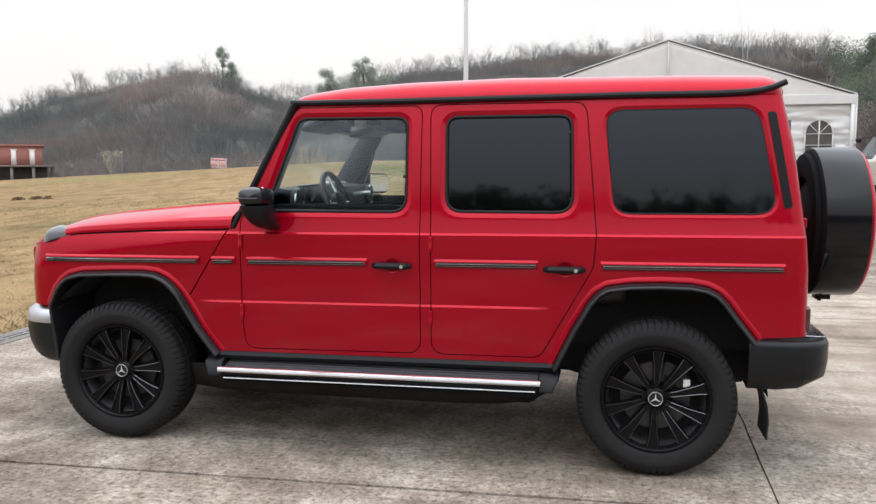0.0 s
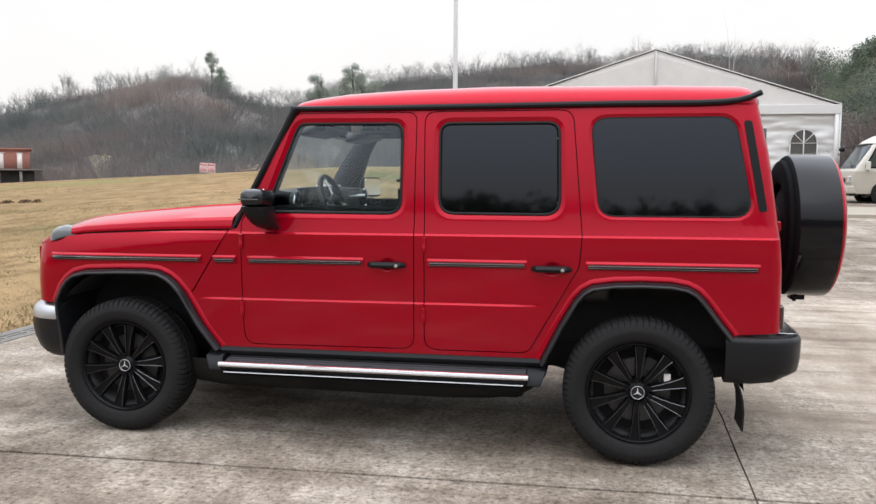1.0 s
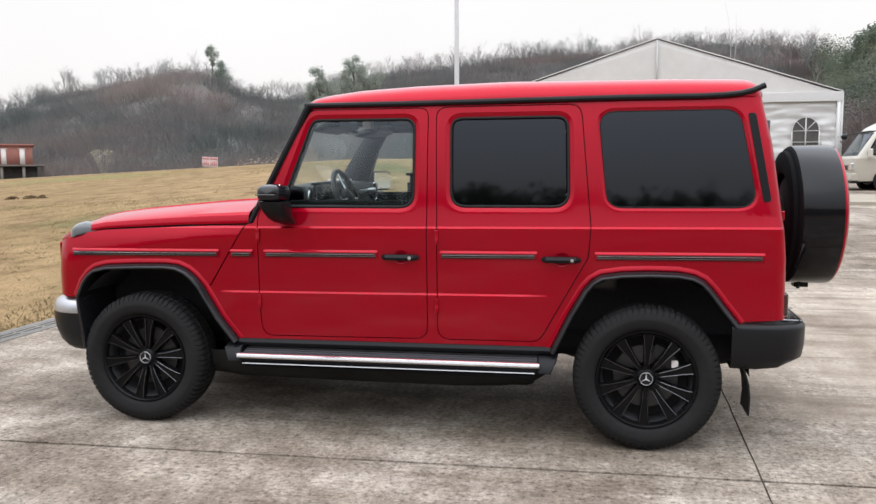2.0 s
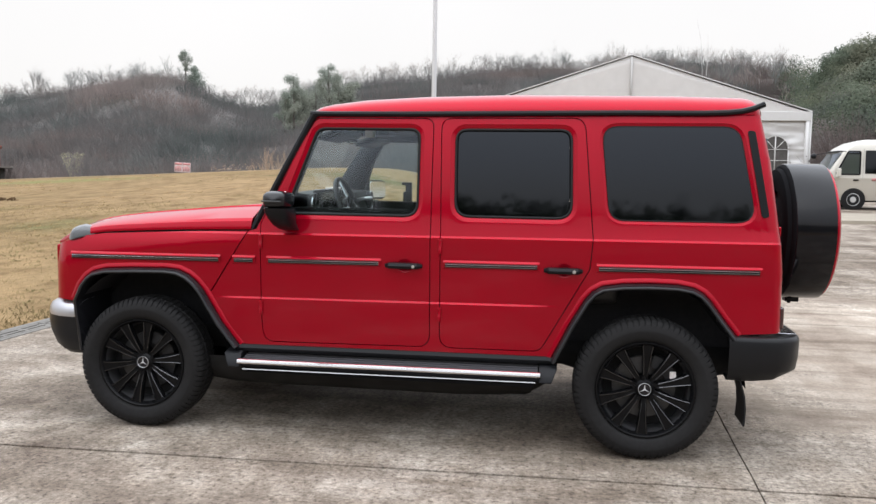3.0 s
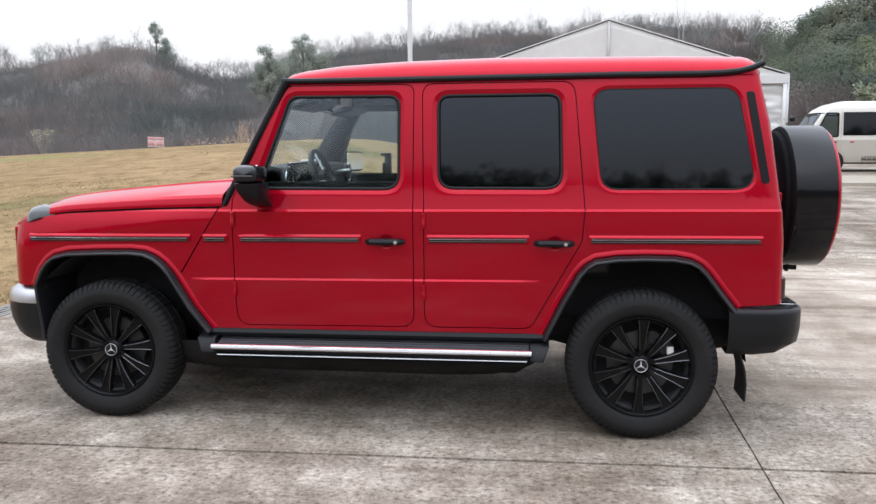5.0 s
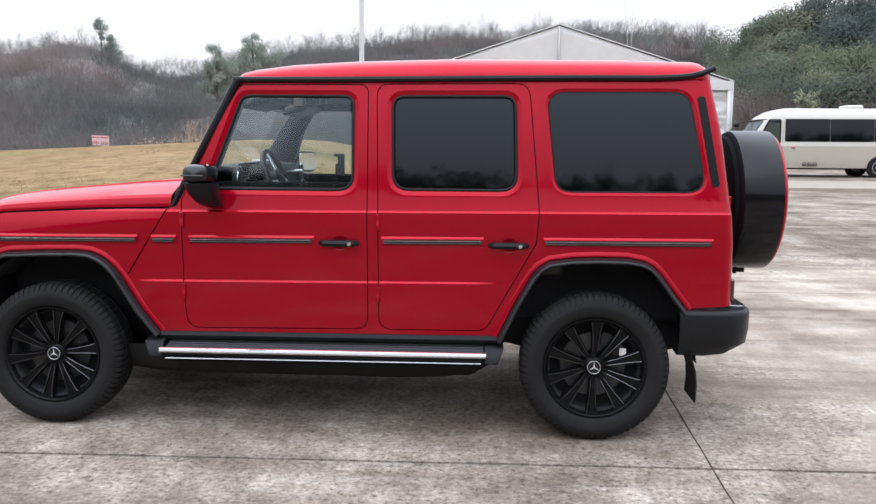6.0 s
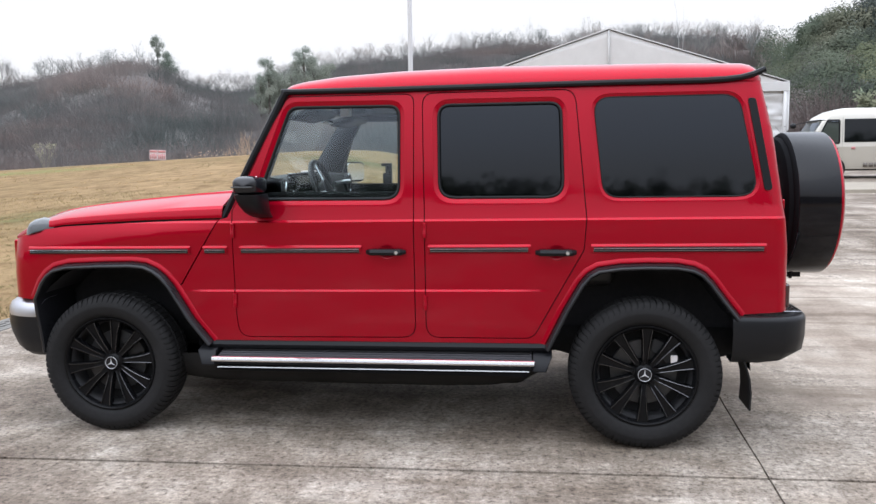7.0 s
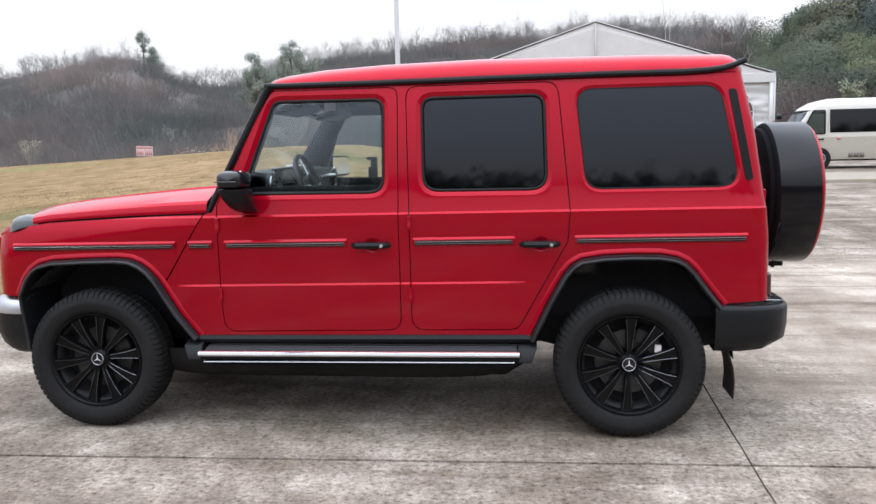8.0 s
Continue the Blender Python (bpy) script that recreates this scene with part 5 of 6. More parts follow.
part("centre_console", boxes((0.93, 1.30, -0.13, 0.13, 0.7, 1.12)), TRIM, dash, bevel=0.03)
for y in (-0.68, 0.68):
    noz = part("air_nozzle", lathe([(0.965, 0.070), (0.992, 0.070), (0.990, 0.058), (0.975, 0.040), (0.984, 0.016), (0.984, 0.0)], 28, "x", m=Matrix.Translation((0, y, 1.325))), TRIM, dash, "round air nozzle with a silver ring")
    part("nozzle_ring", lathe([(0.990, 0.072), (0.996, 0.069), (0.994, 0.063), (0.988, 0.060)], 28, "x", m=Matrix.Translation((0, y, 1.325))), DARKCHROME, noz)
    for a in (0, 60, 120):
        m = Matrix.Translation((0.990, y, 1.325)) @ Matrix.Rotation(radians(a), 4, "X")
        bm = bmesh.new()
        box(bm, -0.002, 0.002, -0.056, 0.056, -0.003, 0.003, m)
        bmesh.ops.recalc_face_normals(bm, faces=bm.faces)
        part("nozzle_vane", bm, PLASTIC, noz)
m = pose(1.115, -0.38, 1.305, 0, 68, 0)
bm = bmesh.new()
tube([m @ Vector((0.185 * math.cos(a), 0.185 * math.sin(a), 0)) for a in np.linspace(0, math.tau, 29)[:-1]], 0.017, 10, True, bm)
stw = part("steering_wheel", bm, LEATHER, car, "black leather steering wheel", sharp=0)
bm = bmesh.new()
lathe([(-0.02, 0.0), (-0.02, 0.06), (0.02, 0.07), (0.03, 0.05), (0.035, 0.0)], 20, "x", bm, m @ Matrix.Rotation(-math.pi / 2, 4, "Y"))
part("steering_hub", bm, TRIM, stw)
for a in (0, 180, 90):
    p = m @ Vector((0.055 * math.cos(radians(a + 90)), 0.055 * math.sin(radians(a + 90)), 0.01))
    q = m @ Vector((0.178 * math.cos(radians(a + 90)), 0.178 * math.sin(radians(a + 90)), 0.0))
    part("steering_spoke", tube([p, q], (0.014, 0.010), 8), DARKCHROME, stw)
for s in (-1, 1):
    seat = part("front_seat", boxes((1.30, 1.80, s * 0.18, s * 0.66, 0.78, 0.92)), LEATHER, car, "black leather front seat", bevel=0.05)
    mm = pose(1.80, s * 0.42, 0.88, 0, 10, 0)
    bm = bmesh.new()
    box(bm, -0.07, 0.07, -0.24, 0.24, 0, 0.58, mm)
    bmesh.ops.recalc_face_normals(bm, faces=bm.faces)
    part("seat_back", bm, LEATHER, seat, bevel=0.05)
    bm = bmesh.new()
    box(bm, -0.05, 0.04, -0.13, 0.13, 0.62, 0.80, mm)
    bmesh.ops.recalc_face_normals(bm, faces=bm.faces)
    part("headrest", bm, LEATHER, seat, bevel=0.035)
    bm = bmesh.new()
    box(bm, -0.085, 0.085, -0.21, 0.21, -0.021, 0.021, pose(1.065, s * 0.42, 1.742, 0, -14, 0))
    bmesh.ops.recalc_face_normals(bm, faces=bm.faces)
    part("sun_visor", bm, TRIM, car, "dark folded sun visor", bevel=0.02)
for s in (-1, 1):
    part("door_ledge", boxes((0.90, 1.66, s * 0.74, s * 0.815, 1.18, 1.318)), MATTE, car, bevel=0.012)
part("grab_handle", boxes((1.218, 1.282, 0.76, 0.80, 1.31, 1.392), (1.236, 1.282, 0.762, 0.798, 1.388, 1.446), (1.206, 1.282, 0.765, 0.795, 1.440, 1.462)), TRIM, car, bevel=0.006)
part("dash_paper", boxes((0.76, 0.86, 0.28, 0.52, 1.404, 1.420)), SIGN_WHITE, car, "white paper on the dashboard")
part("passenger_grip", tube([(0.99, 0.30, 1.335), (1.03, 0.36, 1.345), (1.035, 0.50, 1.345), (0.99, 0.56, 1.335)], 0.012, 8), SILVER, car, "silver passenger grip bar")
for k in range(3):
    part("column_stalk", tube([(1.06, -0.38 + 0.09 * (k - 1), 1.30), (1.075, -0.38 + 0.20 * (k - 1), 1.30 + 0.02 * k)], 0.009, 6), DARKCHROME, car)
part("interior_mirror", boxes((1.01, 1.035, -0.12, 0.12, 1.715, 1.772)), BLACK_GLOSS, car, bevel=0.01)
part("visor_label", boxes((1.19, 1.245, -0.30, -0.24, 1.742, 1.790)), SIGN_WHITE, car, bevel=0.004)
part("roof_console", boxes((1.08, 1.30, -0.10, 0.10, 1.765, 1.80)), LINER, car, bevel=0.01)
part("rear_bench", boxes((2.25, 2.75, -0.66, 0.66, 0.80, 0.95), (2.62, 2.78, -0.66, 0.66, 0.9, 1.45)), LEATHER, car, bevel=0.04)

# ---------------------------------------------------------------- tent
def tent():
    t = empty("event_tent", "large white gabled event tent with arched windows", "tent")
    x0, x1, yf, yb = -4.25, 15.52, 44.0, 74.0
    base, eave, apex, xm = 0.85, 5.52, 8.74, 5.67
    # gable cloth, front: fan of panels with slight folds
    bm = bmesh.new()
    cols = np.linspace(x0, x1, 41)
    rows = []
    for k in range(9):
        f = k / 8
        row = []
        for x in cols:
            zt = eave + (apex - eave) * (1 - abs(x - xm) / ((xm - x0) if x < xm else (x1 - xm)))
            z = eave - 0.25 + (zt - eave + 0.25) * f
            row.append(Vector((x, yf + 0.10 + 0.03 * noise.noise(Vector((x * 1.3, z * 0.8, 0))), z)))
        rows.append(row)
    grid_surface(rows, (0, 0.02, 0), bm)
    part("gable_cloth", bm, PVC_ROOF, t, "white gable cloth", sharp=0)
    # front wall cloth with creases
    rows = []
    for z in np.linspace(base - 0.3, eave - 0.2, 60):
        rows.append([Vector((x, yf + 0.16 + 0.13 * noise.noise(Vector((x * 0.7, z * 2.8, 2))) + 0.05 * noise.noise(Vector((x * 1.8, z * 6, 4))), z)) for x in np.linspace(x0, x1, 110)])
    part("wall_cloth", grid_surface(rows, (0, 0.02, 0)), PVC, t, "creased white wall cloth", sharp=0)
    part("eave_valance", boxes((x0 - 0.1, x1 + 0.1, yf - 0.04, yf + 0.1, eave - 0.46, eave + 0.06)), PVC, t, bevel=0.02)
    # roof slopes
    for a, b in ((x0 - 0.15, xm), (x1 + 0.15, xm)):
        rows = [[Vector((a + (b - a) * f, y, eave + (apex - eave) * f + 0.10)) for f in np.linspace(0, 1, 6)] for y in np.linspace(yf + 0.04, yb, 7)]
        part("roof_cloth", grid_surface(rows, (0, 0, -0.06)), PVC_ROOF, t)
        part("gable_edge", tube([(a, yf + 0.03, eave + 0.05), (b, yf + 0.03, apex + 0.05)], 0.02, 8), POST, t)
        part("side_wall", boxes((a - 0.02 if a < 0 else a - 0.1, a + 0.1 if a < 0 else a + 0.02, yf + 0.1, yb, base - 0.3, eave)), PVC, t)
    part("ridge_post", boxes((xm - 0.05, xm + 0.05, yf - 0.03, yf + 0.08, eave - 0.3, apex - 0.05)), POST, t, "grey ridge post")
    for x in (x0, x1 - 0.10):
        part("corner_post", boxes((x - 0.08, x + 0.12, yf - 0.02, yf + 0.2, base - 0.3, eave)), PVC, t)
    part("rear_gable", boxes((x0, x1, yb - 0.05, yb, base, eave)), PVC, t)
    # arched windows
    for cx in (-2.4, 1.65, 9.7, 13.77):
        w, zs, zb = 0.71, 3.45, 2.1
        pts = [(cx - w, zb), (cx + w, zb)] + [(cx + w * math.cos(a), zs + 0.75 * math.sin(a)) for a in np.linspace(0, math.pi, 17)]
        bm = bmesh.new()
        bm.faces.new([bm.verts.new((p[0], yf + 0.05, p[1])) for p in pts])
        win = part("arched_window", bm, TENT_PANE, t, "dark arched window with white bars")
        def bar(p, q, r=0.035):
            part("glazing_bar", tube([(p[0], yf + 0.03, p[1]), (q[0], yf + 0.03, q[1])], (r, 0.02), 6), PVC, win)
        bar((cx, zb), (cx, zs + 0.74))
        bar((cx - w, zs), (cx + w, zs))
        bar((cx - w, zs - 0.62), (cx + w, zs - 0.62))
        for a in (45, 135):
            bar((cx, zs), (cx + w * math.cos(radians(a)), zs + 0.75 * math.sin(radians(a))))
        for p, q in zip(pts[1:], pts[2:] + pts[:1]):
            bar(p, q, 0.03)
    return t


tent()

# ---------------------------------------------------------------- bus
def minibus():
    """A small coach seen from its near side, nose towards -x; origin on the ground below its nose."""
    b = empty("minibus", "white and champagne minibus with dark windows, parked", "bus")
    L, W = 6.99, 2.05
    # lower body
    def shell(name, zs, mat, label):
        rows = []
        for z in zs:
            ins = float(np.interp(z, [0.35, 0.6, 1.2, 2.2, 2.5, 2.63, 2.66], [0.03, 0.0, 0.0, 0.06, 0.12, 0.28, 0.5]))
            xn = float(np.interp(z, [0.35, 0.75, 1.25, 2.15, 2.35, 2.55, 2.66], [0.10, 0.0, 0.06, 0.66, 0.85, 1.2, 1.6]))
            xb = L - float(np.interp(z, [0.35, 1.2, 2.3, 2.6, 2.66], [0.05, 0.0, 0.08, 0.25, 0.5]))
            r = 0.22
            ring = []
            for cx, cy, a0 in ((xn + r, ins + r, 180), (xb - r, ins + r, 270), (xb - r, W - ins - r, 0), (xn + r, W - ins - r, 90)):
                for k in range(5):
                    a = radians(a0 + 22.5 * k)
                    ring.append(Vector((cx + r * math.cos(a), cy + r * math.sin(a), z)))
            ring.append(ring[0].copy())
            rows.append(ring)
        bm = grid_surface(rows)
        # the windscreen's opening, round both front corners
        gone = [f for f in bm.faces if zs[-1] > 2.6 and 1.28 < f.calc_center_median().z < 2.15 and f.calc_center_median().x < 0.10 + max(0.0, f.calc_center_median().z - 1.25) * 0.667 + 0.02]
        bmesh.ops.delete(bm, geom=gone, context="FACES")
        if zs[-1] > 2.6:
            bm.faces.new([bm.verts.new(p) for p in rows[-1][:-1]])
        bmesh.ops.remove_doubles(bm, verts=bm.verts, dist=1e-5)
        bmesh.ops.recalc_face_normals(bm, faces=bm.faces)
        return part(name, bm, mat, b, label, sharp=50)
    shell("lower_body", [0.36, 0.42, 0.6, 0.9, 1.2], BUS_CREAM, "champagne lower body")
    shell("upper_body", [1.2, 1.30, 1.45, 1.6, 1.75, 1.9, 2.05, 2.15, 2.22, 2.35, 2.45, 2.55, 2.61, 2.645, 2.66], BUS_WHITE, "white upper body and roof")
    # side glass, near side: cab window and long dark band, on both sides
    for yy, s in ((-0.012, 1), (W + 0.012, -1)):
        def glass(name, pts, mat, label):
            bm = bmesh.new()
            out = rounded(pts, 0.06 if name == "cab_window" else 0.02, 3)
            ins = lambda z: float(np.interp(z, [0.35, 0.6, 1.2, 2.2, 2.5], [0.03, 0.0, 0.0, 0.06, 0.12]))
            lo = [bm.verts.new((x, yy + s * (ins(z) - 0.002), z)) for x, z in out]
            bm.faces.new(lo)
            return part(name, bm, mat, b, label)
        glass("cab_window", [(0.50, 1.36), (1.32, 1.36), (1.32, 2.18), (0.93, 2.18)], CAB_GLASS, "tinted cab side window")
        fr = rounded([(0.44, 1.31), (1.37, 1.31), (1.37, 2.23), (0.90, 2.23)], 0.08, 4)
        ring = []
        for lp, o in ((fr, 0.006), (offset(fr, 0.012), 0.020), (offset(fr, 0.045), 0.020), (offset(fr, 0.055), 0.004)):
            ring.append([Vector((x, yy - s * (o - float(np.interp(z, [1.2, 2.2, 2.5], [0.0, 0.06, 0.12]))), z)) for x, z in [*lp, lp[0]]])
        part("cab_window_frame", grid_surface(ring), PLASTIC, b, "black rubber window frame", sharp=0)
        part("rain_visor", boxes((0.93, 1.33, yy - s * 0.02 + s * 0.05, yy + s * 0.05, 2.10, 2.17)), CAB_GLASS, b)
        glass("side_window", [(1.52, 1.37), (3.21, 1.37), (3.21, 2.24), (1.52, 2.24)], BUS_GLASS, "dark side window")
        glass("side_window", [(3.22, 1.37), (4.86, 1.37), (4.86, 2.24), (3.22, 2.24)], BUS_GLASS, "dark side window")
        glass("side_window", [(4.87, 1.37), (6.60, 1.37), (6.60, 2.24), (4.87, 2.24)], BUS_GLASS, "dark side window")
        part("door_gap", boxes((1.45, 1.456, yy + s * 0.012, yy + s * 0.03, 0.5, 2.3)), LOUVRE, b)
        part("door_handle", boxes((1.12, 1.30, yy - s * 0.02, yy + s * 0.03, 1.10, 1.15)), PLASTIC, b)
        for k in range(3):
            part("louvre", boxes((2.22 + 0.2 * k, 2.38 + 0.2 * k, yy - s * 0.004, yy + s * 0.03, 0.44, 0.60)), LOUVRE, b)
        part("side_mark", boxes((1.78, 1.92, yy - s * 0.003, yy + s * 0.03, 1.10, 1.20)), SIGN_RED, b)
    # windscreen and nose
    rows = []
    for z in (1.29, 1.5, 1.75, 2.0, 2.16):
        xn = float(np.interp(z, [0.75, 1.25, 2.15, 2.35], [0.0, 0.06, 0.66, 0.85])) + 0.012
        ins = float(np.interp(z, [1.2, 2.2, 2.5], [0.0, 0.06, 0.12])) + 0.004
        r = 0.22
        near = [Vector((xn + r - r * math.cos(a), ins + r - r * math.sin(a), z)) for a in (0.9, 0.6, 0.3, 0.0)]
        rows.append(near + [Vector((p.x, W - p.y, z)) for p in reversed(near)])
    ws = part("windscreen", grid_surface(rows), BUS_CLEAR, b, "sloping windscreen")
    ws.visible_shadow = False
    part("wiper", tube([(0.09, 0.35, 1.33), (0.20, 0.8, 1.52), (0.24, 1.1, 1.56)], 0.012, 5), PLASTIC, b)
    part("windscreen_hood", tube([(0.86, 0.10, 2.19), (0.70, 0.20, 2.20), (0.67, 0.5, 2.21), (0.67, W - 0.5, 2.21), (0.70, W - 0.20, 2.20), (0.86, W - 0.10, 2.19)], (0.035, 0.035), 8), PLASTIC, b)
    part("cab_dashboard", boxes((0.24, 0.85, 0.12, W - 0.12, 1.0, 1.44)), TRIM, b, bevel=0.05)
    part("cab_partition", boxes((1.9, 1.95, 0.1, W - 0.1, 0.6, 2.3)), TRIM, b)
    for y in (0.35, W - 0.9):
        part("cab_seat", boxes((1.15, 1.28, y, y + 0.5, 1.0, 1.85), (0.8, 1.2, y, y + 0.5, 0.95, 1.1)), TRIM, b, bevel=0.05)
    part("front_bumper", boxes((-0.06, 0.30, 0.03, W - 0.03, 0.36, 0.66)), BUS_CREAM, b, bevel=0.05)
    part("bumper_skirt", boxes((-0.02, 0.30, 0.05, W - 0.05, 0.28, 0.37)), PLASTIC, b, bevel=0.02)
    part("grille", boxes((-0.02, 0.02, 0.5, W - 0.5, 0.78, 0.95)), PLASTIC, b, bevel=0.01)
    for y in (0.28, W - 0.28):
        part("headlamp", boxes((-0.03, 0.14, y - 0.18 if y < 1 else y - 0.12, y + 0.12 if y < 1 else y + 0.18, 0.76, 1.02)), HEADLAMP, b, "clear headlamp", bevel=0.03)
        part("indicator_lamp", boxes((-0.03, 0.10, y + 0.12 if y < 1 else y - 0.24, y + 0.24 if y < 1 else y - 0.12, 0.78, 1.00)), AMBER, b, "amber indicator", bevel=0.02)
    for y0, y1 in ((0.05, -0.22),):
        mr = part("mirror_arm", tube([(0.55, y0, 2.15), (0.15, (y0 + y1) / 2, 2.12), (-0.35, y1, 2.05)], 0.011, 6), PLASTIC, b, "long black mirror arm")
        part("mirror_head", lathe([(-0.52, 0.0), (-0.50, 0.06), (-0.44, 0.095), (-0.36, 0.10), (-0.32, 0.07), (-0.31, 0.0)], 16, "x", m=Matrix.Translation((0, y1, 1.99))), PLASTIC, mr)
    part("side_mirror", boxes((0.48, 0.62, -0.24, -0.04, 1.22, 1.56)), BUS_WHITE, b, bevel=0.04)
    part("roof_unit", boxes((4.0, 4.65, 0.6, 1.4, 2.63, 2.80)), BUS_WHITE, b, bevel=0.06)
    part("chassis", boxes((0.5, 6.7, 0.3, W - 0.3, 0.30, 0.45)), UNDER, b)
    for x in (1.15, 5.09):
        for y, s in ((0.13, -1), (W - 0.13, 1)):
            w = empty("wheel", "", "")
            w.parent = b
            mt = Matrix.Translation((x, y, 0.385))
            part("wheel_arch", lathe([(s * 0.135, 0.435), (s * 0.145, 0.425), (s * 0.06, 0.42)], 40, m=mt), PLASTIC, w)
            part("arch_shadow", lathe([(s * 0.134, 0.0), (s * 0.134, 0.43)], 40, m=mt), UNDER, w)
            part("tyre", lathe([(s * 0.05, 0.22), (s * 0.15, 0.235), (s * 0.165, 0.30), (s * 0.15, 0.37), (s * 0.1, 0.385), (s * -0.08, 0.385), (s * -0.1, 0.30)], 40, m=mt), TYRE, w)
            part("rim", lathe([(s * 0.15, 0.24), (s * 0.155, 0.225), (s * 0.10, 0.20), (s * 0.11, 0.12), (s * 0.16, 0.10), (s * 0.165, 0.0)], 30, m=mt), ALU, w, "silver steel rim")
            for k in range(6):
                a = radians(60 * k + 15)
                part("hand_hole", lathe([(s * 0.104, 0.0), (s * 0.108, 0.022), (s * 0.10, 0.024)], 10, m=mt @ Matrix.Translation((0.165 * math.cos(a), 0, 0.165 * math.sin(a)))), UNDER, w)
    return b


bus = minibus()
bus.matrix_basis = pose(11.82, 27.9, 0.57, 0, 0, 0.5)

# ---------------------------------------------------------------- mast, house, board
def mast(x, y):
    z = ground_h(x, y)
    m = empty("lamp_mast", "tall slim pale metal mast", "pole")
    part("shaft", tube([(x, y, z), (x, y, z + 6), (x, y, z + 13)], [0.13, 0.115, 0.09], 16), POLE, m)
    part("base_plate", boxes((x - 0.22, x + 0.22, y - 0.22, y + 0.22, z - 0.02, z + 0.03)), STEEL, m)
    return m


mast(-4.35, 35.0)


def brick_house():
    """Built from its near corner towards -x, then turned to face the yard."""
    h = empty("brick_house", "low red brick house with white window frames", "house")
    x0, x1, y0, y1, z0 = -12.0, 0.0, 0.0, 7.0, 0.0
    part("plinth", boxes((x0, x1 + 0.3, y0 + 0.5, y1, z0 - 0.8, z0 + 0.92)), JOINT, h, "dark open plinth")
    for k in range(8):
        part("pillar", boxes((x0 + 1.6 * k, x0 + 0.22 + 1.6 * k, y0 - 0.3, y0 - 0.1, z0 - 0.8, z0 + 0.95)), LOUVRE, h)
    part("wall", boxes((x0, x1, y0, y1, z0 + 1.05, z0 + 2.62)), BRICK, h, "red brick wall")
    part("floor_slab", boxes((x0 - 0.2, x1 + 0.9, y0 - 0.4, y1, z0 + 0.94, z0 + 1.06)), LOUVRE, h, "grey balcony slab")
    part("roof", boxes((x0 - 0.2, x1 + 0.15, y0 - 0.2, y1, z0 + 2.62, z0 + 2.74)), BRICK, h)
    for x in (-0.75, -2.1, -4.2, -6.3, -8.4):
        w = part("window", boxes((x - 0.19, x + 0.19, y0 - 0.06, y0 + 0.02, z0 + 1.10, z0 + 2.32)), SIGN_WHITE, h, "white shuttered window")
        part("window_frame", boxes((x - 0.28, x + 0.28, y0 - 0.08, y0 - 0.05, z0 + 2.32, z0 + 2.38)), SIGN_WHITE, w)
    return h


house = brick_house()
house.matrix_basis = pose(-43.15, 54.9, 0.88, 0, 0, 37.5)


def notice_board(x, y):
    """Two faded panels side by side on legs, leaning a little."""
    z = ground_h(x, y)
    s = empty("notice_board", "small faded pink-white notice board with red lettering", "sign")
    m = pose(x, y, z, 0, 2.5, 0)
    def slab(*b):
        bm = bmesh.new()
        box(bm, *b, m)
        bmesh.ops.recalc_face_normals(bm, faces=bm.faces)
        return bm
    for x0, x1 in ((-0.62, -0.015), (0.015, 0.62)):
        pan = part("panel", slab(x0, x1, 0, 0.04, 0.10, 0.80), SIGN_PINK, s, "faded pink panel", bevel=0.008)
        part("header_band", slab(x0 + 0.03, x1 - 0.03, -0.008, 0.001, 0.62, 0.76), SIGN_RED, pan)
        for k in range(4):
            xx = x0 + 0.05 + k * 0.135
            part("letter_bar", slab(xx, xx + 0.085, -0.008, 0.001, 0.16 + 0.03 * (k % 2), 0.46 + 0.05 * (k % 3)), SIGN_RED, pan)
            part("text_bar", slab(xx - 0.01, xx + 0.105, -0.006, 0.001, 0.555, 0.585), SIGN_WHITE, pan)
    for dx in (-0.5, 0.5):
        part("leg", boxes((x + dx - 0.02, x + dx + 0.02, y + 0.04, y + 0.08, z - 0.1, z + 0.7)), STEEL, s)
    return s


notice_board(-25.8, 51.5)


# ---------------------------------------------------------------- woods
class Cloud:
    """Gathers many small triangles and quads into one mesh."""

    def __init__(self):
        self.v, self.f, self.cards = [], [], []

    def quads(self, pts):
        n = len(self.v)
        self.v.extend(pts)
        self.f.append(tuple(range(n, n + len(pts))))

    def limb(self, a, b, ra, rb):
        d = (b - a)
        s = d.cross(Vector((0.3, 0.2, 1))).normalized()
        u = d.cross(s).normalized()
        n = len(self.v)
        for p, r in ((a, ra), (b, rb)):
            for k in range(3):
                an = k * 2.0944
                self.v.append(p + s * r * math.cos(an) + u * r * math.sin(an))
        for k in range(3):
            self.f.append((n + k, n + (k + 1) % 3, n + 3 + (k + 1) % 3, n + 3 + k))

    def leaf(self, c, size, rng):
        a = Vector((rng.gauss(0, 1), rng.gauss(0, 1), rng.gauss(0, 1))).normalized()
        b = a.cross(Vector((rng.gauss(0, 1), rng.gauss(0, 1), rng.gauss(0, 1)))).normalized()
        s, t = size * rng.uniform(0.6, 1.3), size * rng.uniform(0.35, 0.8)
        self.quads([c - a * s, c + b * t * 0.8, c + a * s, c - b * t])

    def build(self, name, mat):
        me = bpy.data.meshes.new(name)
        v = [tuple(p) for p in self.v]
        f = self.f
        if self.cards:
            c = np.concatenate(self.cards)
            n = len(v)
            v += c.reshape(-1, 3).tolist()
            f = f + (np.arange(len(c) * 4).reshape(-1, 4) + n).tolist()
        me.from_pydata(v, [], f)
        me.materials.append(mat)
        return new(name, me)


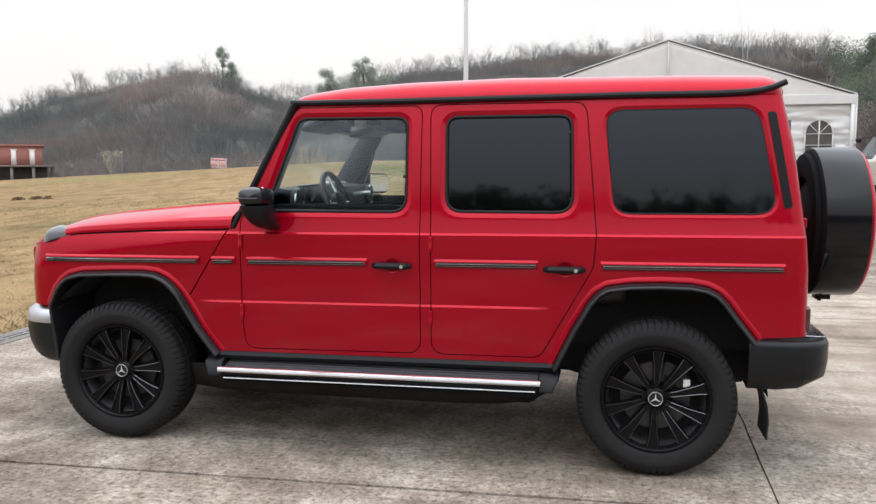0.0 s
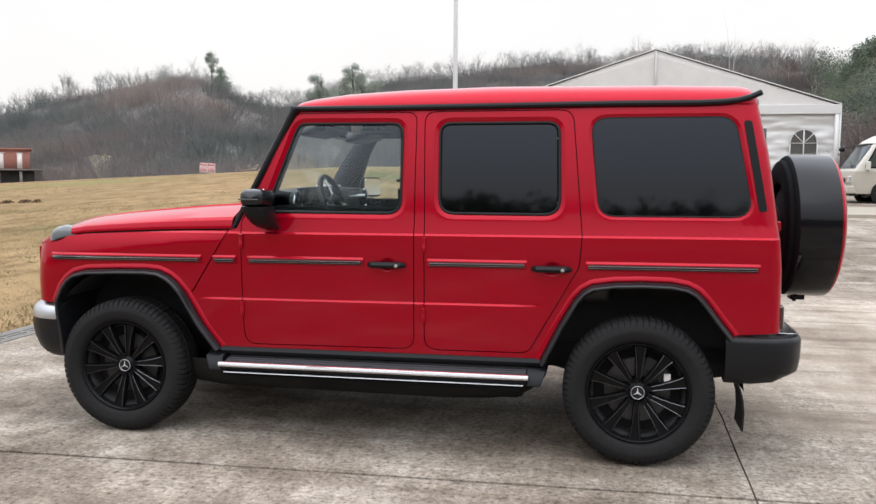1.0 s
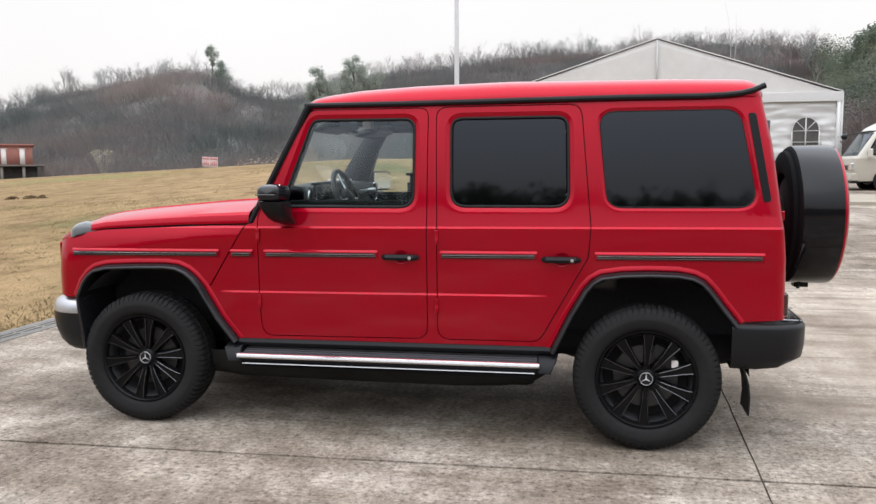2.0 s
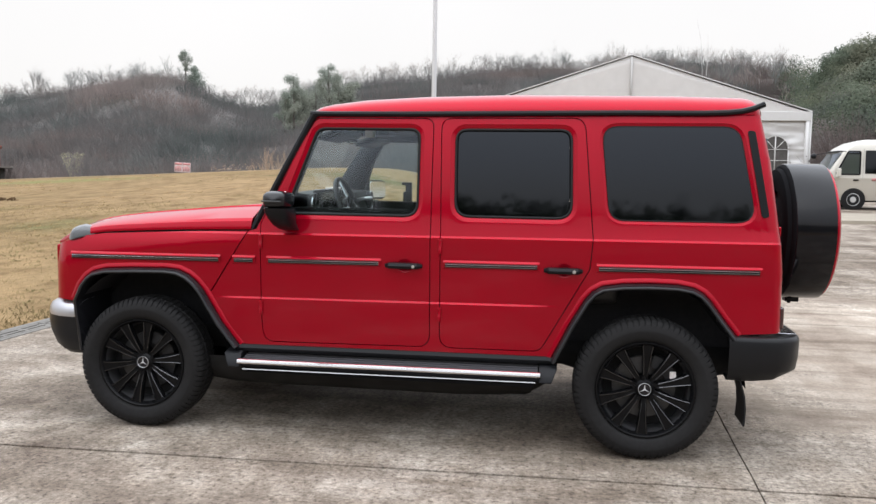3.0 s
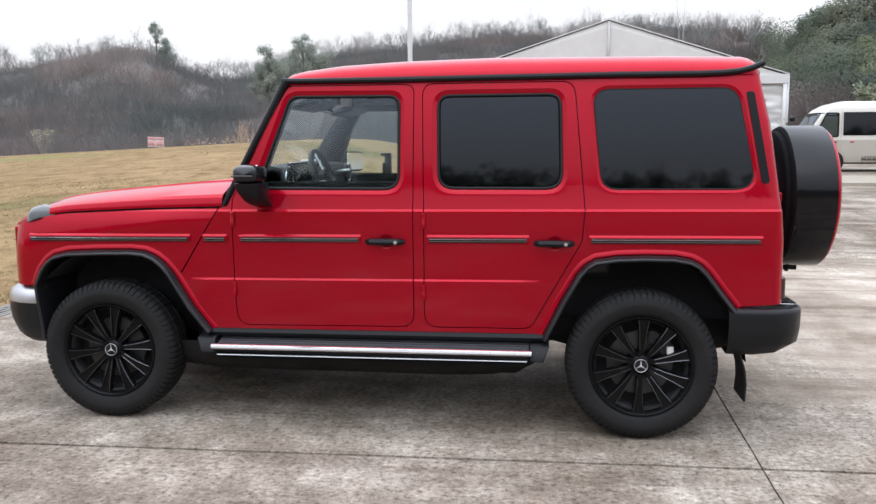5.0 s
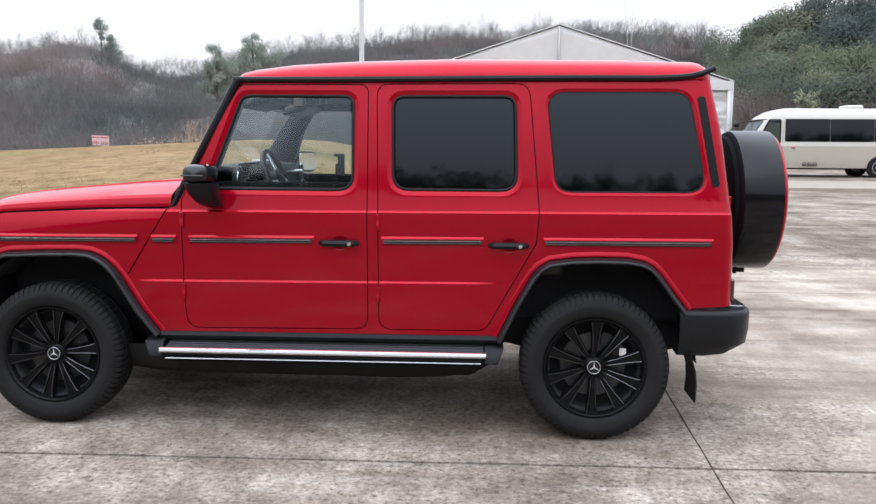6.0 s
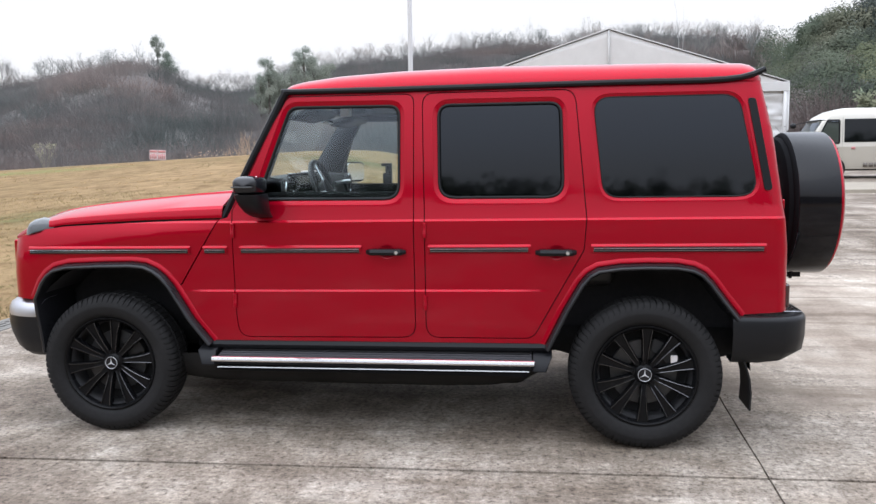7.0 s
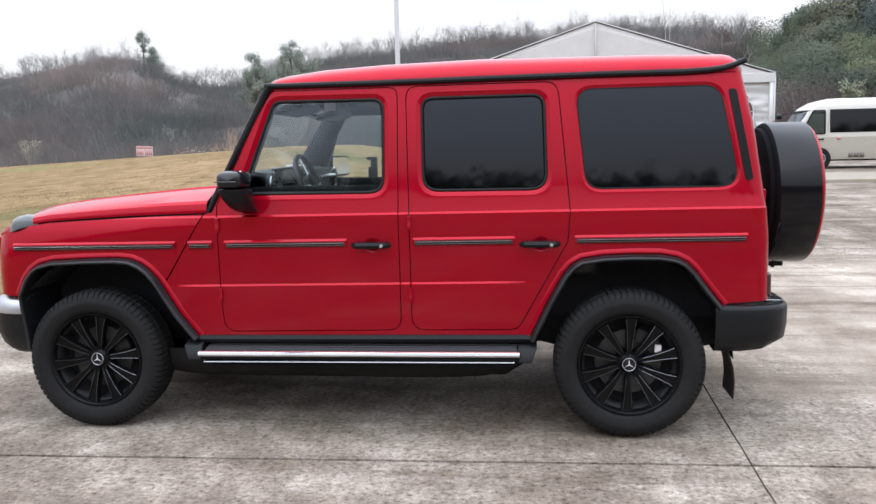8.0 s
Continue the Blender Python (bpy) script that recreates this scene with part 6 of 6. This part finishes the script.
def bare_tree(cl, x, y, z, h, rng, spread=0.5, depth=4):
    """A leafless tree: trunk, limbs, twigs."""
    def grow(p, d, ln, r, lv):
        q = p + d * ln
        cl.limb(p, q, r * 0.8, r * 0.5)
        if lv == 0:
            return
        for _ in range(rng.randint(2, 3) + (lv > 2)):
            nd = (d + Vector((rng.uniform(-1, 1), rng.uniform(-1, 1), rng.uniform(-0.25, 0.9))) * spread * 1.3).normalized()
            s = p.lerp(q, rng.uniform(0.45, 1.0))
            grow(s, nd, ln * rng.uniform(0.55, 0.8), r * 0.55, lv - 1)
    base = Vector((x, y, z - 0.3))
    grow(base, Vector((rng.uniform(-0.1, 0.1), rng.uniform(-0.1, 0.1), 1)).normalized(), h * 0.38, h * 0.011, depth)


def leaf_cards(centres, size, rs, out=None):
    """Small four-cornered leaves at the centres, each turned its own way."""
    n = len(centres)
    a = rs.normal(size=(n, 3))
    if out is not None:
        a = np.cross(out, a) + 0.25 * a * np.linalg.norm(out, axis=1, keepdims=True)
    a /= np.linalg.norm(a, axis=1, keepdims=True) + 1e-9
    b = np.cross(a, rs.normal(size=(n, 3)) if out is None else out)
    b /= np.linalg.norm(b, axis=1, keepdims=True) + 1e-9
    s = (size * rs.uniform(0.6, 1.3, n))[:, None]
    t = (size * rs.uniform(0.35, 0.8, n))[:, None]
    return np.stack([centres - a * s, centres + b * t * 0.8, centres + a * s, centres - b * t], 1)


def shrub(cl, x, y, z, r, h, n, size, rs):
    a, t = rs.uniform(0, math.tau, n), rs.random_sample(n)
    rad = r * rs.random_sample(n) ** 0.5 * (1 - 0.55 * t * t)
    cl.cards.append(leaf_cards(np.stack([x + rad * np.cos(a), y + rad * np.sin(a), z + h * t], 1), size, rs))


def stems(cl, x, y, z, r, h, n, w, rs):
    """A thicket: thin stems fanning up from a patch of ground."""
    a, q = rs.uniform(0, math.tau, n), rs.random_sample(n) ** 0.5
    foot = np.stack([x + 0.7 * r * q * np.cos(a), y + 0.7 * r * q * np.sin(a), np.full(n, z)], 1)
    lean = np.stack([0.45 * r * q * np.cos(a), 0.45 * r * q * np.sin(a), h * rs.uniform(0.45, 1.0, n) * (1.1 - 0.45 * q * q)], 1) + rs.normal(0, 0.32, (n, 3))
    b = rs.uniform(0, math.tau, n)
    side = np.stack([np.cos(b), np.sin(b), np.zeros(n)], 1) * w
    cl.cards.append(np.stack([foot - side, foot + side, foot + lean + side * 0.35, foot + lean - side * 0.35], 1))


def leafy_tree(name, label, u, d, v, crown, rng, mat, leaf=0.15, n=2500, low=0.35, lobes_n=12, lobes=None, rim=0.18):
    """A tree whose top stands at the slope v, seen from the yard: trunk, limbs to its lobes, many small leaves."""
    x, y = 2.5 + u * d, d + EYE_Y
    z = ground_h(x, y)
    h = EYE_Z + v * d - z
    t = empty(name, label, "tree")
    part("trunk", tube([(x, y, z - 0.3), (x + 0.1, y, z + h * 0.5), (x - 0.05, y, z + h * 0.95)], [h * 0.018, h * 0.012, h * 0.004], 7), BARK, t)
    cl, tw = Cloud(), Cloud()
    lobes_n = len(lobes) if lobes else lobes_n
    for k in range(lobes_n):
        f = low + (1 - low) * ((k + rng.random()) / lobes_n)
        lr = crown * rng.uniform(0.36, 0.6)
        lx, ly = x + rng.uniform(-1, 1) * crown * (1.05 - f * 0.75), y + rng.uniform(-1, 1) * crown * 0.8
        lz = z + h * f - lr * 0.7
        if lobes:
            lx, ly, lz, lr = x + lobes[k][0], y + rng.uniform(-0.3, 0.3), z + h + lobes[k][1], lobes[k][2]
        tw.limb(Vector((x, y, max(z, lz - lr - h * 0.08))), Vector((lx, ly, lz)), 0.05, 0.02)
        m = n // lobes_n
        dv = leaf_rs.normal(size=(m, 3)) * (1, 1, 0.8)
        dv *= lr * leaf_rs.random_sample((m, 1)) ** 0.38 * leaf_rs.normal(1.0, rim, (m, 1)) / np.linalg.norm(dv, axis=1, keepdims=True)
        cl.cards.append(leaf_cards(dv + (lx, ly, lz), leaf, leaf_rs, dv))
    for c, nm, mt in ((cl, "crown", mat), (tw, "limbs", BARK)):
        c.build(nm, mt).parent = t
    return t


rng = random.Random(11)
leaf_rs = np.random.RandomState(3)


# bare scrub over the near slopes
scrub, green, twigs, bracken, grey, brown = (Cloud() for _ in range(6))
count = 0
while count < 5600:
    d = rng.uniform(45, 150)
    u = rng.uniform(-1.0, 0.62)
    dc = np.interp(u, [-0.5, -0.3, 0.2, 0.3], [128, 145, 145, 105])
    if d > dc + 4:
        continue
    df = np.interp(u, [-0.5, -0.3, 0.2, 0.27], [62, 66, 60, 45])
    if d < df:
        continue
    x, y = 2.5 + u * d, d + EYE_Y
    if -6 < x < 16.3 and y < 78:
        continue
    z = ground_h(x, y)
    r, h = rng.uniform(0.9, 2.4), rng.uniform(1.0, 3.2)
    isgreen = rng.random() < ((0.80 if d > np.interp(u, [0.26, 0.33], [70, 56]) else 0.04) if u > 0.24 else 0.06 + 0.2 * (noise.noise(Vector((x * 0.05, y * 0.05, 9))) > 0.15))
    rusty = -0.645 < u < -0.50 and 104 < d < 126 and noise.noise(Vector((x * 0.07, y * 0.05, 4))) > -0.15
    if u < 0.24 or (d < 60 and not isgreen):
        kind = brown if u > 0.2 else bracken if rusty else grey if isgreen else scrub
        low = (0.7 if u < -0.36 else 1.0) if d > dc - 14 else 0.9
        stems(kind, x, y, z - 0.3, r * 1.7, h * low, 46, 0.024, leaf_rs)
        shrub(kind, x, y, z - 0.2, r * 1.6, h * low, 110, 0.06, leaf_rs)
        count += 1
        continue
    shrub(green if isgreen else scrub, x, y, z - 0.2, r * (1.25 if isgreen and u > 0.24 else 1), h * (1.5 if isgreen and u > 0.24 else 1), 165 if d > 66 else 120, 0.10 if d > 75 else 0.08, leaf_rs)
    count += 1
# leafless trees along the skyline and on the slopes
for k in range(560):
    u = rng.uniform(-1.0, 0.34)
    dc = float(np.interp(u, [-0.5, -0.3, 0.2, 0.3], [128, 145, 145, 105]))
    top = k < 520
    d = dc + rng.uniform(-5, 4) if top else rng.uniform(72, dc)
    x, y = 2.5 + u * d, d + EYE_Y
    if -6 < x < 18 and y < 78:
        continue
    bare_tree(twigs, x, y, ground_h(x, y), rng.uniform(2.4, 5.3) * (0.9 if u < -0.42 else 1.0) if top else rng.uniform(3, 5.5), rng, 0.6, 5 if top else 4)
# larger bare crowns that stand above the tent and the hill
for u, d, v in ((0.043, 118, 0.170), (0.050, 119, 0.165), (0.062, 120, 0.163), (0.106, 121, 0.157), (0.100, 124, 0.154), (0.02, 122, 0.152), (-0.705, 124, 0.146), (-0.698, 125, 0.140), (-0.774, 124, 0.119), (-0.802, 124, 0.107), (-0.622, 126, 0.143)):
    x, y = 2.5 + u * d, d + EYE_Y
    z = ground_h(x, y)
    bare_tree(twigs, x, y, z, (EYE_Z + v * d - z) * 1.08, rng, 0.45, 5)
for _ in range(34):
    u, d = rng.uniform(0.11, 0.30), rng.uniform(106, 128)
    x, y = 2.5 + u * d, d + EYE_Y
    z = ground_h(x, y)
    v = float(np.interp(u, [0.11, 0.14, 0.18, 0.22, 0.25, 0.30], [0.146, 0.150, 0.148, 0.158, 0.150, 0.132])) - 0.02 * rng.random() ** 2
    bare_tree(twigs, x, y, z, min(9.0, max(3.0, EYE_Z + v * d - z)), rng, 0.62, 5)
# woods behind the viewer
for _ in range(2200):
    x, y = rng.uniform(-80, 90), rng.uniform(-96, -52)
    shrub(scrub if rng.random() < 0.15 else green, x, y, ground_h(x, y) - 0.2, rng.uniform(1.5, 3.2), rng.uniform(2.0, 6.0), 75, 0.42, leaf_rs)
for _ in range(60):
    x, y = rng.uniform(-80, 90), rng.uniform(-96, -80)
    bare_tree(twigs, x, y, ground_h(x, y), rng.uniform(6, 10), rng)
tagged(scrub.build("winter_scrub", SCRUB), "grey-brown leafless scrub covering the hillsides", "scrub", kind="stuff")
tagged(brown.build("brown_scrub", BROWNSCRUB), "dull brown leafless scrub on the low bank", "scrub", kind="stuff")
tagged(bracken.build("bracken", BRACKEN), "rust-brown dead bracken on the upper slope", "bracken", kind="stuff")
tagged(grey.build("grey_green_scrub", GREYGREEN), "dull grey-green thickets on the slope", "scrub", kind="stuff")
tagged(green.build("evergreen_scrub", GREENWOOD), "dark evergreen bushes on the hillsides", "bushes", kind="stuff")
tagged(twigs.build("bare_woods", TWIG), "bare winter trees along the ridge", "trees", kind="stuff")

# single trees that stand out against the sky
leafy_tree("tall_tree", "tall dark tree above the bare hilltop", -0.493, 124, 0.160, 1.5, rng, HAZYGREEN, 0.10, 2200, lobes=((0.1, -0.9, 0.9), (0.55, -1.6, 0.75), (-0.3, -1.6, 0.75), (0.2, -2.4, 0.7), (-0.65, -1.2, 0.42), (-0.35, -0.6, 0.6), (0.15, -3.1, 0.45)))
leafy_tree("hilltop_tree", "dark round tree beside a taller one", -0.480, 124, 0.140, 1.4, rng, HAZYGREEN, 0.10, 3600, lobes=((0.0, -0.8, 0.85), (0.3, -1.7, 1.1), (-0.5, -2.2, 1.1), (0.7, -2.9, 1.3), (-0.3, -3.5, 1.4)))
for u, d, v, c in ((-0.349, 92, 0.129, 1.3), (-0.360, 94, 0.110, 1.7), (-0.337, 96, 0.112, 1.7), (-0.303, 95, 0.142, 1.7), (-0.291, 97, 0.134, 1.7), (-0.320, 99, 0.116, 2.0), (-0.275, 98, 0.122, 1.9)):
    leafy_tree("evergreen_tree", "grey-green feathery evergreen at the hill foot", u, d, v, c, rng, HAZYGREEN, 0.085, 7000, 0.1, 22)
BANK = (
    (BANKGREEN, "grey-green broadleaf tree on the bank", ((0.284, 96, 0.148, 2.3), (0.301, 94, 0.160, 2.6), (0.318, 90, 0.166, 2.9), (0.340, 88, 0.172, 3.3), (0.325, 84, 0.140, 3.0), (0.33, 74, 0.118, 3.3))),
    (DULLGREEN, "dull dark evergreen tree low on the bank", ((0.300, 86, 0.128, 2.6), (0.285, 76, 0.092, 2.6), (0.308, 75, 0.104, 3.0), (0.355, 83, 0.142, 3.0), (0.325, 66, 0.088, 2.4), (0.345, 60, 0.080, 2.2), (0.42, 59, 0.10, 3.0), (0.385, 60, 0.085, 2.4))),
    (YELLOWGREEN, "yellow-green broadleaf tree on the bank", ((0.352, 78, 0.122, 2.6), (0.375, 72, 0.118, 3.0), (0.405, 71, 0.125, 3.0), (0.36, 66, 0.095, 2.4))),
    (BLUEGREEN, "tall dark blue-green tree on the bank", ((0.366, 86, 0.184, 3.4), (0.392, 84, 0.190, 3.6), (0.416, 84, 0.194, 4.0), (0.385, 80, 0.158, 3.2), (0.435, 74, 0.155, 3.8), (0.43, 78, 0.17, 4.0))),
)
for mat, label, spots in BANK:
    for u, d, v, c in spots:
        leafy_tree("broadleaf_tree", label, u, d, v, c, rng, mat, 0.14, 10000, 0.1, 17, rim=0.09)

# dry reeds and litter where the lawn meets the scrub, a pale shrub, a lone sapling
for u, d, h in ((-0.375, 60, 3.6), (-0.385, 61, 3.0), (-0.365, 61, 3.2), (-0.395, 60, 2.2), (-0.355, 62, 2.6)):
    cl = Cloud()
    x, y = 2.5 + u * d, d + EYE_Y
    for _ in range(5):
        bare_tree(cl, x + rng.uniform(-0.8, 0.8), y + rng.uniform(-0.5, 0.5), ground_h(x, y), h * rng.uniform(0.7, 1.1), rng, 0.45, 3)
    tagged(cl.build("dry_reed_clump", REED), "pale dry reeds at the foot of the hill", "reeds", "reed clumps")
cl = Cloud()
for _ in range(190):
    u, d = -0.46 + 0.13 * rng.random(), 55.5 + rng.random()
    x, y = 2.5 + u * d, d + EYE_Y
    cl.leaf(Vector((x, y, ground_h(x, y) + 0.1 + 0.35 * rng.random() ** 2)), 0.07, rng)
tagged(cl.build("dead_leaves", REED), "pale dead leaves heaped along the lawn edge", "leaves", kind="stuff")
cl = Cloud()
x, y = 2.5 + 0.352 * 47, 47 + EYE_Y
for k in range(40):
    a, t = rng.uniform(0, math.tau), rng.random()
    p = Vector((x, y, ground_h(x, y) + 3.3))
    q = p + Vector((math.cos(a) * 0.62, math.sin(a) * 0.62, rng.uniform(-0.35, 0.85)))
    cl.limb(p, q, 0.02, 0.01)
    for _ in range(9):
        cl.leaf(p.lerp(q, rng.uniform(0.3, 1.0)) + Vector((rng.gauss(0, 0.1), rng.gauss(0, 0.1), rng.gauss(0, 0.1))), 0.11, rng)
cl.limb(Vector((x, y, ground_h(x, y) - 0.2)), p, 0.06, 0.04)
tagged(cl.build("pale_green_shrub", PALEGREEN), "small pale green shrub on the bank", "shrub")
# clods of dark soil on the lawn, and one pale bush on the slope
for cx, cy, r, n in ((-18.9, 21.8, 0.26, 120), (-18.2, 21.9, 0.30, 110), (-17.5, 21.6, 0.22, 60)):
    cl = Cloud()
    shrub(cl, cx, cy, ground_h(cx, cy) - 0.03, r, 0.13, n, 0.05, leaf_rs)
    tagged(cl.build("soil_clod", CLOD), "dark clod of soil and dead weeds on the lawn", "soil", "soil clods")
cl = Cloud()
x, y = 2.5 - 0.6545 * 66, 66 + EYE_Y
for k in range(16):
    a = rng.uniform(0, math.tau)
    p, q = Vector((x, y, ground_h(x, y))), Vector((x + rng.uniform(-1.0, 1.0), y + rng.uniform(-0.7, 0.7), EYE_Z + 66 * rng.uniform(0.010, 0.026)))
    cl.limb(p, q, 0.02, 0.01)
    shrub(cl, q.x, q.y, q.z - 0.2, 0.3, 0.4, 14, 0.07, leaf_rs)
tagged(cl.build("cream_bush", CREAMLEAF), "sparse pale cream bush at the foot of the hill", "bush")
x, y = 2.5 + 0.139 * 82, 82 + EYE_Y
z = ground_h(x, y)
sapling = empty("bare_sapling", "one tall thin bare sapling above the ridge", "tree")
part("stem", tube([(x + 0.6, y, z), (x + 0.45, y, z + 6), (x + 0.2, y, EYE_Z + 0.165 * 82), (x - 0.2, y, EYE_Z + 0.187 * 82)], [0.04, 0.024, 0.013, 0.006], 6), POST, sapling)
part("side_stem", tube([(x + 0.62, y, z), (x + 0.85, y, z + 6), (x + 0.9, y, EYE_Z + 0.150 * 82), (x + 0.85, y, EYE_Z + 0.172 * 82)], [0.03, 0.02, 0.012, 0.006], 6), POST, sapling)

# ---------------------------------------------------------------- yard: slabs, drain, verge
rng = random.Random(5)
pavement = tagged(new("pavement"), "worn stained concrete yard laid in large slabs", "pavement", kind="structure")
pavement.empty_display_size = 0.3
bm = bmesh.new()
xs = [LOT_X0, 3.42, 8.6, 13.8, 19.0, 24.2, 29.4, 34.6, LOT_X1]
ys = [LOT_Y0, -16.5, -11.4, -6.3, -1.232, 3.85, 8.9, 14.0, LOT_Y1]
under = []
for y in np.linspace(LOT_Y0, LOT_Y1, 22):
    under.append([Vector((x, y, ground_h(x, y) - 0.035)) for x in np.linspace(LOT_X0, LOT_X1, 12)])
part("joint_filler", grid_surface(under, (0, 0, -0.1)), JOINT, pavement, "dark dirt in the joints")
for i in range(len(xs) - 1):
    for j in range(len(ys) - 1):
        g = 0.0075
        rows = []
        for y in np.linspace(ys[j] + g + 0.005, ys[j + 1] - g - 0.005, 24):
            row = []
            for x in np.linspace(xs[i] + 0.62 * g, xs[i + 1] - 0.62 * g, 24):
                sx, sy = x + 0.025 * (y + 1.23) * (x > LOT_X0 + 0.1), y + 0.031 * (x - 3.42)
                row.append(Vector((sx, sy, ground_h(sx, sy))))
            rows.append(row)
        n = len(rows)
        for a in range(n):
            for b in range(n):
                if a in (0, n - 1) or b in (0, n - 1):
                    rows[a][b].z -= 0.002
                    k = 0.007 * noise.noise(Vector((rows[a][b].x * 4, rows[a][b].y * 4, 0)))
                    if 0 < a < n - 1:
                        rows[a][b].x += k
                    if 0 < b < n - 1:
                        rows[a][b].y += k
        part("slab", grid_surface(rows, (0, 0, -0.08)), CONCRETE, pavement)

# strip drain along the edge of the lawn
drain = tagged(new("strip_drain"), "slotted concrete drain cover beside the lawn", "drain", kind="structure")
part("drain_bed", boxes((-2.72, -2.49, -20, 20, -0.14, -0.06)), UNDER, drain)
part("drain_edge", boxes((-2.80, -2.73, -20, 20, -0.12, 0.006)), KERB, drain, bevel=0.01)
part("drain_edge", boxes((-2.53, -2.485, -20, 20, -0.12, 0.004)), KERB, drain, bevel=0.005)
for k in range(40):
    y = -20 + 1.0 * k
    bm = bmesh.new()
    for j in range(3):
        box(bm, -2.722 + 0.072 * j, -2.686 + 0.072 * j, y + 0.01, y + 0.985, -0.05, 0.002)
    for yy in (0.01, 0.33, 0.64, 0.945):
        box(bm, -2.722, -2.540, y + yy, y + yy + 0.04, -0.05, 0.001)
    bmesh.ops.recalc_face_normals(bm, faces=bm.faces)
    part("drain_cover", bm, KERB, drain, smooth=False)

# low kerb and dry verge before the far road
verge = []
for y, dz in ((20.2, 0.0), (20.22, 0.10), (20.5, 0.11), (22.2, 0.14), (23.9, 0.11), (24.2, 0.10), (24.22, 0.0)):
    verge.append([Vector((x, y, ground_h(x, y) + dz)) for x in np.linspace(-2.9, 60, 40)])
tagged(part("verge", grid_surface(verge), VERGE), "raised strip of worn dry grass with a kerb", "verge", kind="structure")
road = [[Vector((x, y, ground_h(x, y) + 0.03)) for x in np.linspace(-2.9, 80, 30)] for y in np.linspace(24.22, 41, 8)]
tagged(part("road", grid_surface(road, (0, 0, -0.05)), CONCRETE), "pale concrete road beyond the verge", "road", kind="structure")

# ragged brown grass along the drain
rng = random.Random(33)
cl = Cloud()
for _ in range(5200):
    y = -1.5 + 21 * rng.random() ** 1.3
    x = -2.80 - 0.75 * rng.random() ** 1.8
    if noise.noise(Vector((x * 2.2, y * 1.1, 3))) < -0.12:
        continue
    p = Vector((x, y, ground_h(x, y) - 0.01))
    a, hgt = rng.uniform(0, math.tau), rng.uniform(0.02, 0.075)
    wide = Vector((math.cos(a), math.sin(a), 0)) * 0.009
    cl.quads([p - wide, p + wide, p + Vector((rng.uniform(-0.07, 0.07), rng.uniform(-0.07, 0.07), hgt))])
tagged(cl.build("edge_grass", DEADGRASS), "ragged brown dead grass beside the drain", "grass", kind="stuff")

# dry grass blades
rng = random.Random(21)
cl = Cloud()
for _ in range(36000):
    d = 7.5 + 16 * rng.random() ** 1.4
    u = rng.uniform(-0.95, -0.05)
    x, y = 2.5 + u * d, d + EYE_Y
    if x > -2.72 - 0.14 * rng.random() or y < -1:
        continue
    z = ground_h(x, y)
    s = 0.03 + 0.0016 * d
    a = rng.uniform(0, math.tau)
    w = s * 0.16
    p = Vector((x, y, z - 0.01))
    side = Vector((math.cos(a), math.sin(a), 0)) * w
    tip = p + Vector((rng.uniform(-0.6, 0.6) * s, rng.uniform(-1.2, 1.2) * s, s * rng.uniform(0.25, 0.8)))
    cl.quads([p - side, p + side, tip])
# thicker tufts, scattered
for _ in range(1500):
    d = 8.0 + 42 * rng.random()
    u = rng.uniform(-0.95, -0.02)
    x, y = 2.5 + u * d, d + EYE_Y
    if x > -3.6 or noise.noise(Vector((x * 0.25, y * 0.12, 7))) < -0.05:
        continue
    z = ground_h(x, y)
    for _k in range(16):
        a, r = rng.uniform(0, math.tau), rng.uniform(0.0, 0.16)
        p = Vector((x + r * math.cos(a), y + r * math.sin(a), z - 0.01))
        hgt = rng.uniform(0.02, 0.05)
        side = Vector((math.cos(a * 3), math.sin(a * 3), 0)) * 0.012
        cl.quads([p - side, p + side, p + Vector((rng.uniform(-0.06, 0.06), rng.uniform(-0.06, 0.06), hgt))])
tagged(cl.build("lawn_grass", BLADE), "dry straw-coloured grass blades", "grass", kind="stuff")

# crumbs of concrete broken off the slab edges
rng = random.Random(44)
cl = Cloud()
for k in range(420):
    if k % 3:
        x, y = 3.42 + rng.gauss(0.02, 0.05), rng.uniform(-2.9, 3.0)
    else:
        x, y = rng.uniform(0.5, 7.0), -1.232 + rng.gauss(0.0, 0.04)
    if noise.noise(Vector((x * 1.7, y * 1.7, 8))) < 0.0:
        continue
    r = 0.003 + 0.009 * rng.random() ** 3
    ring = [Vector((x + r * rng.uniform(0.6, 1.3) * math.cos(a), y + r * rng.uniform(0.6, 1.3) * math.sin(a), 0.0)) for a in (0.3, 1.5, 2.8, 4.1, 5.3)]
    tip = Vector((x + rng.uniform(-0.4, 0.4) * r, y + rng.uniform(-0.4, 0.4) * r, r * rng.uniform(0.5, 0.9)))
    for a, b in zip(ring, ring[1:] + ring[:1]):
        cl.quads([a, b, tip])
tagged(cl.build("concrete_crumbs", CONCRETE), "grey crumbs of concrete along the slab joints", "grit", kind="stuff")
